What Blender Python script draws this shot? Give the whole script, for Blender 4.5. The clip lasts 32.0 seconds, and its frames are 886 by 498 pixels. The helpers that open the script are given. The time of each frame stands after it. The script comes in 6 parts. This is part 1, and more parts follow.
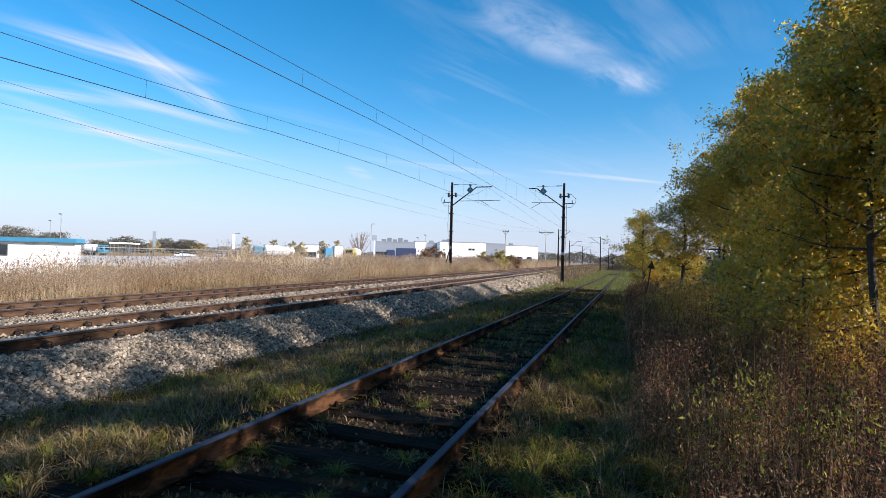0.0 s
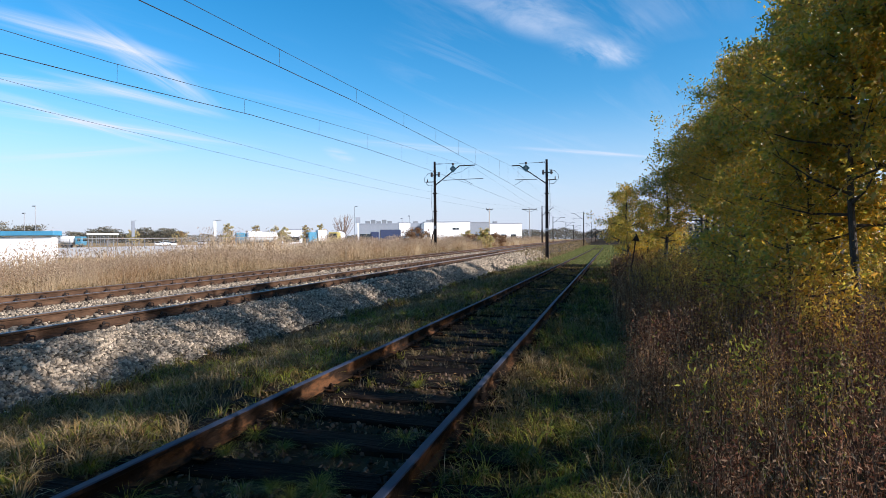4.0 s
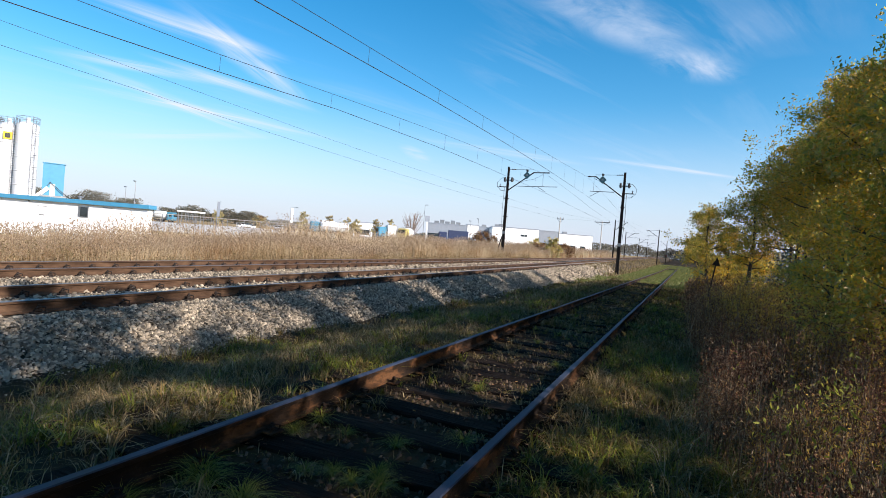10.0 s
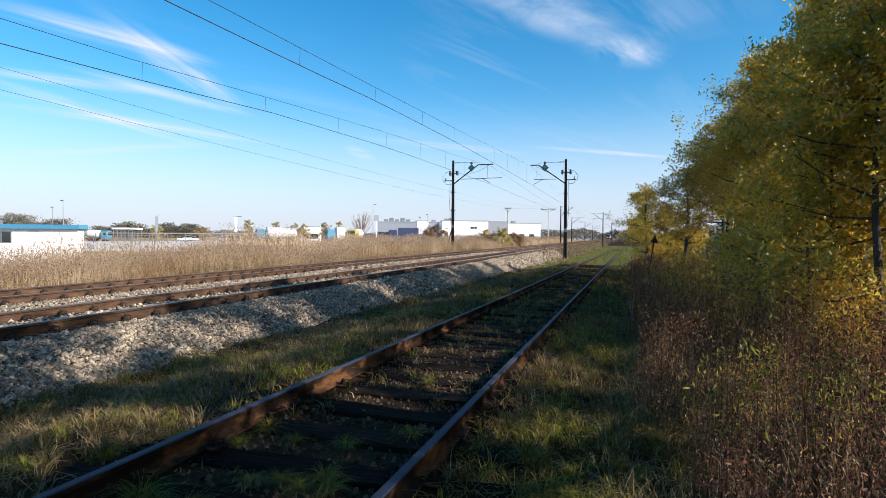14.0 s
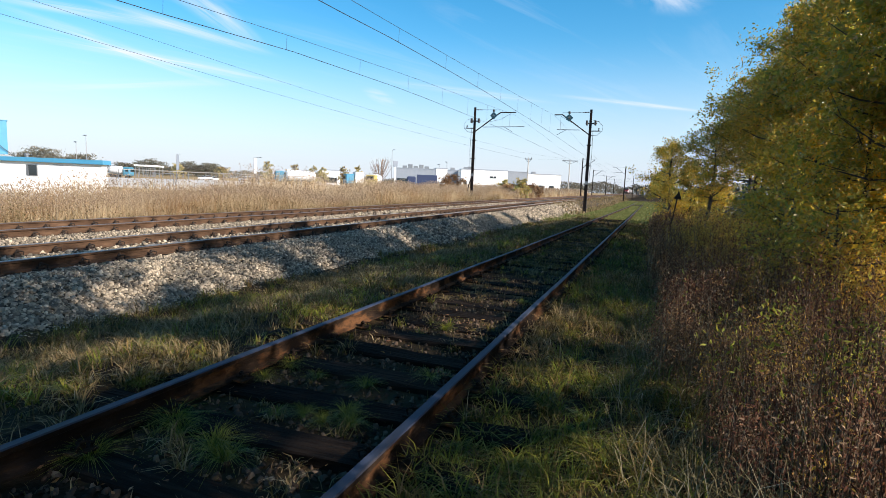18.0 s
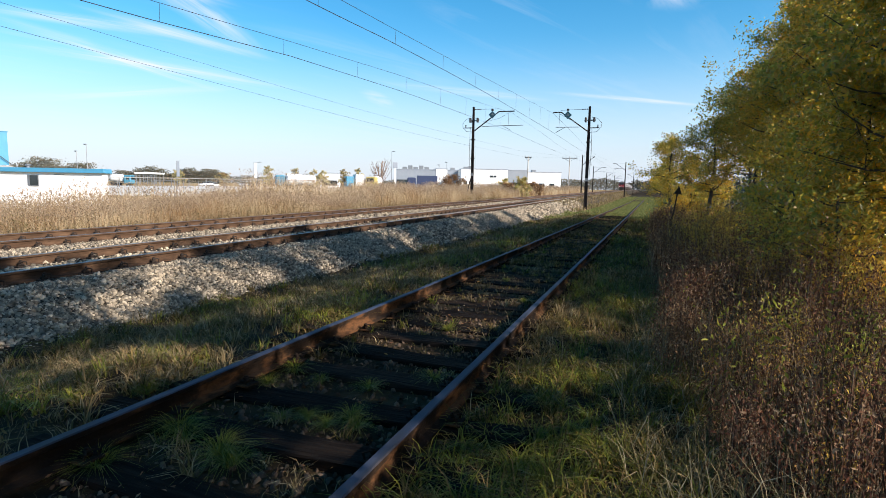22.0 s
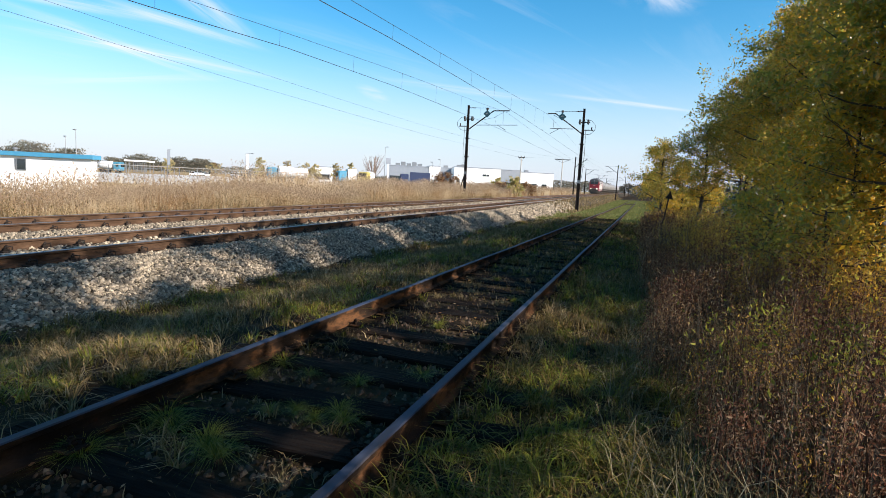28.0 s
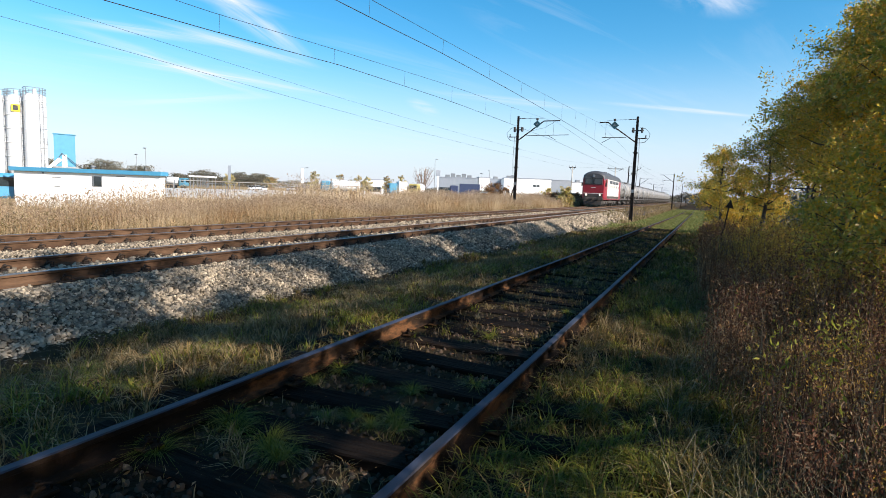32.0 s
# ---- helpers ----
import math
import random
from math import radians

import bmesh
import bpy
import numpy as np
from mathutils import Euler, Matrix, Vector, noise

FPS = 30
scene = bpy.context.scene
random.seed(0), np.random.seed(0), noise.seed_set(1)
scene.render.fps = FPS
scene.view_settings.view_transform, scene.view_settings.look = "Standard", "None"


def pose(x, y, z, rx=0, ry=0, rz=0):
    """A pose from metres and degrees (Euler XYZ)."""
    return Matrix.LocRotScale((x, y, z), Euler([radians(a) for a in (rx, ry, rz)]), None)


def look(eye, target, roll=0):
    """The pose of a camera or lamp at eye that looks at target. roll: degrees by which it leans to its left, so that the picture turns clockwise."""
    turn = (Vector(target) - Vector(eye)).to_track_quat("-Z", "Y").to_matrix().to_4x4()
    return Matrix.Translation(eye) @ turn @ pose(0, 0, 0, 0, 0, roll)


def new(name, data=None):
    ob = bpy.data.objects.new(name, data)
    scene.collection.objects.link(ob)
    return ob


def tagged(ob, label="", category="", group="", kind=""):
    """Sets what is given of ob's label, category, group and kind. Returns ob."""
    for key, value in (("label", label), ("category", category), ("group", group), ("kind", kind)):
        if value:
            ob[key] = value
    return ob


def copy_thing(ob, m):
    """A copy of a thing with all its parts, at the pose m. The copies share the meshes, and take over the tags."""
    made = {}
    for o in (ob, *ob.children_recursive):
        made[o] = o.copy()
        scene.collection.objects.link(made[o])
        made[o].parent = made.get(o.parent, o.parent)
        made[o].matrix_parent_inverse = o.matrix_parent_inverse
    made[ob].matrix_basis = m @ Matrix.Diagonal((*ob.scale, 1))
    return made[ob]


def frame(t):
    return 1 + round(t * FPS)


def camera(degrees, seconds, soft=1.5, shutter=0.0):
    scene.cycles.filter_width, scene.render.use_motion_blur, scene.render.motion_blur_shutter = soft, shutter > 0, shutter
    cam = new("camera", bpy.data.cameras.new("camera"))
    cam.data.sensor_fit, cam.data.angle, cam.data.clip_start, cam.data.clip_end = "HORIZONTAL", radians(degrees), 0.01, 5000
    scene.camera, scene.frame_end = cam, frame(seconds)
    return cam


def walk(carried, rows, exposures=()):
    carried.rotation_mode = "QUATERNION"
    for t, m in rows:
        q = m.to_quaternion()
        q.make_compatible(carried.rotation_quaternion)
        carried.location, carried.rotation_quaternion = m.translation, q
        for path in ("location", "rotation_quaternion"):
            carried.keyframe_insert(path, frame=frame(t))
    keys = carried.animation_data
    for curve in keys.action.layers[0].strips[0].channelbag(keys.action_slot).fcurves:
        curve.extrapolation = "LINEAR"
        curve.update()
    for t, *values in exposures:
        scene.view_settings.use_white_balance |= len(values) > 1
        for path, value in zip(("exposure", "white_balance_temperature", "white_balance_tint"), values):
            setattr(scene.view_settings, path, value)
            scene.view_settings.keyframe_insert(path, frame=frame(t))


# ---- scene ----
cam = camera(79.1, 32.0, soft=0.8)
PATH = [
    (0, (1.143, 0.016, 1.249), (-2.093, 9.475, 1.452), 1.44),
    (0.5, (1.139, 0.002, 1.247), (-2.209, 9.421, 1.517), 1.03),
    (1, (1.111, -0.013, 1.240), (-2.314, 9.377, 1.539), 0.48),
    (1.5, (1.102, -0.025, 1.222), (-2.364, 9.349, 1.541), 0.38),
    (2, (1.097, -0.025, 1.244), (-2.309, 9.375, 1.480), 0.40),
    (2.5, (1.101, -0.002, 1.224), (-2.208, 9.432, 1.434), 0.30),
    (3, (1.100, 0.019, 1.225), (-2.034, 9.514, 1.339), 0.27),
    (3.5, (1.091, 0.029, 1.232), (-1.929, 9.562, 1.270), -0.08),
    (4, (1.077, 0.041, 1.229), (-1.881, 9.592, 1.063), -0.48),
    (4.5, (1.050, 0.074, 1.236), (-1.755, 9.650, 0.585), -0.44),
    (6.5, (1.021, 0.084, 1.244), (-1.590, 9.730, 0.896), 0.94),
    (7, (1.023, 0.027, 1.247), (-1.978, 9.564, 1.017), 2.06),
    (7.5, (1.025, 0.025, 1.243), (-2.284, 9.459, 1.024), 2.30),
    (8, (1.036, 0.031, 1.238), (-2.457, 9.399, 1.035), 2.53),
    (8.5, (1.039, 0.020, 1.235), (-2.643, 9.317, 1.069), 2.82),
    (9, (1.026, -0.008, 1.248), (-2.819, 9.221, 1.064), 3.56),
    (9.5, (1.028, 0.012, 1.233), (-2.949, 9.187, 1.091), 3.99),
    (10, (1.017, -0.000, 1.231), (-3.088, 9.117, 1.073), 4.63),
    (10.5, (1.000, -0.003, 1.239), (-3.160, 9.084, 0.887), 5.22),
    (11, (1.026, 0.023, 1.240), (-3.155, 9.082, 0.574), 6.05),
    (11.5, (1.046, 0.052, 1.243), (-2.880, 9.228, 0.621), 6.14),
    (12, (1.064, 0.068, 1.255), (-2.058, 9.551, 0.678), 4.80),
    (12.5, (1.090, 0.057, 1.262), (-1.715, 9.644, 0.802), 3.62),
    (13, (1.096, 0.038, 1.272), (-1.490, 9.691, 0.896), 2.34),
    (13.5, (1.112, 0.083, 1.248), (-1.293, 9.789, 1.164), 1.86),
    (14, (1.135, 0.025, 1.228), (-2.138, 9.472, 1.040), 0.31),
    (14.5, (1.136, 0.008, 1.235), (-2.061, 9.450, 0.450), 0.46),
    (15, (1.119, -0.008, 1.236), (-2.258, 9.383, 0.595), 1.54),
    (15.5, (1.111, -0.004, 1.234), (-2.451, 9.295, 0.314), 0.73),
    (17.5, (1.093, -0.001, 1.226), (-2.481, 9.273, 0.121), 2.28),
    (18, (1.097, 0.002, 1.225), (-2.428, 9.288, 0.073), 2.38),
    (18.5, (1.100, 0.008, 1.226), (-2.408, 9.298, 0.049), 2.49),
    (19, (1.103, 0.014, 1.228), (-2.341, 9.326, 0.032), 2.19),
    (19.5, (1.103, 0.008, 1.230), (-2.274, 9.350, 0.078), 1.97),
    (20, (1.101, 0.011, 1.226), (-2.215, 9.377, 0.088), 2.05),
    (20.5, (1.107, -0.001, 1.233), (-2.233, 9.354, 0.081), 2.20),
    (21, (1.105, -0.001, 1.236), (-2.350, 9.313, 0.090), 2.37),
    (21.5, (1.119, 0.001, 1.230), (-2.370, 9.301, 0.075), 1.29),
    (22, (1.114, -0.008, 1.233), (-2.444, 9.267, 0.085), 1.01),
    (22.5, (1.105, -0.011, 1.229), (-2.624, 9.195, 0.073), 1.34),
    (23, (1.100, -0.004, 1.226), (-2.720, 9.163, 0.052), 1.38),
    (23.5, (1.096, 0.007, 1.224), (-2.594, 9.222, 0.020), 1.54),
    (24, (1.090, 0.008, 1.225), (-2.507, 9.259, 0.012), 1.29),
    (24.5, (1.094, 0.007, 1.227), (-2.471, 9.274, 0.034), 1.20),
    (25, (1.103, 0.007, 1.227), (-2.463, 9.277, 0.066), 1.19),
    (25.5, (1.102, 0.002, 1.228), (-2.479, 9.268, 0.083), 1.15),
    (27.5, (1.101, -0.008, 1.234), (-2.286, 9.323, 0.020), 2.73),
    (28, (1.098, -0.014, 1.234), (-2.294, 9.318, 0.046), 2.84),
    (28.5, (1.097, -0.012, 1.233), (-2.384, 9.291, 0.078), 2.67),
    (29, (1.094, -0.017, 1.231), (-2.490, 9.250, 0.095), 2.56),
    (29.5, (1.094, -0.018, 1.232), (-2.589, 9.209, 0.098), 2.49),
    (30, (1.096, -0.027, 1.236), (-2.696, 9.157, 0.114), 2.30),
    (30.5, (1.093, -0.027, 1.230), (-2.800, 9.119, 0.139), 2.23),
    (31, (1.094, -0.041, 1.235), (-2.915, 9.058, 0.171), 2.00),
    (31.5, (1.093, -0.056, 1.238), (-3.028, 8.995, 0.188), 2.17),
    (32, (1.099, -0.066, 1.237), (-3.160, 8.924, 0.217), 2.17),
]
walk(cam, [(t, look(eye, target, roll)) for t, eye, target, roll in PATH],
     exposures=[(0, 0.86, 6110, 17), (4.5, 0.86, 6110, 17), (7, 0.93, 6330, 15), (15.5, 0.95, 6330, 15), (17.5, 1.05, 6500, 12.5), (32, 1.05, 6500, 12.5)])

# world: clear autumn sky with thin high cloud
SUN_EL, SUN_AZ = radians(29.0), radians(101.0)      # azimuth from +y towards +x
to_sun = Vector((math.sin(SUN_AZ) * math.cos(SUN_EL), math.cos(SUN_AZ) * math.cos(SUN_EL), math.sin(SUN_EL)))


def build_world():
    w = bpy.data.worlds.new("world")
    scene.world = w
    w.use_nodes = True
    nt = w.node_tree
    n, l = nt.nodes, nt.links
    n.clear()
    out = n.new("ShaderNodeOutputWorld")
    bg = n.new("ShaderNodeBackground")
    sky = n.new("ShaderNodeTexSky")
    sky.sky_type, sky.sun_disc = "NISHITA", False
    sky.sun_elevation, sky.sun_rotation = SUN_EL, SUN_AZ
    sky.air_density, sky.dust_density, sky.ozone_density = 1.0, 0.6, 2.0
    bg.inputs["Strength"].default_value = 0.062
    tc = n.new("ShaderNodeTexCoord")
    # project the direction on a high flat layer, so that the cloud streaks draw together towards the horizon
    sep = n.new("ShaderNodeSeparateXYZ")
    l.new(tc.outputs["Generated"], sep.inputs[0])
    up = n.new("ShaderNodeMath"); up.operation = "MAXIMUM"; up.inputs[1].default_value = 0.03
    l.new(sep.outputs["Z"], up.inputs[0])
    addz = n.new("ShaderNodeMath"); addz.operation = "ADD"; addz.inputs[1].default_value = 0.08
    l.new(up.outputs[0], addz.inputs[0])
    dx = n.new("ShaderNodeMath"); dx.operation = "DIVIDE"
    dy = n.new("ShaderNodeMath"); dy.operation = "DIVIDE"
    l.new(sep.outputs["X"], dx.inputs[0]); l.new(addz.outputs[0], dx.inputs[1])
    l.new(sep.outputs["Y"], dy.inputs[0]); l.new(addz.outputs[0], dy.inputs[1])
    comb = n.new("ShaderNodeCombineXYZ")
    l.new(dx.outputs[0], comb.inputs[0]); l.new(dy.outputs[0], comb.inputs[1])

    def blob(centre, radius_x, radius_y, angle):
        mp = n.new("ShaderNodeMapping")
        mp.vector_type = "TEXTURE"
        mp.inputs["Location"].default_value = (centre[0], centre[1], 0)
        mp.inputs["Rotation"].default_value = (0, 0, radians(angle))
        mp.inputs["Scale"].default_value = (radius_x, radius_y, 1)
        l.new(comb.outputs[0], mp.inputs[0])
        ln = n.new("ShaderNodeVectorMath"); ln.operation = "LENGTH"
        l.new(mp.outputs[0], ln.inputs[0])
        mr = n.new("ShaderNodeMapRange"); mr.interpolation_type = "SMOOTHSTEP"
        mr.inputs[1].default_value, mr.inputs[2].default_value = 1.0, 0.15
        l.new(ln.outputs["Value"], mr.inputs[0])
        return mr.outputs[0]

    def mul(a, b):
        m = n.new("ShaderNodeMath"); m.operation = "MULTIPLY"
        l.new(a, m.inputs[0])
        if isinstance(b, float):
            m.inputs[1].default_value = b
        else:
            l.new(b, m.inputs[1])
        return m.outputs[0]

    def add(a, b):
        m = n.new("ShaderNodeMath"); m.operation = "ADD"; m.use_clamp = True
        l.new(a, m.inputs[0]); l.new(b, m.inputs[1])
        return m.outputs[0]

    def fibres(angle, long, short, lo, hi, off=(0, 0, 0), detail=8.0):
        """Noise drawn out along one direction of the cloud layer."""
        mp = n.new("ShaderNodeMapping")
        mp.vector_type = "TEXTURE"
        mp.inputs["Location"].default_value = off
        mp.inputs["Rotation"].default_value = (0, 0, radians(angle))
        mp.inputs["Scale"].default_value = (long, short, 1)
        l.new(comb.outputs[0], mp.inputs[0])
        nz = n.new("ShaderNodeTexNoise")
        nz.inputs["Scale"].default_value = 1.0
        nz.inputs["Detail"].default_value = detail
        nz.inputs["Roughness"].default_value = 0.62
        nz.inputs["Distortion"].default_value = 0.7
        l.new(mp.outputs[0], nz.inputs["Vector"])
        mr = n.new("ShaderNodeMapRange")
        mr.inputs[1].default_value, mr.inputs[2].default_value = lo, hi
        l.new(nz.outputs["Fac"], mr.inputs[0])
        return mr.outputs[0]

    thin = fibres(66, 1.5, 0.22, 0.47, 0.8)
    wide = fibres(60, 1.6, 0.9, 0.44, 0.66, (3.1, 1.7, 0), 3.0)
    veil = mul(mul(thin, wide), 0.25)
    wisps = fibres(57, 0.45, 0.2, 0.34, 0.66, (0.3, 0.1, 0))
    for c, rx, ry, a, k in CLOUD_WISPS:
        veil = add(veil, mul(mul(wisps, blob(c, rx, ry, a)), k))
    for c, rx, ry, a, k in CLOUD_STREAKS:
        veil = add(veil, mul(mul(fibres(a, 0.9, 0.1, 0.3, 0.68, (c[0] * 1.7, c[1], 0)), blob(c, rx, ry, a)), k))
    # haze near the horizon
    hz = n.new("ShaderNodeMapRange"); hz.interpolation_type = "SMOOTHSTEP"
    hz.inputs[1].default_value, hz.inputs[2].default_value = 0.27, 0.0
    hz.inputs[3].default_value, hz.inputs[4].default_value = 0.0, 0.85
    l.new(sep.outputs["Z"], hz.inputs[0])
    sat = n.new("ShaderNodeHueSaturation")
    sat.inputs["Saturation"].default_value, sat.inputs["Value"].default_value = SKY_SAT, SKY_VAL
    sat.inputs["Hue"].default_value = SKY_HUE
    l.new(sky.outputs[0], sat.inputs["Color"])
    m1 = n.new("ShaderNodeMix"); m1.data_type = "RGBA"
    l.new(hz.outputs[0], m1.inputs[0]); l.new(sat.outputs[0], m1.inputs[6])
    m1.inputs[7].default_value = HAZE
    m2 = n.new("ShaderNodeMix"); m2.data_type = "RGBA"
    l.new(veil, m2.inputs[0]); l.new(m1.outputs[2], m2.inputs[6])
    m2.inputs[7].default_value = CLOUD
    l.new(m2.outputs[2], bg.inputs["Color"])
    l.new(bg.outputs[0], out.inputs[0])


# (place on the cloud layer, half length, half width, direction, thickness)
CLOUD_WISPS = [((-0.30, 1.95), 0.55, 0.20, 57, 0.5), ((-0.02, 2.42), 0.30, 0.17, 50, 0.62), ((-1.98, 3.74), 0.35, 0.12, 99, 0.6)]
CLOUD_STREAKS = [((-0.1, 4.27), 0.85, 0.09, 31, 0.75), ((-2.25, 2.2), 0.6, 0.11, 75, 0.8), ((-2.87, 2.33), 0.9, 0.13, 94, 0.75), ((-1.95, 1.96), 0.75, 0.13, 106, 0.7),
                 ((-1.93, 1.58), 0.5, 0.13, 68, 0.8), ((-2.51, 1.86), 0.55, 0.12, 52, 0.7), ((-2.8, 2.55), 0.95, 0.16, 61, 0.7), ((-3.6, 2.85), 1.1, 0.2, 15, 0.4), ((-1.25, 3.75), 0.8, 0.14, 38, 0.4)]
SKY_SAT, SKY_VAL, SKY_HUE = 1.45, 1.6, 0.488
HAZE, CLOUD = (5.55, 6.35, 7.65, 1), (7.2, 7.8, 8.6, 1)
build_world()
sun = new("sun", bpy.data.lights.new("sun", "SUN"))
sun.data.energy, sun.data.angle, sun.data.color = 5.0, radians(0.55), (1.0, 0.93, 0.82)
sun.matrix_world = look(tuple(to_sun * 50), (0, 0, 0))


# ---- materials ----
def mat(name, *colours, rough=0.7, metal=0.0, scale=6.0, bump=0.0, bump_scale=None, vary=0.0, spec=0.5, detail=6.0,
        stretch=(1, 1, 1), lo=0.3, hi=0.7, translucent=0.0, island=False, coat=0.0, through_gain=1.0):
    """A node material: a ramp of colours over noise in real size, with bump. vary: by object; island: colour by loose piece."""
    m = bpy.data.materials.new(name)
    m.use_nodes = True
    nt = m.node_tree
    n, l = nt.nodes, nt.links
    b = n["Principled BSDF"]
    b.inputs["Roughness"].default_value = rough
    b.inputs["Metallic"].default_value = metal
    b.inputs["Specular IOR Level"].default_value = spec
    b.inputs["Coat Weight"].default_value = coat
    geo = n.new("ShaderNodeNewGeometry")
    tc = n.new("ShaderNodeTexCoord")
    mp = n.new("ShaderNodeMapping")
    mp.inputs["Scale"].default_value = stretch
    l.new(tc.outputs["Object"], mp.inputs[0])
    nz = n.new("ShaderNodeTexNoise")
    nz.inputs["Scale"].default_value, nz.inputs["Detail"].default_value = scale, detail
    nz.inputs["Roughness"].default_value = 0.62
    l.new(mp.outputs[0], nz.inputs["Vector"])
    ramp = n.new("ShaderNodeValToRGB")
    els = ramp.color_ramp.elements
    while len(els) < max(2, len(colours)):
        els.new(0.5)
    cols = colours if len(colours) > 1 else (colours[0], tuple(c * 0.82 for c in colours[0]))
    for i, c in enumerate(cols):
        els[i].position = i / (len(cols) - 1) if island else lo + (hi - lo) * i / (len(cols) - 1)
        els[i].color = (*c, 1)
    if island:
        l.new(geo.outputs["Random Per Island"], ramp.inputs[0])
    elif vary:
        oi = n.new("ShaderNodeObjectInfo")
        ma = n.new("ShaderNodeMath"); ma.operation = "MULTIPLY_ADD"
        ma.inputs[1].default_value = vary
        l.new(oi.outputs["Random"], ma.inputs[0])
        mb = n.new("ShaderNodeMath"); mb.operation = "ADD"; mb.inputs[1].default_value = -vary / 2
        l.new(nz.outputs["Fac"], mb.inputs[0])
        l.new(mb.outputs[0], ma.inputs[2])
        l.new(ma.outputs[0], ramp.inputs[0])
    else:
        l.new(nz.outputs["Fac"], ramp.inputs[0])
    l.new(ramp.outputs[0], b.inputs["Base Color"])
    if bump:
        nb = n.new("ShaderNodeTexNoise")
        nb.inputs["Scale"].default_value = bump_scale or scale * 5
        nb.inputs["Detail"].default_value = 5
        l.new(mp.outputs[0], nb.inputs["Vector"])
        bp = n.new("ShaderNodeBump")
        bp.inputs["Strength"].default_value = bump
        bp.inputs["Distance"].default_value = 0.03
        l.new(nb.outputs["Fac"], bp.inputs["Height"])
        l.new(bp.outputs[0], b.inputs["Normal"])
    if translucent:
        tr = n.new("ShaderNodeBsdfTranslucent")
        gain = n.new("ShaderNodeVectorMath"); gain.operation = "SCALE"
        gain.inputs["Scale"].default_value = through_gain
        l.new(ramp.outputs[0], gain.inputs[0])
        l.new(gain.outputs[0], tr.inputs["Color"])
        mx = n.new("ShaderNodeMixShader")
        mx.inputs[0].default_value = translucent
        l.new(b.outputs[0], mx.inputs[1]); l.new(tr.outputs[0], mx.inputs[2])
        l.new(mx.outputs[0], n["Material Output"].inputs["Surface"])
    return m


def glow(name, colour, strength):
    m = bpy.data.materials.new(name)
    m.use_nodes = True
    b = m.node_tree.nodes["Principled BSDF"]
    b.inputs["Base Color"].default_value = (*colour, 1)
    b.inputs["Emission Color"].default_value = (*colour, 1)
    b.inputs["Emission Strength"].default_value = strength
    return m


def glass(name, colour=(0.02, 0.03, 0.035), rough=0.06):
    m = mat(name, colour, rough=rough, spec=0.8)
    return m


# dark soil, its colour lowered further to deepen the shade between the grass
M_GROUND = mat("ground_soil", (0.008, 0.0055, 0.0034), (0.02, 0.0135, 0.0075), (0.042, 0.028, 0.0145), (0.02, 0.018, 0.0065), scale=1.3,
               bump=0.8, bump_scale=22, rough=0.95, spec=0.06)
M_FIELD = mat("field_straw", (0.16, 0.112, 0.056), (0.24, 0.168, 0.08), (0.288, 0.216, 0.112), scale=0.5, bump=0.8, bump_scale=9, rough=0.95, spec=0.1)
# bed coloured dark so the gaps between the stones look shaded
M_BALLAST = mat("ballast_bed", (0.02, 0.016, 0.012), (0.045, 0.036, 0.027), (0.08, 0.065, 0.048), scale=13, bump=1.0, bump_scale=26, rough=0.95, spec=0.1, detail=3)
M_STONE = mat("ballast_stone", (0.06, 0.049, 0.037), (0.23, 0.185, 0.135), (0.37, 0.30, 0.215), (0.13, 0.105, 0.078), (0.50, 0.405, 0.29), (0.17, 0.14, 0.106), (0.085, 0.071, 0.054), (0.30, 0.243, 0.173), rough=0.95, spec=0.08, island=True)
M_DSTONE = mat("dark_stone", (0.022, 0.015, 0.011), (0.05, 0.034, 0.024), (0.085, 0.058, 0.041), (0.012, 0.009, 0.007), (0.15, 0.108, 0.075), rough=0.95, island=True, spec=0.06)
M_RAIL_TOP = mat("rail_running_steel", (0.20, 0.19, 0.19), (0.12, 0.11, 0.11), scale=8, rough=0.42, metal=0.7, stretch=(1, 0.1, 1))
M_RAIL = mat("rail_rust", (0.033, 0.018, 0.011), (0.065, 0.037, 0.022), (0.11, 0.064, 0.038), scale=5, rough=0.9, spec=0.15, bump=0.3, bump_scale=60, stretch=(1, 0.4, 1))
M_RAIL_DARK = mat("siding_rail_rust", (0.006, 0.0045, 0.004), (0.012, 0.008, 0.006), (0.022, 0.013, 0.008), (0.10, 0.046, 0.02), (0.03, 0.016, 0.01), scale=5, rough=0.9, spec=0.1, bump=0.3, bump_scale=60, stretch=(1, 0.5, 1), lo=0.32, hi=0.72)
# blue of the mirrored sky is put into the rail top's colour
M_SIDE_TOP = mat("siding_rail_sky_tinted_top", (0.020, 0.026, 0.046), (0.03, 0.036, 0.058), (0.028, 0.022, 0.02), scale=7, rough=0.6, metal=0.0, spec=0.16, stretch=(1, 0.15, 1))
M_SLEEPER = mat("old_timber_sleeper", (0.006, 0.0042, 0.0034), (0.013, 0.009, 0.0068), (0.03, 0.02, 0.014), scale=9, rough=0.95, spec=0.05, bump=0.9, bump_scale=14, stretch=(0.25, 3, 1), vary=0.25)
M_CONC_SLEEPER = mat("concrete_sleeper", (0.19, 0.16, 0.129), (0.294, 0.248, 0.206), scale=6, rough=0.9, bump=0.4, bump_scale=40, vary=0.2)
M_CLIP_DARK = mat("spring_clip_dark", (0.014, 0.011, 0.009), (0.03, 0.02, 0.015), scale=20, rough=0.7, spec=0.2)
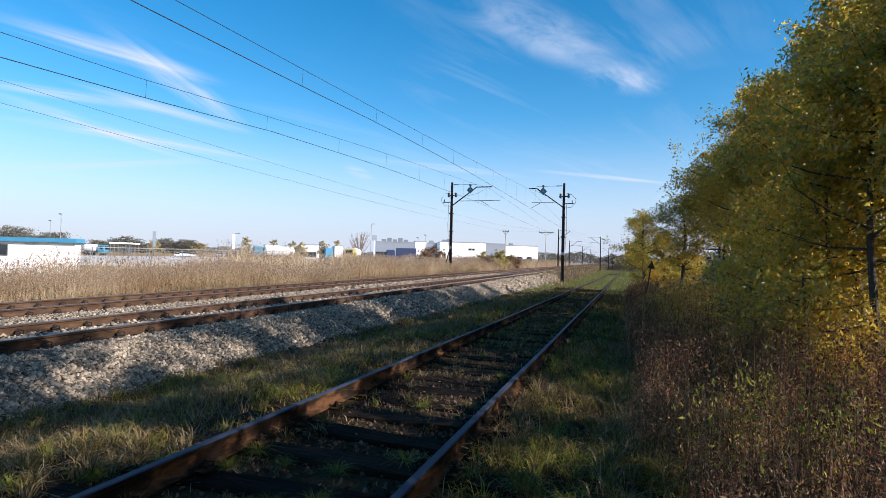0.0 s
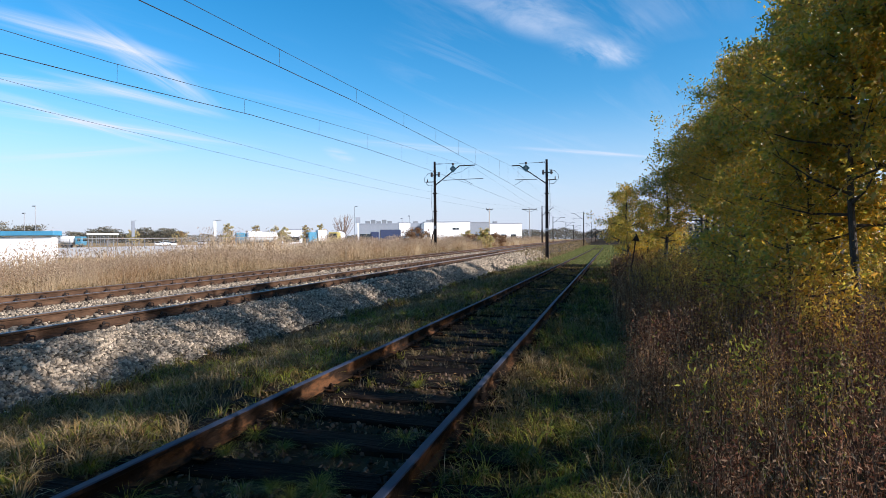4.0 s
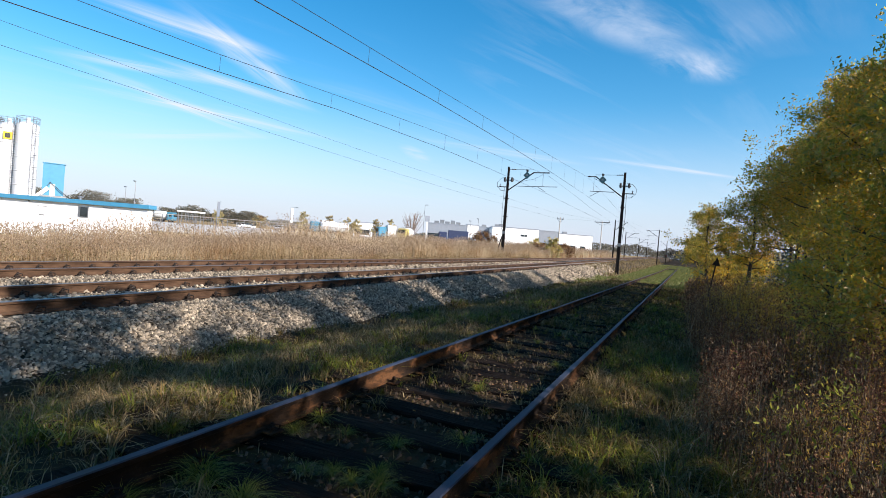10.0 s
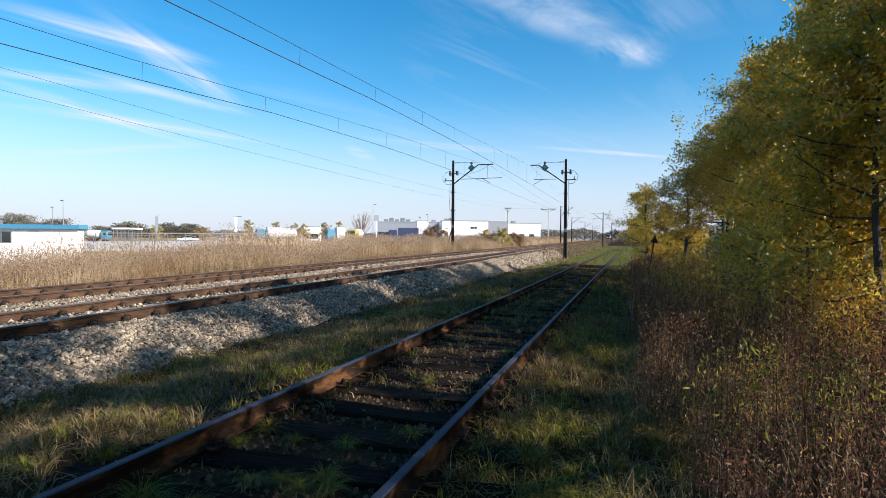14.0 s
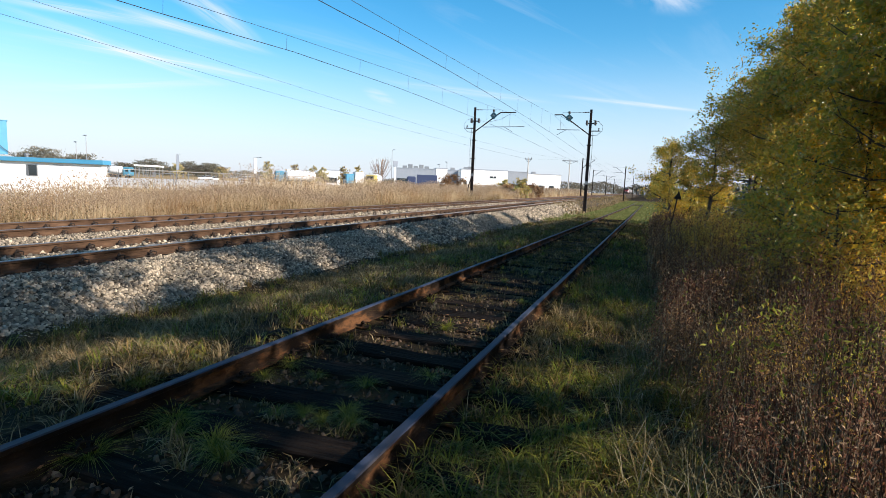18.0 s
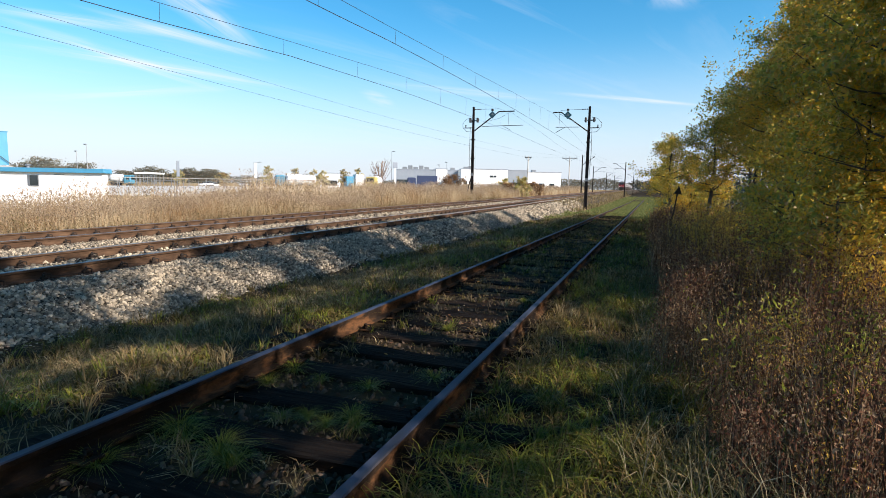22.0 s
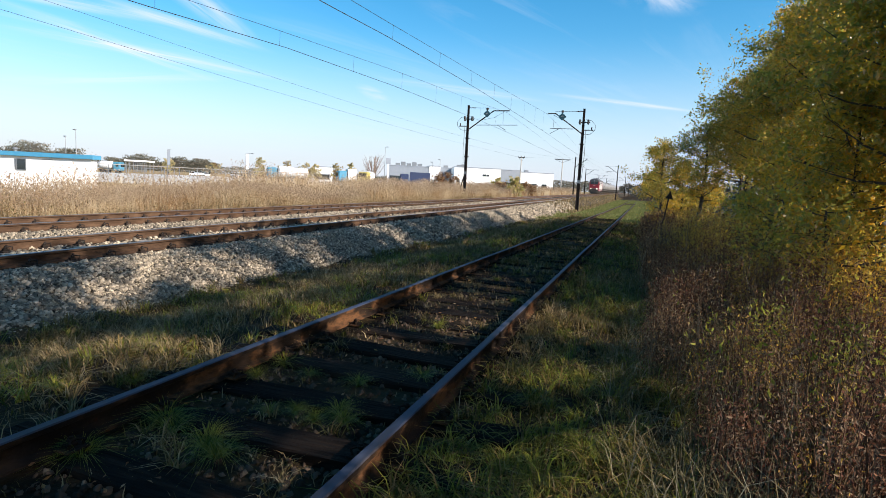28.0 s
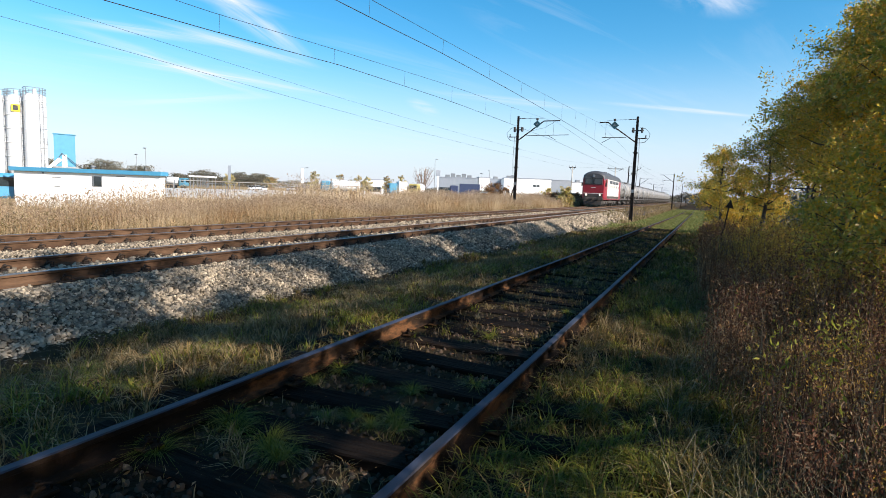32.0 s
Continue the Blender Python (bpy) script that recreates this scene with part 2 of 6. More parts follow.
M_SIGN_DARK = mat("rusty_sign_steel", (0.06, 0.042, 0.032), (0.035, 0.027, 0.022), (0.10, 0.055, 0.03), scale=12, rough=0.8, spec=0.2)
M_MAST = mat("mast_rusty_steel", (0.009, 0.0065, 0.0058), (0.019, 0.013, 0.0105), (0.034, 0.022, 0.016), scale=5, rough=0.75, metal=0.1, bump=0.2, spec=0.25)
M_CONC = mat("weathered_concrete", (0.30, 0.28, 0.25), (0.42, 0.40, 0.37), scale=5, rough=0.9, bump=0.4)
M_WIRE = mat("copper_wire_dark", (0.06, 0.055, 0.05), rough=0.5, metal=0.6)
M_INSUL = mat("brown_porcelain", (0.05, 0.025, 0.02), rough=0.25)
M_BARK = mat("bark", (0.035, 0.028, 0.022), (0.075, 0.062, 0.05), scale=14, rough=0.95, bump=0.8, stretch=(1, 1, 0.3))
M_LEAF_G = mat("leaf_olive", (0.14, 0.138, 0.022), (0.21, 0.19, 0.028), (0.36, 0.265, 0.034), (0.15, 0.15, 0.024), (0.46, 0.31, 0.04), (0.19, 0.175, 0.026), (0.36, 0.2, 0.04), (0.27, 0.25, 0.034), (0.09, 0.104, 0.02),
               rough=0.33, island=True, translucent=0.55, spec=0.75, through_gain=2.1)
M_LEAF_Y = mat("leaf_gold", (0.787, 0.477, 0.0325), (0.596, 0.411, 0.038), (0.357, 0.293, 0.0325), (0.85, 0.456, 0.0325), (0.538, 0.271, 0.0433), (0.286, 0.249, 0.0325),
               rough=0.42, island=True, translucent=0.6, spec=0.5)
# the palest tones of these two leaf colours imitate sun-caught flecks
M_LEAF_B = mat("leaf_withered_brown", (0.15, 0.072, 0.038), (0.21, 0.11, 0.056), (0.06, 0.03, 0.019), (0.36, 0.25, 0.145), (0.16, 0.077, 0.042), (0.09, 0.043, 0.026), (0.33, 0.185, 0.065), (0.07, 0.035, 0.023), rough=0.7, island=True, translucent=0.3, spec=0.15)
M_LEAF_R = mat("leaf_rusty_red_brown", (0.11, 0.041, 0.023), (0.155, 0.058, 0.032), (0.045, 0.018, 0.012), (0.22, 0.098, 0.048), (0.07, 0.028, 0.017), (0.33, 0.215, 0.13), (0.05, 0.02, 0.013), rough=0.7, island=True, translucent=0.35, spec=0.15)
M_SHOOT = mat("shoot_leaf_yellow_green", (0.26, 0.245, 0.03), (0.18, 0.195, 0.028), (0.34, 0.29, 0.048), (0.12, 0.14, 0.022), rough=0.6, island=True, translucent=0.45, spec=0.2)
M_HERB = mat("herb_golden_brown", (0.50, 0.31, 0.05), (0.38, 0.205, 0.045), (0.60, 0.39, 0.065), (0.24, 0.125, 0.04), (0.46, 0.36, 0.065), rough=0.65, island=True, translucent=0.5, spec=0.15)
M_STEM_B = mat("dead_stem", (0.075, 0.038, 0.022), (0.12, 0.066, 0.037), (0.04, 0.022, 0.015), (0.32, 0.23, 0.14), (0.06, 0.03, 0.019), rough=0.85, island=True, spec=0.08)
# grass colour made lighter for the far ground, standing in for sun on it
M_GRASS_SUNLIT = mat("sunlit_grass_blade", (0.10, 0.125, 0.024), (0.15, 0.165, 0.04), (0.21, 0.195, 0.07), (0.07, 0.092, 0.02), rough=0.6, island=True, translucent=0.35, spec=0.2)
M_GRASS = mat("grass_blade", (0.07, 0.062, 0.012), (0.112, 0.09, 0.018), (0.20, 0.132, 0.044), (0.038, 0.034, 0.009), (0.31, 0.19, 0.08), (0.09, 0.076, 0.016), (0.055, 0.048, 0.012), rough=0.6, island=True, translucent=0.35, spec=0.1)
M_FRESH = mat("fresh_grass_blade", (0.14, 0.165, 0.018), (0.20, 0.205, 0.026), (0.28, 0.235, 0.04), (0.085, 0.10, 0.014), (0.07, 0.08, 0.014), rough=0.5, island=True, translucent=0.4, spec=0.15)
M_DRYGRASS = mat("dry_grass_blade", (0.20, 0.14, 0.066), (0.30, 0.215, 0.115), (0.115, 0.074, 0.037), (0.10, 0.083, 0.027), (0.38, 0.29, 0.17), rough=0.7, island=True, translucent=0.3, spec=0.1)
M_LONG = mat("long_grass_blade", (0.11, 0.085, 0.042), (0.18, 0.137, 0.073), (0.065, 0.06, 0.02), (0.085, 0.077, 0.025), (0.30, 0.245, 0.165), (0.05, 0.05, 0.015), rough=0.6, island=True, translucent=0.3, spec=0.07)
M_REED = mat("reed_straw", (0.49, 0.365, 0.215), (0.57, 0.445, 0.28), (0.42, 0.295, 0.17), (0.63, 0.515, 0.355), (0.34, 0.22, 0.12), rough=0.75, island=True, translucent=0.35, spec=0.12)
M_REED_BROWN = mat("reed_brown", (0.26, 0.155, 0.075), (0.34, 0.215, 0.11), (0.19, 0.105, 0.05), (0.40, 0.27, 0.14), rough=0.8, island=True, translucent=0.3, spec=0.1)
M_PLUME = mat("reed_plume", (0.32, 0.24, 0.165), (0.26, 0.18, 0.115), (0.40, 0.31, 0.22), (0.20, 0.13, 0.08), (0.34, 0.25, 0.16), rough=0.9, island=True, translucent=0.35, spec=0.03)
M_WHITE = mat("white_sheet_wall", (0.80, 0.80, 0.79), (0.74, 0.74, 0.73), scale=2.0, rough=0.5, bump=0.05)
M_BLUE = mat("light_blue_sheet", (0.055, 0.24, 0.39), (0.045, 0.20, 0.33), scale=2.0, rough=0.45)
M_GREYWALL = mat("grey_cladding", (0.20, 0.225, 0.26), (0.24, 0.26, 0.29), scale=1.0, rough=0.5)
M_DARK = mat("dark_paint", (0.02, 0.02, 0.022), (0.035, 0.035, 0.036), scale=10, rough=0.6)
M_WINDOW = glass("window_glass_dark")
M_GALV = mat("galvanised_steel", (0.28, 0.29, 0.30), (0.22, 0.23, 0.24), scale=12, rough=0.5, metal=0.7)
M_SILO = mat("silo_white_paint", (0.64, 0.65, 0.66), (0.54, 0.555, 0.57), scale=1.5, rough=0.4, stretch=(1, 1, 0.2))
M_TRED = mat("loco_red_paint", (0.225, 0.0088, 0.018), (0.18, 0.0072, 0.015), scale=3, rough=0.35)
M_TWHITE = mat("loco_white_paint", (0.52, 0.50, 0.47), (0.40, 0.385, 0.36), scale=3, rough=0.4)
M_TROOF = mat("loco_grey_roof", (0.036, 0.038, 0.041), (0.06, 0.06, 0.065), scale=3, rough=0.6)
M_TANK = mat("tank_grey_paint", (0.25, 0.24, 0.23), (0.13, 0.122, 0.115), (0.065, 0.055, 0.045), scale=1.4, rough=0.5, stretch=(1, 1, 0.4), lo=0.35, hi=0.8)
M_BOGIE = mat("running_gear_grime", (0.03, 0.025, 0.022), (0.06, 0.05, 0.042), scale=8, rough=0.8)
M_LAMP = glow("headlamp_glow", (1.0, 0.92, 0.75), 2.5)
M_ASPHALT = mat("yard_concrete", (0.34, 0.33, 0.31), (0.46, 0.45, 0.42), scale=2, rough=0.9)
M_YELLOW = mat("yellow_paint", (0.75, 0.50, 0.02), rough=0.5)
M_TRUCKBLUE = mat("truck_blue_paint", (0.05, 0.20, 0.30), rough=0.4)
M_NAVY = mat("navy_tarpaulin", (0.012, 0.022, 0.06), (0.018, 0.03, 0.08), scale=2, rough=0.6)
# autumn leaf colours lightened in place of distance haze
M_LEAF_PALE = mat("leaf_autumn_haze_paled", (0.4, 0.374, 0.157), (0.54, 0.437, 0.224), (0.3, 0.302, 0.134), (0.6, 0.416, 0.224), (0.24, 0.26, 0.112), rough=0.7, island=True, translucent=0.4, spec=0.2)
M_FARTREE = mat("far_foliage", (0.085, 0.094, 0.078), (0.115, 0.112, 0.086), (0.16, 0.13, 0.09), (0.07, 0.08, 0.066), rough=0.9, island=True, spec=0.1)


# ---- building blocks ----
def link_mesh(name, verts, faces, material, parent=None, smooth=False, label="", kind=""):
    me = bpy.data.meshes.new(name)
    me.from_pydata([tuple(v) for v in verts], [], faces)
    for mt in (material if isinstance(material, (list, tuple)) else (material,)):
        me.materials.append(mt)
    if smooth:
        me.polygons.foreach_set("use_smooth", [True] * len(me.polygons))
    me.update()
    ob = new(name, me)
    if parent:
        ob.parent = parent
    if label or kind:
        tagged(ob, label, kind=kind)
    return ob


def quick_mesh(name, verts, loops, sizes, material, parent=None, slots=None):
    """A mesh from flat numpy arrays: quick for many small pieces."""
    me = bpy.data.meshes.new(name)
    me.vertices.add(len(verts))
    me.vertices.foreach_set("co", np.asarray(verts, dtype=np.float32).ravel())
    me.loops.add(len(loops))
    me.loops.foreach_set("vertex_index", np.asarray(loops, dtype=np.int32))
    me.polygons.add(len(sizes))
    starts = np.concatenate([[0], np.cumsum(sizes)[:-1]]).astype(np.int32)
    me.polygons.foreach_set("loop_start", starts)
    me.polygons.foreach_set("loop_total", np.asarray(sizes, dtype=np.int32))
    for mt in (material if isinstance(material, (list, tuple)) else (material,)):
        me.materials.append(mt)
    if slots is not None:
        me.polygons.foreach_set("material_index", np.asarray(slots, dtype=np.int32))
    me.update(calc_edges=True)
    ob = new(name, me)
    if parent:
        ob.parent = parent
    return ob


def part(name, bm, material, parent=None, label="", smooth=False):
    me = bpy.data.meshes.new(name)
    bm.to_mesh(me)
    bm.free()
    for mt in (material if isinstance(material, (list, tuple)) else (material,)):
        me.materials.append(mt)
    if smooth:
        me.polygons.foreach_set("use_smooth", [True] * len(me.polygons))
    ob = new(name, me)
    if parent:
        ob.parent = parent
    if label:
        ob["label"] = label
    return ob


def empty(name, m, label="", category="", group="", kind=""):
    ob = new(name)
    ob.empty_display_size = 0.2
    ob.matrix_world = m
    return tagged(ob, label, category, group, kind)


def box(bm, x0, x1, y0, y1, z0, z1, bevel=0.0, m=None, slot=0):
    r = bmesh.ops.create_cube(bm, size=1.0)
    vs = r["verts"]
    for v in vs:
        v.co = Vector((x0 + (v.co.x + 0.5) * (x1 - x0), y0 + (v.co.y + 0.5) * (y1 - y0), z0 + (v.co.z + 0.5) * (z1 - z0)))
    if bevel:
        es = list({e for v in vs for e in v.link_edges})
        b = bmesh.ops.bevel(bm, geom=es, offset=bevel, segments=1, affect="EDGES")
        vs = list({v for f in b["faces"] for v in f.verts} | {v for v in vs if v.is_valid})
    if m is not None:
        bmesh.ops.transform(bm, matrix=m, verts=vs)
    if slot:
        for f in {f for v in vs for f in v.link_faces}:
            f.material_index = slot
    return vs


def bx(x0, x1, y0, y1, z0, z1, bevel=0.0):
    bm = bmesh.new()
    box(bm, x0, x1, y0, y1, z0, z1, bevel)
    return bm


def tube(bm, path, radii, sides=8, cap=True, slot=0):
    """A tapered tube along a path."""
    rings = []
    path = [Vector(p) for p in path]
    if not isinstance(radii, (list, tuple)):
        radii = [radii] * len(path)
    for i, p in enumerate(path):
        d = (path[min(i + 1, len(path) - 1)] - path[max(i - 1, 0)]).normalized()
        a = d.orthogonal().normalized() if abs(d.z) > 0.9 else d.cross(Vector((0, 0, 1))).normalized()
        b = d.cross(a)
        rings.append([bm.verts.new(p + (a * math.cos(2 * math.pi * k / sides) + b * math.sin(2 * math.pi * k / sides)) * radii[i]) for k in range(sides)])
    for r0, r1 in zip(rings, rings[1:]):
        for k in range(sides):
            f = bm.faces.new((r0[k], r0[(k + 1) % sides], r1[(k + 1) % sides], r1[k]))
            f.material_index = slot
    if cap:
        for r in (rings[0], rings[-1]):
            f = bm.faces.new(r)
            f.material_index = slot
    bmesh.ops.recalc_face_normals(bm, faces=bm.faces[:])
    return bm


def lathe(bm, profile, sides=16, axis="z", centre=(0, 0, 0)):
    """A turned body from (radius, height) pairs."""
    rings = []
    for r, h in profile:
        ring = []
        for k in range(sides):
            a = 2 * math.pi * k / sides
            c, s = r * math.cos(a), r * math.sin(a)
            v = (c, s, h) if axis == "z" else (c, h, s) if axis == "y" else (h, c, s)
            ring.append(bm.verts.new(Vector(v) + Vector(centre)))
        rings.append(ring)
    for r0, r1 in zip(rings, rings[1:]):
        for k in range(sides):
            bm.faces.new((r0[k], r0[(k + 1) % sides], r1[(k + 1) % sides], r1[k]))
    bm.faces.new(rings[0])
    bm.faces.new(rings[-1])
    bmesh.ops.recalc_face_normals(bm, faces=bm.faces[:])
    return bm


RNG = np.random.default_rng(7)


def blades(pos, height, width, lean, bend=0.5, turn=None):
    """Arrays for bent grass blades: a quad and a tip each."""
    n = len(pos)
    ang = RNG.uniform(0, 2 * np.pi, n)
    face = ang + np.pi / 2 + RNG.uniform(-0.6, 0.6, n)
    w = np.stack([np.cos(face), np.sin(face), np.zeros(n)], 1) * (width / 2)[:, None]
    d = np.stack([np.cos(ang), np.sin(ang), np.zeros(n)], 1) * (lean * height)[:, None]
    up = np.zeros((n, 3)); up[:, 2] = height
    mid = pos + d * 0.35 + up * 0.55
    tip = pos + d + up * (1 - 0.35 * lean)[:, None]
    v = np.stack([pos - w, pos + w, mid + w * 0.75, mid - w * 0.75, tip], 1).reshape(-1, 3)
    base = (np.arange(n) * 5)[:, None]
    loops = (base + np.array([0, 1, 2, 3, 3, 2, 4])).ravel()
    sizes = np.tile([4, 3], n)
    return v, loops, sizes


def leaf_cloud(centres, size, flat=0.0, slim=0.2):
    """Arrays for small folded leaves (two triangles) at the centres, turned every way."""
    n = len(centres)
    a = RNG.normal(size=(n, 3)); a[:, 2] *= 1 - flat
    a /= np.linalg.norm(a, axis=1)[:, None]
    b = np.cross(a, RNG.normal(size=(n, 3)))
    b /= np.linalg.norm(b, axis=1)[:, None] + 1e-9
    c = np.cross(a, b)
    s = (size * RNG.uniform(0.6, 1.35, n))[:, None]
    v = np.stack([centres - a * s * 0.5, centres + b * s * slim + c * s * 0.1, centres + a * s * 0.5, centres - b * s * slim + c * s * 0.1], 1).reshape(-1, 3)
    base = (np.arange(n) * 4)[:, None]
    loops = (base + np.array([0, 1, 2, 0, 2, 3])).ravel()
    return v, loops, np.full(2 * n, 3)


def pebbles(centres, size, squash=0.75):
    """Arrays for broken blocky stones, five faces each (the underside is never seen)."""
    n = len(centres)
    o = np.array([[-1, -1, -0.7], [1, -1, -0.7], [1, 1, -0.7], [-1, 1, -0.7], [-0.62, -0.6, 0.8], [0.62, -0.6, 0.8], [0.62, 0.6, 0.8], [-0.62, 0.6, 0.8]], float)
    ang = RNG.uniform(0, 2 * np.pi, n)
    v = np.repeat(o[None], n, 0) * RNG.uniform(0.6, 1.05, (n, 1, 3)) + RNG.uniform(-0.22, 0.22, (n, 8, 3))
    tilt = RNG.uniform(-0.7, 0.7, (n, 2))
    ca, sa = np.cos(ang), np.sin(ang)
    x = v[..., 0] * ca[:, None] - v[..., 1] * sa[:, None]
    y = v[..., 0] * sa[:, None] + v[..., 1] * ca[:, None]
    z = v[..., 2] * squash + x * tilt[:, :1] + y * tilt[:, 1:]
    v = np.stack([x, y, z], -1) * (np.asarray(size) * 0.5)[:, None, None] + centres[:, None]
    f = np.array([4, 5, 6, 7, 0, 1, 5, 4, 1, 2, 6, 5, 2, 3, 7, 6, 3, 0, 4, 7])
    loops = ((np.arange(n) * 8)[:, None] + f).ravel()
    return v.reshape(-1, 3), loops, np.full(5 * n, 4)


# ---- plan ----
# siding: rails at x = 0 and -1.507, top at z = 0 at y = 0. Main line: two tracks that run a little apart from it.
GAUGE = 1.507
MAIN_A, MAIN_DX, MAIN_Z, MAIN_G, TRACK_GAP = -6.823, -0.0111, -0.02, 0.0041, 3.963


def siding_z(y):
    return -0.0048 * np.clip(y, -40, 75)


def main_x(y, track=0):
    """The middle of a main track: 0 the near one, 1 the far one."""
    return MAIN_A - GAUGE / 2 - track * TRACK_GAP + MAIN_DX * y


def main_z(y):
    return MAIN_Z + MAIN_G * np.clip(y, -60, 420)


def smooth(a, b, x):
    t = np.clip((x - a) / (b - a), 0, 1)
    return t * t * (3 - 2 * t)


def ground_z(x, y):
    """Height of the soil (the ballast lies on it)."""
    x, y = np.asarray(x, float), np.asarray(y, float)
    s, m = siding_z(y), main_z(y)
    xm = x - MAIN_DX * y
    right = s - 0.17 - 0.10 * smooth(0.6, 2.6, x) - 0.35 * smooth(3.5, 9.0, x) * smooth(2, 8, x)
    strip = s - 0.17 - 0.43 * smooth(-1.9, -4.7, xm)
    left = m - 0.55 - 0.05 * smooth(-15, -30, xm)
    w = smooth(-4.3, -6.0, xm)
    z = np.where(x > -1.9, right, strip) * (1 - w) + left * w
    bumps = 0.035 * np.sin(x * 2.1 + 1.3 * np.sin(y * 0.9)) * np.sin(y * 1.7 + x) + 0.02 * np.sin(x * 5.3 + y * 3.1)
    calm = smooth(0.4, 1.0, np.abs(x + 0.75) - 0.3)
    bed = 0.012 * (1 - smooth(1.15, 1.6, np.abs(x + 0.753)))
    low = 1.25 * smooth(-14.6, -32, x) * smooth(95, 8, y)
    return z + bumps * calm - bed - low


def grid_mesh(name, xs, ys, zf, material):
    X, Y = np.meshgrid(xs, ys, indexing="ij")
    v = np.stack([X, Y, zf(X, Y)], -1).reshape(-1, 3)
    ny = len(ys)
    i, j = np.meshgrid(np.arange(len(xs) - 1), np.arange(ny - 1), indexing="ij")
    a = (i * ny + j).ravel()
    loops = np.stack([a, a + ny, a + ny + 1, a + 1], 1).ravel()
    ob = quick_mesh(name, v, loops, np.full(len(a), 4), material)
    ob.data.polygons.foreach_set("use_smooth", [True] * len(ob.data.polygons))
    return ob


def build_ground():
    xs = np.concatenate([[-3000, -1500, -700, -400, -250, -160, -110, -80, -60, -45, -35, -28, -22, -18], np.arange(-16, 10, 0.25), [10, 12, 15, 20, 28, 40, 60, 100, 200, 500, 1200, 3000]])
    ys = np.concatenate([[-3000, -1000, -300, -100, -50, -25, -14, -8], np.arange(-5, 30, 0.25), np.arange(30, 80, 1.0), np.arange(80, 240, 8), [260, 300, 360, 420, 520, 700, 1000, 1700, 3000]])
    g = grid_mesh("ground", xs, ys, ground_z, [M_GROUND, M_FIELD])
    c = np.zeros(len(g.data.polygons) * 3, dtype=np.float32)
    g.data.polygons.foreach_get("center", c)
    c = c.reshape(-1, 3)
    g.data.polygons.foreach_set("material_index", (c[:, 0] < -14.2 + MAIN_DX * np.minimum(c[:, 1], 500)).astype(np.int32))
    tagged(g, "flat ground of dark soil, thin grass and straw fields", "ground", kind="structure")


def ballast_z(x, y):
    """Top of the ballast bed of the main line."""
    xm = x - MAIN_DX * y
    m = main_z(y)
    top = m - 0.185
    rise = 1 - smooth(-6.3, -4.85, xm)
    rise_l = smooth(-15.0, -13.6, xm)
    low = np.minimum(m - 0.62, ground_z(x, y) - 0.05)
    gap = 0.06 * np.exp(-((xm + 9.55) / 0.7) ** 2)
    return low + (top - low) * np.minimum(rise, rise_l) + gap


def build_ballast():
    us = np.concatenate([np.arange(-15.2, -13.4, 0.2), np.arange(-13.4, -4.1, 0.15)])
    ys = np.concatenate([np.arange(-30, 60, 0.5), np.arange(60, 420, 4), [420, 600, 900, 1400]])
    U, Y = np.meshgrid(us, ys, indexing="ij")
    X = U + MAIN_DX * Y
    v = np.stack([X, Y, ballast_z(X, Y)], -1).reshape(-1, 3)
    ny = len(ys)
    i, j = np.meshgrid(np.arange(len(us) - 1), np.arange(ny - 1), indexing="ij")
    a = (i * ny + j).ravel()
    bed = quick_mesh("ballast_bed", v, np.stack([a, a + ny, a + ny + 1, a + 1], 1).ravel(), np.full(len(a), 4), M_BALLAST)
    tagged(bed, "raised crushed-stone bed under the main line, darkened for shaded gaps", "ballast", kind="structure")
    # loose stones over the bed, thickest near by
    parts = []
    for n, y0, y1, u0, u1, s0, s1 in ((52000, 0.5, 14, -6.6, -4.7, 0.026, 0.062), (17000, 14, 32, -6.6, -4.75, 0.045, 0.09), (4500, 32, 60, -6.6, -4.75, 0.09, 0.16),
                                      (13000, 3, 20, -10.7, -8.6, 0.03, 0.062), (4500, 20, 50, -10.7, -8.6, 0.06, 0.12), (5000, 3, 24, -8.3, -6.9, 0.04, 0.08)):
        y = y0 + (y1 - y0) * RNG.uniform(0, 1, n) ** (1.25 if y0 < 10 else 1.0)
        u = RNG.uniform(u0, u1, n)
        if u1 > -4.8:
            u += 0.3 * np.sin(y * 0.8) * np.clip((u + 5.5), 0, 1)
        x = u + MAIN_DX * y
        s = RNG.uniform(s0, s1, n)
        z = ballast_z(x, y) + s * RNG.uniform(-0.5, 0.55, n)
        parts.append(pebbles(np.stack([x, y, z], 1), s))
    join_stuff("ballast_stones", parts, M_STONE, "pale grey angular ballast stones on the track shoulder", "ballast stones")


def join_stuff(name, parts, material, label, category):
    vs, ls, ss, k = [], [], [], 0
    for v, lo, si in parts:
        vs.append(v); ls.append(lo + k); ss.append(si)
        k += len(v)
    ob = quick_mesh(name, np.concatenate(vs), np.concatenate(ls), np.concatenate(ss), material)
    return tagged(ob, label, category, kind="stuff")


def rail_profile(scale=1.0):
    """Half outline of a flat-bottomed rail: (x, z) from the running edge down to the foot; z = 0 is the top."""
    pts = [(0.028, 0.0), (0.036, -0.008), (0.036, -0.036), (0.012, -0.05), (0.009, -0.10), (0.016, -0.135), (0.065, -0.155), (0.067, -0.17)]
    return [(x * scale, z * scale) for x, z in pts]


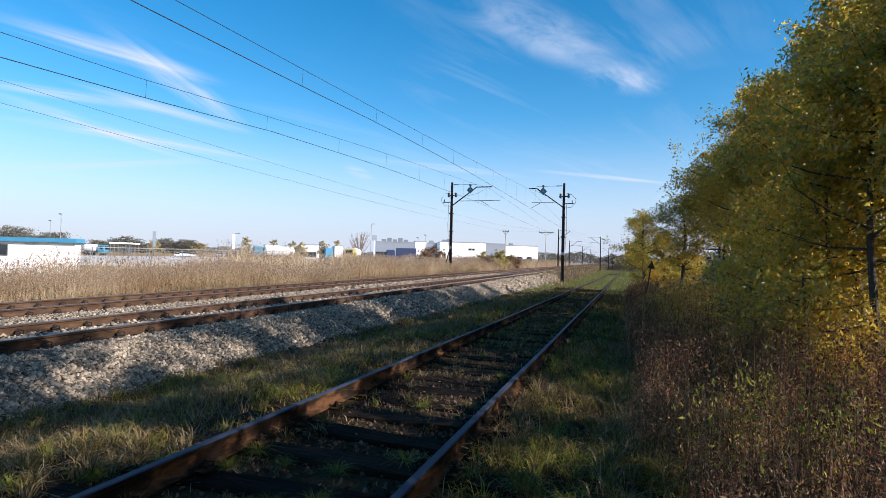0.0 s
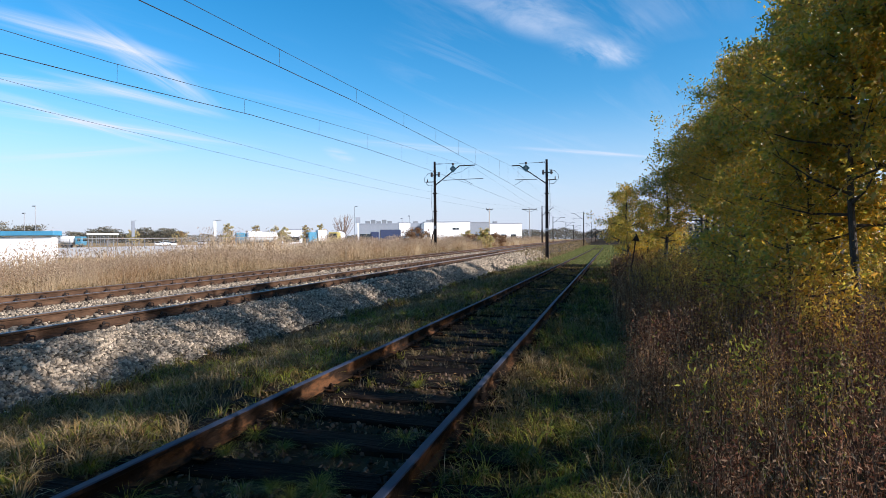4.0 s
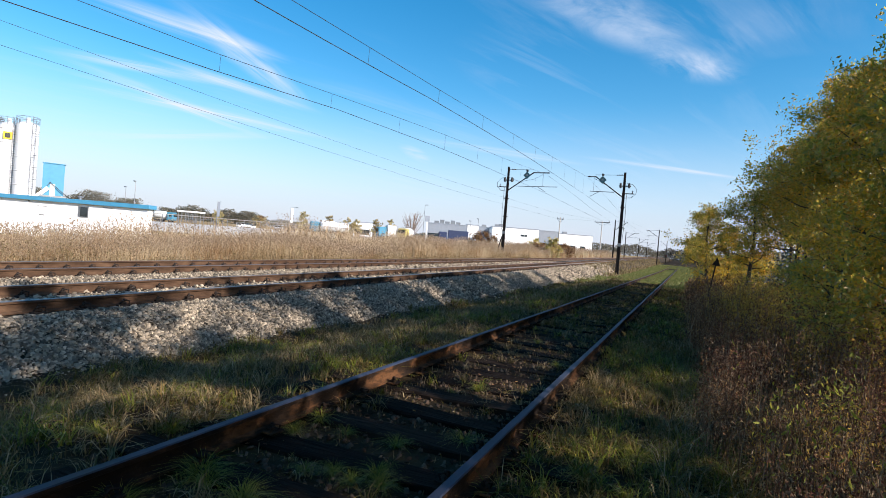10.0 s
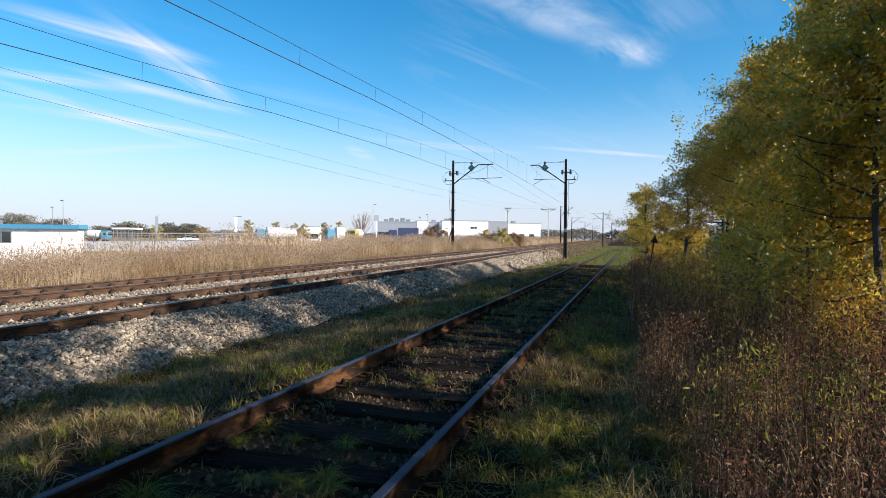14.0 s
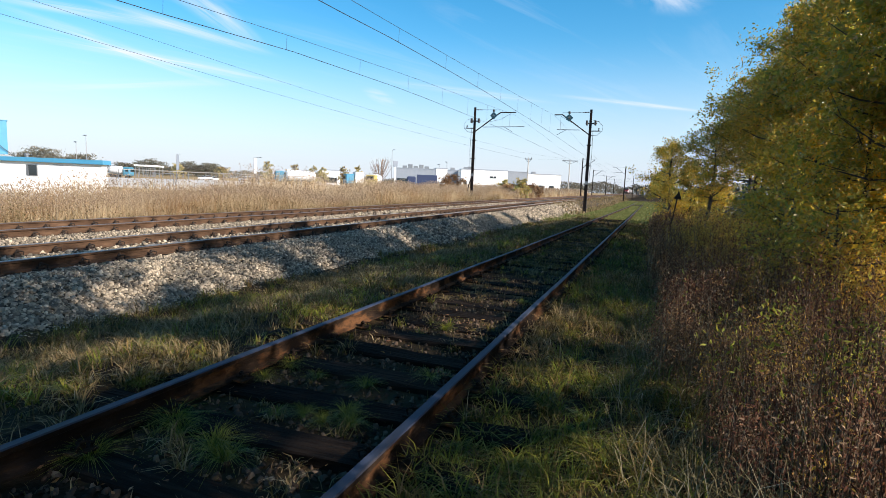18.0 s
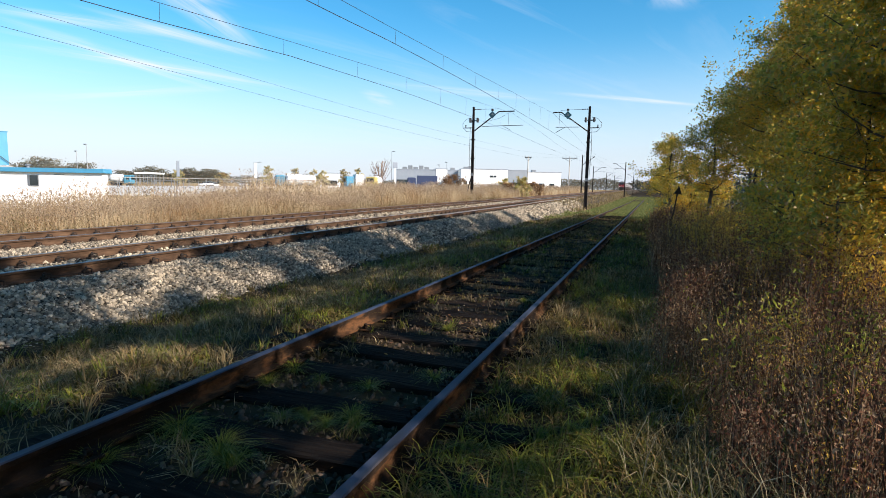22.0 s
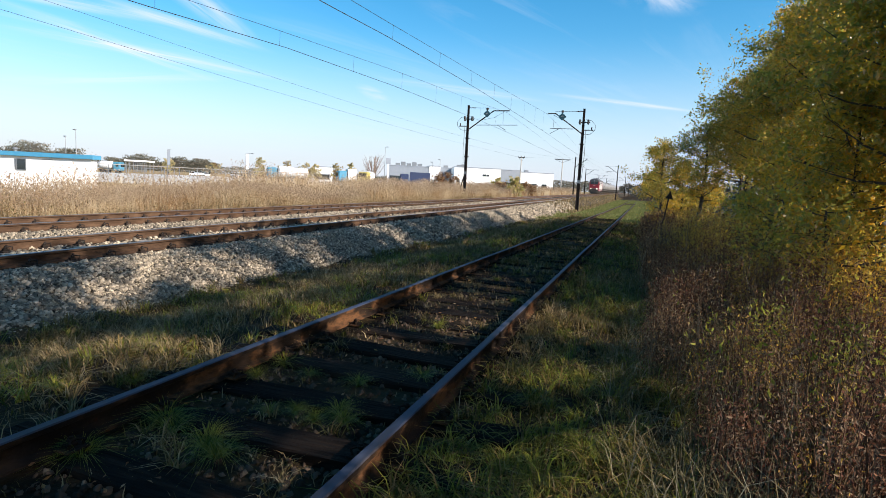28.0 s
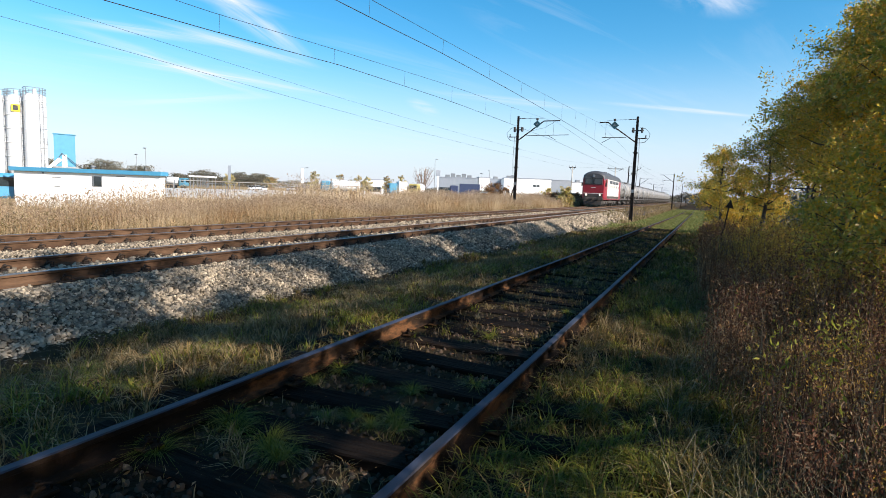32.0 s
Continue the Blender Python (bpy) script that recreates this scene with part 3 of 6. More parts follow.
def rail_mesh(name, line, mats, parent, scale=1.0):
    """A rail swept along a line of points; slot 0 the flanks, slot 1 the running top."""
    half = rail_profile(scale)
    prof = half + [(-x, z) for x, z in reversed(half)]
    n = len(prof)
    v, faces, slots = [], [], []
    for p in line:
        v += [(p[0] + x, p[1], p[2] + z) for x, z in prof]
    for i in range(len(line) - 1):
        for k in range(n):
            faces.append((i * n + k, i * n + (k + 1) % n, (i + 1) * n + (k + 1) % n, (i + 1) * n + k))
            slots.append(1 if k in (0, n - 1, n - 2) else 0)
    ob = link_mesh(name, v, faces, mats, parent)
    ob.data.polygons.foreach_set("material_index", slots)
    bm = bmesh.new(); bm.from_mesh(ob.data)
    bmesh.ops.recalc_face_normals(bm, faces=bm.faces[:])
    bm.to_mesh(ob.data); bm.free()
    return ob


def share(name, me, parent, m):
    ob = new(name, me)
    ob.parent = parent
    ob.matrix_basis = m
    return ob


def sleeper_bm(length, width, height, worn=0.0, seed=0):
    """A sleeper with eased edges; worn: uneven old timber with a split top."""
    rnd = random.Random(seed)
    bm = bmesh.new()
    box(bm, -length / 2, length / 2, -width / 2, width / 2, -height, 0, 0.015)
    if worn:
        bmesh.ops.subdivide_edges(bm, edges=[e for e in bm.edges if abs(e.verts[0].co.x - e.verts[1].co.x) > 1], cuts=6)
        for v in bm.verts:
            v.co += Vector((rnd.uniform(-1, 1) * worn * (2 if abs(v.co.x) > length / 2 - 0.05 else 0.3), rnd.uniform(-1, 1) * worn, rnd.uniform(-1, 0.4) * worn))
    return bm


def clip_bm():
    """A rail clip: base plate, coiled clip and bolt."""
    bm = bmesh.new()
    box(bm, -0.05, 0.075, -0.075, 0.075, -0.005, 0.015, 0.004)
    box(bm, -0.045, 0.02, -0.035, 0.035, 0.015, 0.04, 0.008)
    tube(bm, [(0.0, 0, 0.0), (0.0, 0, 0.085)], 0.014, 6)
    tube(bm, [(0.0, 0, 0.05), (0.0, 0, 0.072)], 0.024, 6)
    tube(bm, [(0.035, -0.05, 0.015), (0.05, -0.045, 0.06), (0.02, -0.02, 0.065), (0.02, 0.02, 0.065), (0.05, 0.045, 0.06), (0.035, 0.05, 0.015)], 0.009, 5)
    return bm


def build_siding():
    track = empty("siding_track", pose(-GAUGE / 2, 0, 0), "old siding track with rusty rails on dark timber sleepers", "railway track", kind="structure")
    ys = list(np.arange(-14, 60, 2.0)) + list(np.arange(60, 160, 10.0)) + [190]
    for side in (0.5, -0.5):
        rnd = random.Random(5 + side)
        line = [(side * GAUGE + rnd.uniform(-0.006, 0.006) * (abs(y) > 1), y, float(siding_z(y)) + rnd.uniform(-0.006, 0.004)) for y in ys]
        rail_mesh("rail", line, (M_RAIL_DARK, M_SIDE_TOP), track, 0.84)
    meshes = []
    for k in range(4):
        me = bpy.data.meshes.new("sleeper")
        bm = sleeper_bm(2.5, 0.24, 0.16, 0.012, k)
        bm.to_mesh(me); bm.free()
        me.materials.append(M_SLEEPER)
        meshes.append(me)
    plate = bpy.data.meshes.new("rail_plate")
    bm = clip_bm(); bmesh.ops.scale(bm, vec=(0.75, 0.8, 0.7), verts=bm.verts[:]); bm.to_mesh(plate); bm.free(); plate.materials.append(M_RAIL_DARK)
    rnd = random.Random(11)
    y = SLEEPER_Y0
    i = 0
    while y < 70:
        z = float(siding_z(y)) - 0.122 - 0.03 * min(1.0, max(0.0, (y - 3.6) / 2))
        m = pose(rnd.uniform(-0.06, 0.06), y, z - rnd.uniform(0, 0.02), rnd.uniform(-1, 1), rnd.uniform(-0.6, 0.6), rnd.uniform(-2, 2))
        share("sleeper", meshes[i % 4], track, m)
        if y < 26:
            for x in (-GAUGE / 2 - 0.11, -GAUGE / 2 + 0.11, GAUGE / 2 - 0.11, GAUGE / 2 + 0.11):
                out = 0 if x in (-GAUGE / 2 + 0.11, GAUGE / 2 + 0.11) else 180
                share("rail_plate", plate, track, pose(x, y, z + 0.004, 0, 0, out))
        y = SLEEPER_Y0 + SLEEPER_STEP * (i + 1) + rnd.uniform(-0.035, 0.035)
        i += 1


SLEEPER_Y0, SLEEPER_STEP = -1.61, 0.555


def build_main(k):
    track = empty("main_track", pose(float(main_x(0, k)), 0, 0), ("near" if k == 0 else "far") + " main line track of brown rails on concrete sleepers", "railway track", "main line tracks", "structure")
    ys = list(np.arange(-30, 60, 2.0)) + list(np.arange(60, 420, 20.0)) + [420, 600, 900, 1400]
    for side in (0.5, -0.5):
        line = [(side * GAUGE + MAIN_DX * y, y, float(main_z(y))) for y in ys]
        rail_mesh("rail", line, (M_RAIL, M_RAIL_TOP), track)
    me = bpy.data.meshes.new("sleeper")
    bm = sleeper_bm(2.5, 0.26, 0.2, 0.0); bm.to_mesh(me); bm.free(); me.materials.append(M_CONC_SLEEPER)
    cl = bpy.data.meshes.new("rail_clip")
    bm = clip_bm(); bmesh.ops.scale(bm, vec=(1.05, 1.25, 1.35), verts=bm.verts[:]); bm.to_mesh(cl); bm.free(); cl.materials.append(M_CLIP_DARK)
    n = 0
    for i in range(-8, 130):
        y = MAIN_Y0 + 0.6 * i
        z = float(main_z(y)) - 0.172
        share("sleeper", me, track, pose(MAIN_DX * y, y, z))
        if 0 <= i < 75:
            for side in (0.5, -0.5):
                for o in (0.11, -0.11):
                    share("rail_clip", cl, track, pose(side * GAUGE + o + MAIN_DX * y, y, z + 0.002, 0, 0, 0 if o > 0 else 180))


MAIN_Y0 = 4.33
build_ground()
build_ballast()
build_siding()
build_main(0)
build_main(1)


# ---- overhead line ----
MAST_Y, MAST_R, MAST_L = 53.0, -4.7, -16.15


def mast_bm(h, w=0.25):
    """A slender steel mast of two channels with battens, narrowing upwards."""
    bm = bmesh.new()
    for s in (-1, 1):
        v = []
        for z, k in ((-0.7, 1.0), (h * 0.55, 0.8), (h, 0.55)):
            x = s * w * 0.5 * k
            t = 0.035
            v.append([bm.verts.new((x + a * t, b * w * 0.32 * k, z)) for a, b in ((-1, -1), (1, -1), (1, 1), (-1, 1))])
        for r0, r1 in zip(v, v[1:]):
            for k in range(4):
                bm.faces.new((r0[k], r0[(k + 1) % 4], r1[(k + 1) % 4], r1[k]))
        bm.faces.new(v[0]); bm.faces.new(v[-1])
    v = []
    for z, k in ((-0.7, 1.0), (h * 0.55, 0.8), (h, 0.55)):
        v.append([bm.verts.new((a * w * 0.47 * k, b * w * 0.22 * k, z)) for a, b in ((-1, -1), (1, -1), (1, 1), (-1, 1))])
    for r0, r1 in zip(v, v[1:]):
        for k in range(4):
            bm.faces.new((r0[k], r0[(k + 1) % 4], r1[(k + 1) % 4], r1[k]))
    bmesh.ops.recalc_face_normals(bm, faces=bm.faces[:])
    return bm


def insulator_bm(p0, p1, r=0.07, n=5):
    bm = bmesh.new()
    p0, p1 = Vector(p0), Vector(p1)
    path, rad = [], []
    for i in range(n * 2 + 1):
        path.append(p0.lerp(p1, i / (n * 2)))
        rad.append(r if i % 2 else r * 0.4)
    return tube(bm, path, rad, 8)


def build_mast(x, y, side, h, reach, detail=True, label="", arm_low=0.0):
    """side: +1 the arm points to +x, -1 to -x."""
    z0 = float(ground_z(x, y)) - 0.05
    h += float(main_z(y)) - 0.45 - z0
    mast = empty("catenary_mast", pose(x, y, z0), label or "dark rusty steel railway mast carrying the overhead wires", "catenary mast", "catenary masts")
    part("pole", mast_bm(h), M_MAST, mast)
    part("footing", bx(-0.28, 0.28, -0.28, 0.28, -0.8, 0.02, 0.04), M_CONC, mast, "pale concrete footing")
    s = side
    zr = (h - (float(main_z(y)) - 0.45 - z0)) * 0.75 + float(main_z(y)) - 0.45 - z0
    bm = bmesh.new()
    tube(bm, [(0.1 * s, 0, zr), (2.65 * s, 0, zr + 1.85), (reach * s + 0.3 * s, 0, zr + 1.85)], 0.06, 6)
    part("boom", bm, M_MAST, mast)
    bm = bmesh.new()
    tube(bm, [(0, 0, h - 0.25), (2.7 * s, 0, h - 0.28)], 0.016, 5)
    part("stay_rod", bm, M_MAST, mast)
    part("stay_insulator", insulator_bm((0.15 * s, 0, h - 0.25), (0.75 * s, 0, h - 0.26), 0.055, 4), M_INSUL, mast, "brown ribbed insulator")
    bm = bmesh.new()
    tube(bm, [(0.9 * s, 0, zr + 0.42 + arm_low), (reach * s + 1.2 * s * (arm_low != 0), 0, zr + 0.45 + arm_low)], 0.03, 6)
    tube(bm, [((reach - 0.9) * s, 0, zr + 0.45 + arm_low), (reach * s, 0, zr - 0.05 + arm_low)], 0.022, 6)
    part("steady_arm", bm, M_MAST, mast)
    if not detail:
        return mast
    bm = bmesh.new()
    tube(bm, [((reach - 0.3) * s, 0, zr + 1.8), ((reach - 0.3) * s, 0, zr + 0.5)], 0.012, 5)
    tube(bm, [((reach - 0.3) * s, 0, zr + 1.7), ((reach - 1.2) * s, 0, zr + 1.2), (1.3 * s, 0, zr + 0.9)], 0.014, 5)
    part("hanger", bm, M_WIRE, mast)
    # diamond plate with a small box on top, hung in the boom
    bm = bmesh.new()
    box(bm, -0.27, 0.27, -0.03, 0.03, -0.27, 0.27, 0.01, Matrix.Translation((2.0 * s, -0.1, zr + 1.55)) @ Matrix.Rotation(radians(45), 4, "Y"))
    plate = part("diamond_plate", bm, mat("plate_teal", (0.02, 0.075, 0.10), rough=0.5) if "plate_teal" not in bpy.data.materials else bpy.data.materials["plate_teal"], mast, "dark teal diamond plate")
    bm = bmesh.new()
    box(bm, 2.0 * s - 0.13, 2.0 * s + 0.13, -0.14, -0.134, zr + 1.50, zr + 1.58)
    box(bm, 2.0 * s - 0.05, 2.0 * s + 0.05, -0.14, -0.134, zr + 1.6, zr + 1.67)
    part("plate_mark", bm, M_GALV, plate, "pale bars on the plate")
    part("plate_box", bx(2.0 * s - 0.1, 2.0 * s + 0.1, -0.2, 0.05, zr + 1.93, zr + 2.14, 0.02), M_DARK, plate)
    # field side: bracket, insulators, looped cable
    part("crossarm", bx(min(-0.95 * s, 0.1 * s), max(-0.95 * s, 0.1 * s), -0.05, 0.05, zr + 0.28, zr + 0.36, 0.01), M_MAST, mast)
    part("post_insulator", insulator_bm((-0.8 * s, 0, zr + 0.36), (-0.8 * s, 0, zr + 0.62), 0.07, 3), M_INSUL, mast, "brown ribbed insulator")
    bm = bmesh.new()
    box(bm, -0.45, 0.6, -0.06, 0.06, zr + 0.98, zr + 1.08, 0.01)
    for a in (-0.32, 0.45):
        box(bm, a - 0.09, a + 0.09, -0.16, 0.16, zr + 0.85, zr + 1.3, 0.03)
    part("switch_bracket", bm, M_DARK, mast)
    bm = bmesh.new()
    tube(bm, [(-0.25 * s, 0, zr + 1.3), (-0.75 * s, 0.05, zr + 1.2), (-1.15 * s, 0.05, zr + 0.75), (-1.1 * s, 0, zr + 0.35), (-0.7 * s, 0, zr - 0.05), (-0.1 * s, 0, zr - 0.1)], 0.022, 6)
    part("cable_loop", bm, M_DARK, mast)
    bm = bmesh.new()
    tube(bm, [(-0.28 * s, -0.1, zr + 0.3), (-0.33 * s, -0.12, zr - 2.0), (-0.22 * s, -0.1, zr - 4.2)], 0.02, 6)
    part("down_cable", bm, M_DARK, mast)
    for z in (h * 0.66, h * 0.47, h * 0.24):
        part("collar", bx(-0.21, 0.21, -0.17, 0.17, z, z + 0.09, 0.01), M_MAST, mast)
    part("number_plate", bx(-0.14, 0.14, -0.16, -0.14, h * 0.29, h * 0.29 + 0.3, 0), M_GALV, mast, "small blank metal plate")
    return mast


build_mast(MAST_R, MAST_Y, -1, 9.25, 3.1, label="dark rusty steel mast beside the near track, arm over it")
ml = build_mast(MAST_L, MAST_Y, 1, 9.6, 3.95, label="dark rusty steel mast with a leaning foot strut by the reeds", arm_low=0.02)
bm = bmesh.new()
tube(bm, [(-0.75, -0.5, -0.6), (-0.15, 0, 2.6)], 0.06, 6)
part("foot_strut", bm, M_MAST, ml)
for y_, d_ in ((159, 8.8), (280, 8.8), (433, 8.8)):
    build_mast(MAST_R + MAIN_DX * (y_ - MAST_Y), y_, -1, d_, 3.1, False)
for y_ in (191, 260, 330):
    build_mast(MAST_L + MAIN_DX * (y_ - MAST_Y), y_, 1, 8.8, 3.9, False)
build_mast(-13.9, 127, 1, 9.0, 2.2, False)


def wire(name, pts, r, label, parent=None):
    bm = bmesh.new()
    tube(bm, pts, r * 0.8, 5)
    ob = part(name, bm, M_WIRE, parent)
    if not parent:
        tagged(ob, label, "overhead wire", "overhead wires")
    return ob


def curve(keys, y):
    ys, zs = zip(*keys)
    return float(np.interp(y, ys, zs))


def build_catenary(track, contact, messenger, first_drop, drop_step):
    c = empty("overhead_line", pose(0, 0, 0), "thin dark contact wire hung by droppers from a sagging messenger wire", "overhead wire", "overhead wires")
    ys = list(np.arange(-40, 53, 3.0)) + [53, 70, 85, 106, 127, 143, 159, 200, 240, 280, 433]

    def cx(y):
        return float(main_x(y, track)) + 0.2 * math.sin(y * 0.06)

    def cz(y, keys):
        if y <= 53:
            return curve(keys, y)
        return curve(keys, 53) + (y - 53) * MAIN_G - (0.0 if keys is contact else 1.2 * math.sin(math.pi * ((y - 53) % 106) / 106) ** 2)
    wire("contact_wire", [(cx(y), y, cz(y, contact)) for y in ys], 0.014, "", c)
    wire("messenger_wire", [(cx(y) + 0.02, y, cz(y, messenger)) for y in ys], 0.010, "", c)
    y = first_drop
    while y < 52:
        wire("dropper", [(cx(y), y, cz(y, contact)), (cx(y) + 0.02, y, cz(y, messenger))], 0.006, "", c)
        y += drop_step


NEAR_CONTACT = [(-40, 5.9), (0, 5.75), (6, 5.85), (12.9, 6.03), (17.7, 6.22), (28, 6.42), (53, 6.72)]
NEAR_MESS = [(-40, 7.5), (-10, 6.3), (0, 6.2), (8, 6.34), (17.65, 6.68), (28, 7.13), (40, 7.75), (53, 8.5)]
FAR_CONTACT = [(-40, 5.3), (0, 4.9), (11, 5.51), (17, 5.92), (27, 6.29), (53, 6.78)]
FAR_MESS = [(-40, 7.5), (0, 5.5), (11, 6.0), (17, 6.43), (27, 7.09), (40, 7.8), (53, 8.6)]
build_catenary(0, NEAR_CONTACT, NEAR_MESS, 12.9, 4.75)
build_catenary(1, FAR_CONTACT, FAR_MESS, 11.3, 5.3)

# medium-voltage line on T-shaped poles beyond the reeds


def build_power_pole(x, y, h, arm):
    p = empty("power_pole", pose(x, y, float(ground_z(x, y))), "slim grey concrete pole with a timber crossarm", "utility pole", "power line poles")
    bm = bmesh.new()
    tube(bm, [(0, 0, -0.5), (0, 0, h)], [0.2, 0.12], 8)
    part("pole", bm, M_CONC, p)
    if arm:
        part("crossarm", bx(-arm, arm, -0.07, 0.07, h - 0.5, h - 0.3, 0.01), M_MAST, p)
        for a in (-arm * 0.9, 0, arm * 0.9):
            part("insulator", insulator_bm((a, 0, h - 0.3), (a, 0, h + 0.05), 0.07, 3), M_INSUL, p)
        bm = bmesh.new()
        tube(bm, [(-arm * 0.8, 0, h - 0.5), (0, 0, h - 1.4)], 0.04, 5)
        tube(bm, [(arm * 0.8, 0, h - 0.5), (0, 0, h - 1.4)], 0.04, 5)
        part("brace", bm, M_MAST, p)
    return p


build_power_pole(-23.4, 174, 11.2, 2.4)
build_power_pole(-31, 148, 10.2, 0.9)
for dx_, z_near, z_far in ((-21.2, 6.75, 11.2), (-22.6, 8.0, 11.3)):
    pts = []
    for y_ in (-40, -20, 0, 12, 20, 28, 40, 55, 75, 100, 130, 174):
        pts.append((dx_ - 0.6 * (y_ > 100) * (y_ - 100) / 74, y_, float(np.interp(y_, (-40, 12, 28, 49, 100, 174), (z_near + 0.6, z_near, z_near - 0.2, z_near - 0.35, z_near + 0.3, z_far)))))
    wire("power_line", pts, 0.009, "thin power line wire over the reed field")


# ---- vegetation ----
def build_tree(name, x, y, h, r, n_leaves, leaf, seed, bottom, materials, label, lean=(0, 0), split=0.7, squash=1.0, trunk_r=None, group="trees beside the siding", thin_low=1.0, clumps=1.0):
    """A tapered trunk with limbs and twigs, and a crown of single leaves in uneven clumps round the twig ends."""
    rnd = np.random.default_rng(seed)
    z0 = float(ground_z(x, y))
    tree = empty(name, pose(x, y, z0), label, "tree", group)
    tr = trunk_r or h * 0.014 + 0.02
    bm = bmesh.new()
    top = np.array([lean[0], lean[1], h * 0.93])
    path, rad = [], []
    for i in range(9):
        k = i / 8
        path.append(tuple(top * k + np.array([math.sin(k * 5 + seed) * 0.12 * h / 8, math.cos(k * 4 + seed) * 0.1 * h / 8, -0.15 * (i == 0)])))
        rad.append(tr * (1 - 0.9 * k) + 0.006)
    tube(bm, path, rad, 8)
    part("trunk", bm, M_BARK, tree)
    tips = []
    limbs = int(10 + h * 2.6) if n_leaves > 4000 else 14
    for i in range(limbs):
        k = bottom / h + (0.97 - bottom / h) * (i + rnd.uniform(0, 1)) / limbs
        base = np.array(path[0]) * 0 + np.array([np.interp(k * 8, range(9), [p[a] for p in path]) for a in range(3)])
        ang = i * 2.4 + rnd.uniform(-0.5, 0.5)
        # crown outline: widest a third of the way up
        kk = (k - bottom / h) / (1 - bottom / h)
        reach = r * (math.sin(math.pi * (0.18 + 0.80 * kk)) ** 0.75) * rnd.uniform(0.65, 1.12)
        up = rnd.uniform(0.1, 0.55) * reach
        end = base + np.array([math.cos(ang) * reach, math.sin(ang) * reach * squash, up])
        bm = bmesh.new()
        midp = base * 0.5 + end * 0.5 + np.array([0, 0, -0.06 * reach])
        tube(bm, [tuple(base), tuple(midp), tuple(end)], [tr * (1 - k) * 0.45 + 0.008, tr * (1 - k) * 0.28 + 0.006, 0.004], 5)
        for j in range(max(2, int((4 + reach * 4) * clumps))):
            f = rnd.uniform(0.25, 1.08)
            q = base * (1 - f) + end * f + rnd.normal(size=3) * np.array([0.26, 0.26, 0.22]) * (0.4 + reach * 0.32)
            out = (q - base) / (np.linalg.norm(q - base) + 1e-6) + rnd.normal(size=3) * 0.45 + np.array([0, 0, 0.25])
            tips.append((q, rnd.uniform(0.09, 0.28) * (0.6 + 0.16 * r), out))
            if j % 3 == 0:
                tube(bm, [tuple(base * (1 - f * 0.85) + end * f * 0.85), tuple(q)], [0.008, 0.003], 3, False)
        part("limb", bm, M_BARK, tree)
    w = np.array([t[1] ** 1.5 * (thin_low if t[0][2] < 2.8 else 1.0) for t in tips]); w /= w.sum()
    pick = rnd.choice(len(tips), n_leaves, p=w)
    q = np.array([t[0] for t in tips])[pick]
    s = np.array([t[1] for t in tips])[pick]
    spray = np.array([t[2] for t in tips])[pick]
    g = np.clip(rnd.normal(size=(n_leaves, 3)), -1.7, 1.7) * s[:, None] * 0.66
    pts = q + g + spray * (rnd.uniform(-0.8, 0.9, n_leaves) * s)[:, None]
    pts = pts[pts[:, 2] > 0.25]
    if group == "trees beside the siding" and abs(y) < 40:
        # light comes through low in the row
        open_ = (pts[:, 2] < 2.9) & (np.sin(2.2 * (pts[:, 1] + y - 0.19 * (pts[:, 0] + x)) + 0.7 * pts[:, 2]) > -0.1)
        pts = pts[~(open_ & (rnd.uniform(0, 1, len(pts)) < 0.6))]
    low = pts[:, 2] / h
    golden = rnd.uniform(0, 1, len(pts)) + (low < 0.32) * 0.25 + 0.22 * np.sin(pts[:, 0] * 2.3 + seed) * np.sin(pts[:, 2] * 1.9) > split + 0.09
    for mtl, sel in zip(materials, (~golden, golden)):
        v, lo, si = leaf_cloud(pts[sel], np.full(int(sel.sum()), leaf), 0.0, 0.24)
        part_ob = quick_mesh("crown", v, lo, si, mtl, tree)
        if mtl is materials[1]:
            part_ob["label"] = "yellowed leaves"
    return tree


GREEN_GOLD = (M_LEAF_G, M_LEAF_Y)
build_tree("tree", 6.9, 6.2, 9.4, 2.4, 24000, 0.1, 3, 2.7, GREEN_GOLD, "tall unseen bushy tree with olive and yellowing leaves, added to cast shade", split=0.62, thin_low=0.9, clumps=0.85)
build_tree("tree", 6.6, 8.6, 9.2, 2.1, 18000, 0.095, 33, 2.5, GREEN_GOLD, "tall unseen bushy tree with olive and yellowing leaves, added to cast shade", split=0.62, thin_low=0.9, clumps=0.8)
build_tree("tree", 4.7, 9.8, 5.7, 1.6, 14000, 0.095, 15, 1.8, GREEN_GOLD, "dense leafy tree with olive and golden autumn leaves", split=0.55, thin_low=0.7, trunk_r=0.065)
build_tree("tree", 5.7, 10.4, 8.6, 2.15, 27000, 0.1, 4, 2.0, GREEN_GOLD, "tall dense tree with olive and golden autumn leaves", lean=(-0.2, 0), thin_low=0.5)
build_tree("tree", 5.4, 18.4, 8.0, 1.95, 28000, 0.085, 5, 3.3, GREEN_GOLD, "dense tree with olive and golden autumn leaves", lean=(-0.3, 0), thin_low=0.35, split=0.6)
build_tree("tree", 4.8, 22.4, 6.6, 1.8, 13000, 0.095, 6, 3.6, GREEN_GOLD, "mid-sized tree with olive autumn leaves", thin_low=0.35, split=0.6)
build_tree("tree", 1.95, 25.8, 4.1, 1.25, 17000, 0.08, 8, 0.8, (M_LEAF_G, M_LEAF_Y), "small leaning tree at the edge of the dry weeds", lean=(-0.1, 0.2), split=0.55)
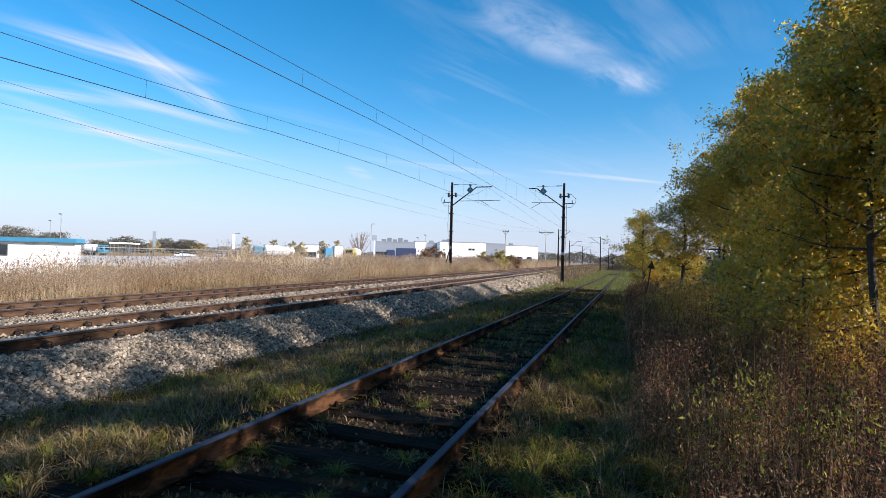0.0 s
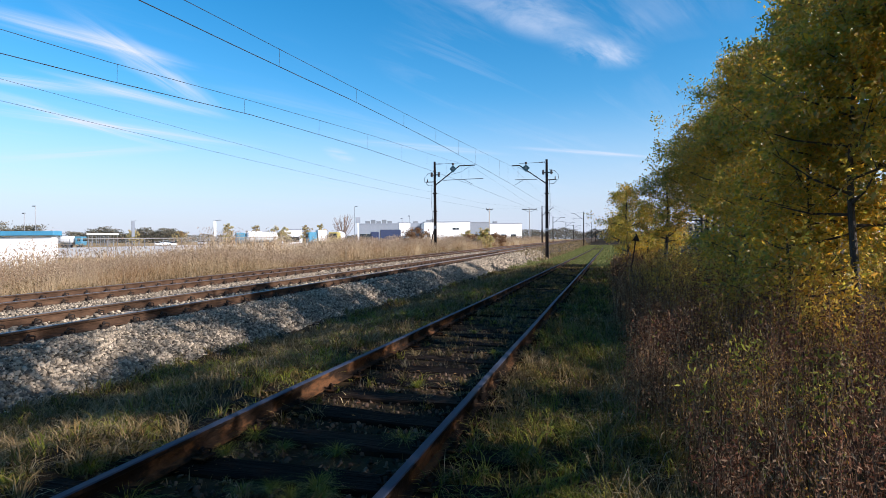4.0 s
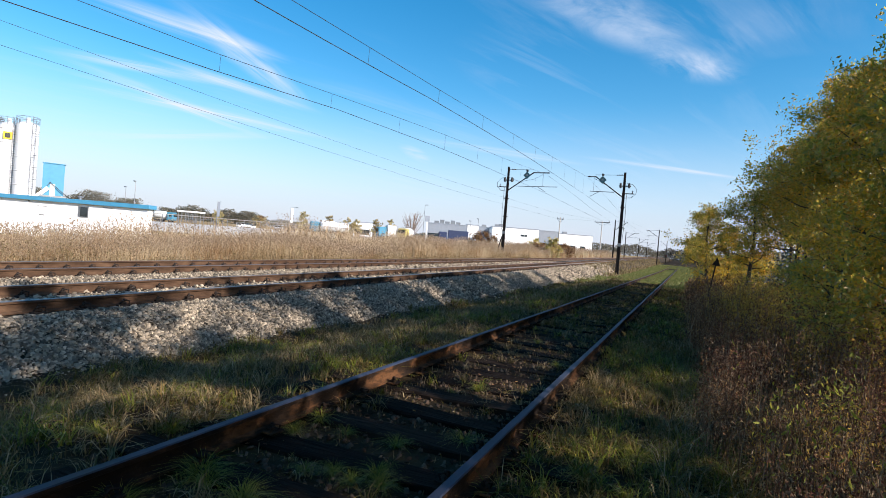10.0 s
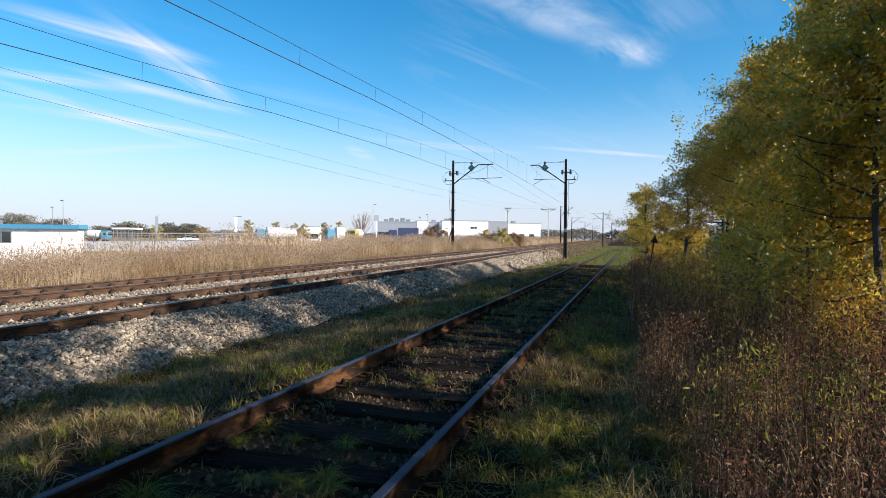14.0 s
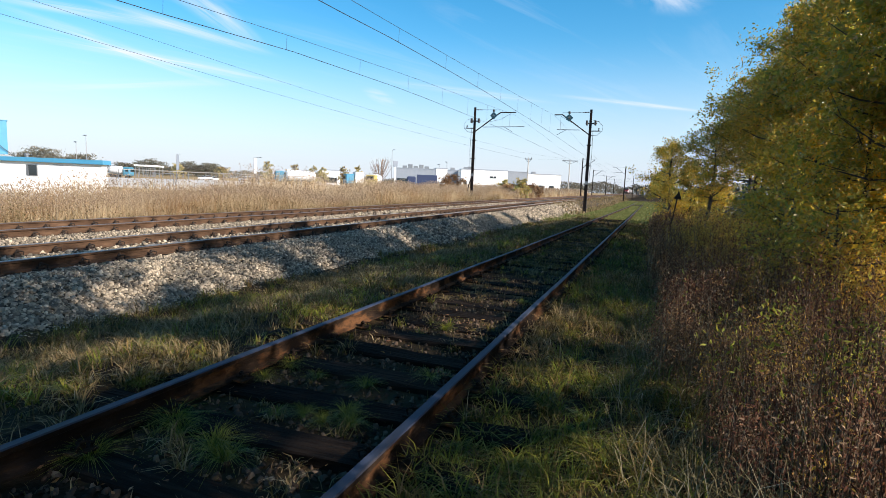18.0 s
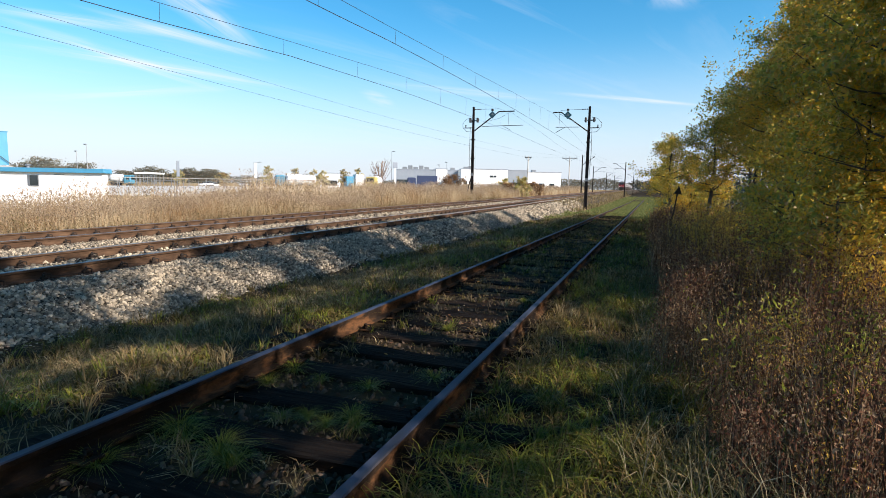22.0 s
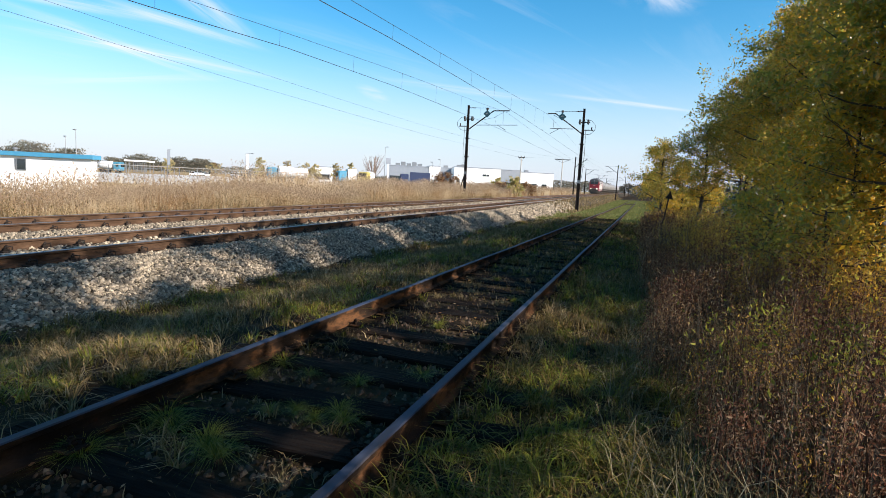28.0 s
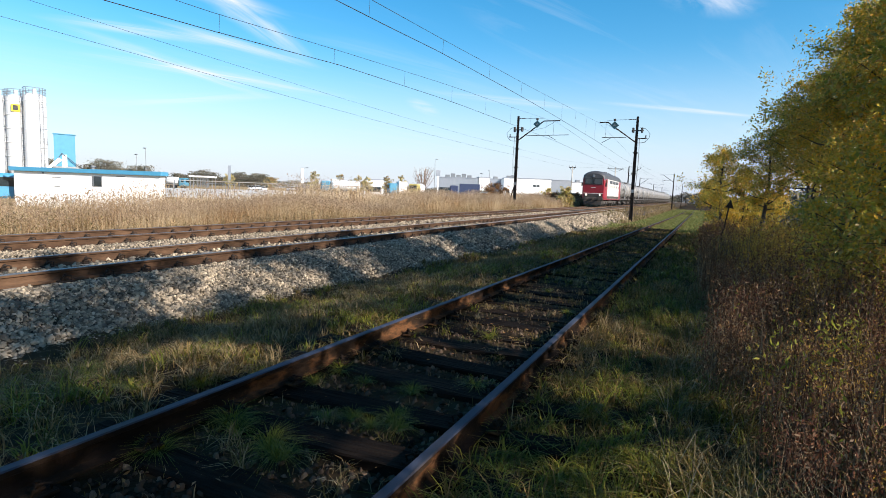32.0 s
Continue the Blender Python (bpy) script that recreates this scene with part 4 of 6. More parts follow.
build_tree("tree", 3.0, 30.5, 3.5, 1.0, 9000, 0.11, 12, 0.3, (M_LEAF_G, M_LEAF_Y), "small bush with olive and golden leaves", split=0.5)
# three trees outside the view, added to shade the siding and near ballast
build_tree("tree", 6.5, 2.4, 9.3, 2.5, 20000, 0.12, 21, 3.2, GREEN_GOLD, "unseen bushy tree with olive and yellowing leaves, added to cast shade", thin_low=0.5, clumps=0.4)
build_tree("tree", 6.2, -3.4, 9.4, 2.4, 18000, 0.12, 23, 3.7, GREEN_GOLD, "unseen bushy tree with olive and yellowing leaves, added to cast shade", thin_low=0.5, clumps=0.4)
build_tree("tree", 6.5, -0.6, 9.2, 2.6, 22000, 0.12, 24, 2.6, GREEN_GOLD, "unseen bushy tree with olive and yellowing leaves, added to cast shade", thin_low=0.5, clumps=0.35)
build_tree("tree", 4.4, 17.3, 5.4, 1.5, 15000, 0.08, 91, 2.2, GREEN_GOLD, "leafy tree of the row with golden autumn leaves", split=0.55)
build_tree("tree", 4.4, 20.9, 5.2, 1.5, 13000, 0.085, 92, 2.2, GREEN_GOLD, "leafy tree of the row with golden autumn leaves", split=0.55)
build_tree("tree", 3.2, 22.6, 4.7, 1.25, 13000, 0.08, 93, 1.5, GREEN_GOLD, "leafy young tree with golden autumn leaves", split=0.5)
# two more outside the view, added for dappled shade close by
build_tree("tree", 6.1, -6.6, 9.4, 2.6, 16000, 0.13, 25, 2.6, GREEN_GOLD, "unseen bushy tree with olive and yellowing leaves, added to cast shade", thin_low=0.6, clumps=0.5)
build_tree("tree", 6.5, -10.5, 9.0, 2.6, 9000, 0.14, 26, 3.0, GREEN_GOLD, "unseen bushy tree with olive and yellowing leaves, added to cast shade", thin_low=0.6, clumps=0.5)
# tall trees added behind the row, out of view, to shade the near main track
for i_, y_ in enumerate((9.5, 14.5)):
    build_tree("tree", 7.9, y_, 10.2 + 0.3 * (i_ % 2), 2.1, 8000, 0.13, 171 + i_, 6.0, GREEN_GOLD, "tall tree with olive autumn leaves, unseen, added to shade the tracks", clumps=0.5)
# bush outside the view, added to block sun on the nearest grass
build_tree("bush", 5.6, -0.1, 4.3, 1.3, 5000, 0.1, 59, 2.2, (M_LEAF_G, M_LEAF_Y), "tall unseen bush with olive leaves, added to shade the grass", split=0.6, group="bushes beside the weeds")
# undergrowth behind the row
for i_, (x_, y_, h_, r_) in enumerate(((8.6, 4.6, 2.7, 1.6), (9.0, 7.4, 2.9, 1.7), (8.8, 10.2, 2.8, 1.6), (8.6, 13.0, 2.8, 1.6), (8.4, 16.0, 2.8, 1.5), (7.6, 18.8, 3.2, 1.5), (7.4, 21.6, 3.2, 1.5), (7.4, 24.4, 3.2, 1.5))):
    build_tree("bush", x_, y_, h_, r_, 9000, 0.11, 161 + i_, 0.3, (M_LEAF_G, M_LEAF_Y), "dense bush with olive leaves behind the tree row", split=0.75, group="bushes behind the trees")
# leafy young trees before the trunks
for i_, (x_, y_, h_, r_) in enumerate(((4.35, 10.8, 3.5, 1.15), (4.7, 12.6, 3.9, 1.2), (4.2, 14.6, 3.6, 1.1))):
    build_tree("tree", x_, y_, h_, r_, 8000, 0.088, 181 + i_, 0.8, GREEN_GOLD, "leafy young tree with olive and golden leaves before the row", split=0.6, group="young trees before the row")
# trees that close the row
for i_, (x_, y_, h_) in enumerate(((5.7, 13.6, 8.4), (5.5, 16.1, 8.3), (5.4, 20.6, 8.3), (5.9, 23.2, 8.5), (6.0, 26.4, 8.0), (5.6, 30.4, 6.8))):
    build_tree("tree", x_, y_, h_, 1.75, 19000 if y_ < 17 else 12000, 0.1, 71 + i_, 2.3 if y_ < 17 else 2.8, GREEN_GOLD, "tree of the row with olive and golden autumn leaves", clumps=0.85, thin_low=0.5, split=0.6)
build_tree("tree", 5.6, 46.0, 2.6, 1.5, 4000, 0.13, 27, 0.5, GREEN_GOLD, "low tree with olive autumn leaves")
build_tree("tree", 5.8, 60.0, 2.8, 1.6, 4000, 0.15, 28, 0.5, GREEN_GOLD, "low tree with olive autumn leaves")
for i_, (x_, y_, h_, r_) in enumerate(((3.3, 8.0, 1.7, 0.7), (3.4, 10.7, 1.9, 0.8), (3.4, 13.6, 1.8, 0.8), (4.0, 12.2, 2.4, 1.0),)):
    build_tree("bush", x_, y_, h_, r_, 2600, 0.08, 31 + i_, 0.35, (M_LEAF_G, M_LEAF_Y), "bushy sapling with golden autumn leaves among the weeds", split=0.5, group="golden saplings")
# low bushes outside the view, added to break the sun on the near weeds
for i_, (x_, y_) in enumerate(((4.7, 0.3), (4.9, -1.9), (5.0, 2.1), (5.2, 3.5))):
    build_tree("bush", x_, y_, 1.7, 0.8, 900 if y_ < 1 else 600, 0.1, 55 + i_, 0.4, (M_LEAF_G, M_LEAF_Y), "low unseen bush with olive leaves, added to shade the weeds", split=0.6, group="bushes beside the weeds")
# a gap, then a taller row farther on, whose shade falls over the line
for i_, (x_, y_, h_) in enumerate([(6.0 + 0.8 * math.sin(k * 1.7), 204 + 11.5 * k, 12.5 + math.sin(k * 2.3)) for k in range(22)]):
    build_tree("tree", x_, y_, h_, 5.0, 1100, 0.8, 140 + i_, 0.6, GREEN_GOLD, "far roadside tree with olive leaves")


def scatter(n, x0, x1, y0, y1, power=1.0):
    y = y0 + (y1 - y0) * RNG.uniform(0, 1, n) ** power
    return RNG.uniform(x0, x1, n), y


def patchy(x, y, f=1.0, seed=0.0):
    return 0.5 + 0.25 * np.sin(x * 1.9 * f + seed + 1.2 * np.sin(y * 0.8 * f)) + 0.25 * np.sin(y * 1.3 * f + 2 * seed + x)


def off_sleeper(y):
    return np.abs((y - SLEEPER_Y0) / SLEEPER_STEP - np.round((y - SLEEPER_Y0) / SLEEPER_STEP)) > 0.2


def build_grass():
    near, far, dry, fresh = [], [], [], []

    def lay(n, x0, x1, y0, y1, h0, h1, w, power, keep, out, seed, lift=0.0):
        x, y = scatter(n, x0, x1, y0, y1, power)
        k = keep(x, y)
        x, y = x[k], y[k]
        z = ground_z(x, y) - 0.01 + lift
        h = RNG.uniform(h0, h1, len(x)) * (0.55 + 0.75 * patchy(x, y, 1.4, seed))
        out.append(blades(np.stack([x, y, z], 1), h, w * RNG.uniform(0.7, 1.4, len(x)), RNG.uniform(0.15, 0.9, len(x))))

    anywhere = lambda x, y: np.abs(x) > np.where(y < 48, 0.06, 0.0)
    clear = lambda x, y: (np.abs(x) > 0.08) & (np.abs(x + GAUGE) > 0.08)
    strip = lambda x, y: clear(x, y) & (x - MAIN_DX * y > -5.15 + 0.25 * np.sin(y * 0.8) + RNG.uniform(0, 0.5, len(x)))
    inside = lambda x, y: clear(x, y) & (off_sleeper(y) | (y > 3.8) | (RNG.uniform(0, 1, len(x)) < 0.05)) & (RNG.uniform(0, 1, len(x)) < np.where(y < 3.8, patchy(x, y, 2.4, 1.0) ** 2.2 * 1.25, 0.2 + 0.9 * patchy(x, y, 2.0, 1.0)))
    # right of the siding
    lay(4200, 0.1, 1.9, 0.6, 9, 0.03, 0.09, 0.006, 1.2, clear, near, 0.3)
    lay(9000, 0.1, 1.8, 9, 30, 0.05, 0.12, 0.013, 1.2, clear, near, 0.3)
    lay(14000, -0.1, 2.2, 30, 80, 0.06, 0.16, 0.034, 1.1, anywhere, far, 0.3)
    # between the rails
    lay(3000, -1.42, -0.09, 0.9, 10, 0.03, 0.08, 0.006, 1.2, inside, near, 1.1)
    lay(11000, -1.42, -0.09, 10, 34, 0.05, 0.12, 0.013, 1.2, inside, near, 1.1)
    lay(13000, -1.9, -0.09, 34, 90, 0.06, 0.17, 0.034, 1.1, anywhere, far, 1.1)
    # between siding and ballast
    lay(9000, -5.3, -1.6, 1.0, 12, 0.03, 0.1, 0.007, 1.15, strip, near, 2.2)
    lay(20000, -5.3, -1.6, 12, 34, 0.05, 0.14, 0.014, 1.15, strip, near, 2.2)
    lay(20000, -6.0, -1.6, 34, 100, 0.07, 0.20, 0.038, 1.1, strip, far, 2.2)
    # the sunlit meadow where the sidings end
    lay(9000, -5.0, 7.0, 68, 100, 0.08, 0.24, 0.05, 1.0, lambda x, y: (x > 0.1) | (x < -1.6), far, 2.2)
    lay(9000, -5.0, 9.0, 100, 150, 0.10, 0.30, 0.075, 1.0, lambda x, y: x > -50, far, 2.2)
    # yellowed blades mixed in
    lay(8000, -5.3, -1.6, 1.0, 14, 0.06, 0.2, 0.006, 1.1, strip, dry, 4.0)
    lay(6500, -5.3, -1.6, 14, 40, 0.06, 0.22, 0.014, 1.1, strip, dry, 4.0)
    lay(1800, 0.1, 2.0, 0.6, 14, 0.06, 0.18, 0.006, 1.1, clear, dry, 5.0)
    lay(1500, -1.42, -0.09, 0.9, 14, 0.04, 0.1, 0.006, 1.1, clear, dry, 6.0)
    # splayed tufts that break up the sward
    for n, per, x0, x1, y0, y1, h0, h1, w, keep in ((1500, 26, 0.12, 1.5, 0.8, 9, 0.07, 0.18, 0.0065, clear), (1100, 20, 0.12, 1.5, 9, 30, 0.08, 0.18, 0.014, clear),
                                                   (230, 26, -1.4, -0.1, 0.9, 9, 0.05, 0.14, 0.0065, inside), (500, 18, -1.4, -0.1, 9, 30, 0.06, 0.14, 0.014, inside),
                                                   (2600, 24, -5.3, -1.65, 1, 12, 0.07, 0.19, 0.0075, strip), (1900, 18, -5.3, -1.65, 12, 36, 0.08, 0.19, 0.015, strip)):
        x, y = scatter(n, x0, x1, y0, y1, 1.15)
        k = keep(x, y) & (RNG.uniform(0, 1, len(x)) < 0.25 + 1.1 * patchy(x, y, 2.2, 0.6))
        x, y = x[k], y[k]
        s = RNG.uniform(0.5, 1.5, len(x))
        xx = np.repeat(x, per) + RNG.normal(0, 0.022, len(x) * per)
        yy = np.repeat(y, per) + RNG.normal(0, 0.022, len(x) * per)
        hh = np.repeat(s, per) * RNG.uniform(h0, h1, len(xx))
        kind = np.repeat(RNG.uniform(0, 1, len(x)) * 0.6 + 0.5 * patchy(x, y, 1.1, 3.0), per) + RNG.normal(0, 0.07, len(xx))
        faded = np.where(xx > 0, 0.78, 0.6)
        for out, k in ((fresh, kind < 0.36), (near, (kind >= 0.36) & (kind < faded)), (dry, kind >= faded)):
            out.append(blades(np.stack([xx[k], yy[k], ground_z(xx[k], yy[k]) - 0.01], 1), hh[k], w * RNG.uniform(0.7, 1.6, int(k.sum())), RNG.uniform(0.4, 1.6, int(k.sum()))))
    # dry growth on the far shoulder of the line
    y = RNG.uniform(48, 230, 9000) ** 1.0
    x = RNG.uniform(-6.6, -3.6, 9000) + MAIN_DX * y
    dry.append(blades(np.stack([x, y, np.maximum(ground_z(x, y), ballast_z(x, y) * (x - MAIN_DX * y < -4.6) + ground_z(x, y) * (x - MAIN_DX * y >= -4.6)) - 0.02], 1), RNG.uniform(0.15, 0.5, 9000), np.full(9000, 0.05), RNG.uniform(0.1, 0.7, 9000)))
    x, y = scatter(9000, -6, 4, -7, 0.8)
    near.append(blades(np.stack([x, y, ground_z(x, y) - 0.01], 1), RNG.uniform(0.05, 0.16, 9000), np.full(9000, 0.01), RNG.uniform(0.2, 1.0, 9000)))
    join_stuff("grass", near, M_GRASS, "short patchy green grass round the siding rails", "grass")
    join_stuff("fresh_grass", fresh, M_FRESH, "tufts of fresh bright green grass in the sward", "grass")
    join_stuff("far_grass", far, M_GRASS_SUNLIT, "grass along the farther siding in a lighter, sunlit green", "grass")
    join_stuff("dry_grass", dry, M_DRYGRASS, "yellowed grass blades between the tracks", "dry grass")
    # stray stones and fallen leaves on the siding
    x, y = scatter(6500, -2.0, 0.3, 0.6, 7, 1.9)
    k = (np.abs(x) > 0.09) & (np.abs(x + GAUGE) > 0.09) & (off_sleeper(y) | (np.abs(x + GAUGE / 2) > 1.3))
    x, y = x[k], y[k]
    s = RNG.uniform(0.014, 0.042, len(x))
    join_stuff("siding_stones", [pebbles(np.stack([x, y, ground_z(x, y) + s * RNG.uniform(0.1, 0.5, len(x))], 1), s)], M_DSTONE, "dark stones between the siding sleepers", "stones")
    x, y = scatter(2600, -2.4, 2.4, 0.8, 14, 1.3)
    join_stuff("fallen_leaves", [leaf_cloud(np.stack([x, y, ground_z(x, y) + RNG.uniform(0.0, 0.05, len(x))], 1), np.full(len(x), 0.036), 0.8)], M_LEAF_B,
               "fallen brown leaves on the siding", "fallen leaves")


TUFTS = [(-1.31, 2.18, 0.25), (-1.2, 2.12, 0.2), (-0.9, 2.06, 0.25), (-0.78, 2.0, 0.22), (-1.35, 1.72, 0.22), (-1.35, 2.99, 0.16), (-1.33, 3.28, 0.2), (-1.05, 3.2, 0.13), (-0.65, 3.2, 0.17), (-0.51, 2.72, 0.19),
         (-0.42, 2.62, 0.17), (-0.75, 2.62, 0.15), (-0.9, 2.55, 0.13), (-0.6, 2.58, 0.14), (-0.29, 3.5, 0.2), (0.3, 2.3, 0.22), (0.42, 2.75, 0.2), (0.7, 2.5, 0.22), (0.92, 2.8, 0.24), (0.84, 3.9, 0.24), (0.55, 3.4, 0.2),
         (-2.0, 2.55, 0.2), (-2.25, 2.2, 0.18), (-2.5, 3.12, 0.24), (-3.6, 2.7, 0.25), (-3.2, 2.5, 0.22), (-1.75, 2.9, 0.2), (-3.3, 4.6, 0.26), (-4.0, 5.95, 0.3), (-3.8, 6.3, 0.26), (-3.4, 7.5, 0.3), (-3.0, 9.2, 0.28),
         (-0.7, 4.9, 0.16), (-0.3, 6.6, 0.16), (-0.9, 8.0, 0.18), (0.5, 5.2, 0.22), (0.9, 6.4, 0.22), (0.4, 7.6, 0.2)]


def build_tufts():
    tuft = None
    n = 240
    r = RNG.uniform(0, 1, n) ** 0.6 * 0.06
    a = RNG.uniform(0, 2 * np.pi, n)
    v, lo, si = blades(np.stack([r * np.cos(a), r * np.sin(a), np.zeros(n)], 1), RNG.uniform(0.4, 1.0, n), np.full(n, 0.017), RNG.uniform(0.5, 2.2, n))
    for i, (x, y, h) in enumerate(TUFTS):
        h *= 0.8
        m = pose(x, y, float(ground_z(x, y)), 0, 0, 47 * i)
        if tuft is None:
            tuft = quick_mesh("grass_tuft", v, lo, si, M_FRESH)
            tagged(tuft, "fresh green grass tuft growing among the sleepers", "grass tuft", "grass tufts")
            tuft.matrix_world = m @ Matrix.Diagonal((h, h, h, 1))
        else:
            c = tuft.copy()
            scene.collection.objects.link(c)
            c.matrix_world = m @ Matrix.Diagonal((h, h, h * 0.95, 1))


def weed_arrays(x, y, h, leaf, per, spread=0.055):
    """Upright weed stems with small leaves all along; returns stems and leaves."""
    n = len(x)
    z = ground_z(x, y)
    base = np.stack([x, y, z], 1)
    lean = RNG.normal(size=(n, 2)) * 0.10
    tip = base + np.stack([lean[:, 0] * h, lean[:, 1] * h, h], 1)
    st = blades(base, h, np.full(n, 0.006) * (1 + 1.2 * (y > 9)), np.abs(RNG.normal(size=n)) * 0.22)
    f = RNG.uniform(0.12, 1.0, (n, per)) ** 0.8
    pts = base[:, None] * (1 - f[..., None]) + tip[:, None] * f[..., None]
    pts = pts + RNG.normal(size=(n, per, 3)) * spread * (1.15 - 0.6 * f[..., None])
    leaves_ = leaf_cloud(pts.reshape(-1, 3), np.full(n * per, leaf), -0.6, 0.17)
    return st, leaves_


def build_weeds():
    stems, leaves, rusty, golden = [], [], [], []
    edge = lambda y: 1.34 + 0.12 * np.sin(y * 1.1) + 0.1 * np.sin(y * 3.7 + 1.0) + RNG.normal(0, 0.07, len(y)) + np.clip(5.0 - y, 0, 4) * 0.15
    for n, y0, y1, depth, h0, h1, leaf, per in ((2700, 1.2, 5.5, 2.8, 0.4, 0.95, 0.026, 24), (3000, 5.5, 12, 3.0, 0.5, 1.15, 0.036, 22), (1900, 12, 26, 2.2, 0.5, 1.1, 0.075, 14), (220, 26, 40, 1.0, 0.5, 0.9, 0.09, 10)):
        m = n // 11
        k = RNG.integers(0, m, n)
        cy, cd, ch = RNG.uniform(y0, y1, m)[k], (RNG.uniform(0, 1, m) ** 1.3 * depth)[k], RNG.uniform(0.62, 1.3, m)[k]
        cr, cs = RNG.uniform(-0.3, 0.3, m)[k], RNG.uniform(0, 1, m)[k]
        y = cy + RNG.normal(0, 0.05 + 0.004 * y0, n)
        d = np.abs(cd + RNG.normal(0, 0.05 + 0.004 * y0, n))
        x = edge(y) + d
        h = RNG.uniform(h0, h1, n) * (0.6 + 0.4 * np.clip(d / 0.5, 0, 1)) * np.where(y < 8, np.clip(1.15 - 0.16 * d, 0.55, 1.1), 1)
        h = h * (0.7 + 0.45 * patchy(x, y, 1.3, 0.7)) * ch
        red = patchy(x, y, 0.9, 2.0) + cr + RNG.uniform(-0.08, 0.08, n) > 0.42
        # some clumps get a golden colour as if sun reached them, fewer close by
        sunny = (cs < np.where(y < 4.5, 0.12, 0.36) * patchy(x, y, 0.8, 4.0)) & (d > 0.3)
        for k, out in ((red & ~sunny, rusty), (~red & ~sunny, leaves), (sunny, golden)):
            s, l = weed_arrays(x[k], y[k], h[k], leaf, per)
            stems.append(s); out.append(l)
    join_stuff("weed_stems", stems, M_STEM_B, "tall dry brown weed stems along the siding", "dry weeds")
    join_stuff("weed_leaves", leaves, M_LEAF_B, "withered brown leaves of the tall weeds", "dry weeds")
    join_stuff("rusty_weed_leaves", rusty, M_LEAF_R, "rusty red-brown leaves of the tall weeds", "dry weeds")
    join_stuff("golden_weed_leaves", golden, M_HERB, "golden-brown leaves of weed clumps coloured as if sunlit", "dry weeds")
    # yellow-green shoots among them
    y = np.concatenate([RNG.normal(c, 0.14, 5) for c in (3.7, 3.3, 3.9, 4.4, 5.2, 6.5, 8.0, 3.0)])
    x = np.concatenate([RNG.normal(c, 0.12, 5) for c in (1.62, 2.05, 2.5, 2.7, 2.3, 3.0, 3.3, 2.6)])
    s, l = weed_arrays(x, y, RNG.uniform(0.6, 1.05, len(x)), 0.042, 32, 0.045)
    join_stuff("shoot_stems", [s], M_GRASS, "green stems among the dry weeds", "weeds")
    join_stuff("shoot_leaves", [l], M_SHOOT, "yellow-green leafy shoots among the dry weeds", "weeds")
    # golden-brown herbs standing higher among the weeds
    y = np.concatenate([RNG.normal(c, d, n) for c, d, n in ((8.1, 0.45, 170), (6.4, 0.35, 90), (9.4, 0.5, 120), (11.6, 0.6, 120))])
    x = np.concatenate([RNG.normal(c, d, n) for c, d, n in ((3.35, 0.4, 170), (4.0, 0.35, 90), (2.2, 0.3, 120), (2.1, 0.3, 120))])
    s, l = weed_arrays(x, y, RNG.uniform(0.8, 1.5, len(x)), 0.042, 40, 0.08)
    join_stuff("herb_stems", [s], M_STEM_B, "stems of the golden herbs", "weeds")
    join_stuff("herb_leaves", [l], M_HERB, "golden-brown leaves of tall herbs among the weeds", "weeds")
    # long pale grass hanging out of the weeds' edge
    x, y = scatter(5600, 1.0, 2.3, 1.2, 10, 1.3)
    x = x + np.clip(3.2 - y, 0, 2) * 0.12
    b = blades(np.stack([x, y, ground_z(x, y)], 1), RNG.uniform(0.15, 0.5, len(x)) * (0.5 + 0.8 * patchy(x, y, 1.6, 1.0)), np.full(len(x), 0.0055), RNG.uniform(0.3, 1.5, len(x)))
    join_stuff("long_grass", [b], M_LONG, "long pale grass at the edge of the weeds", "dry grass")


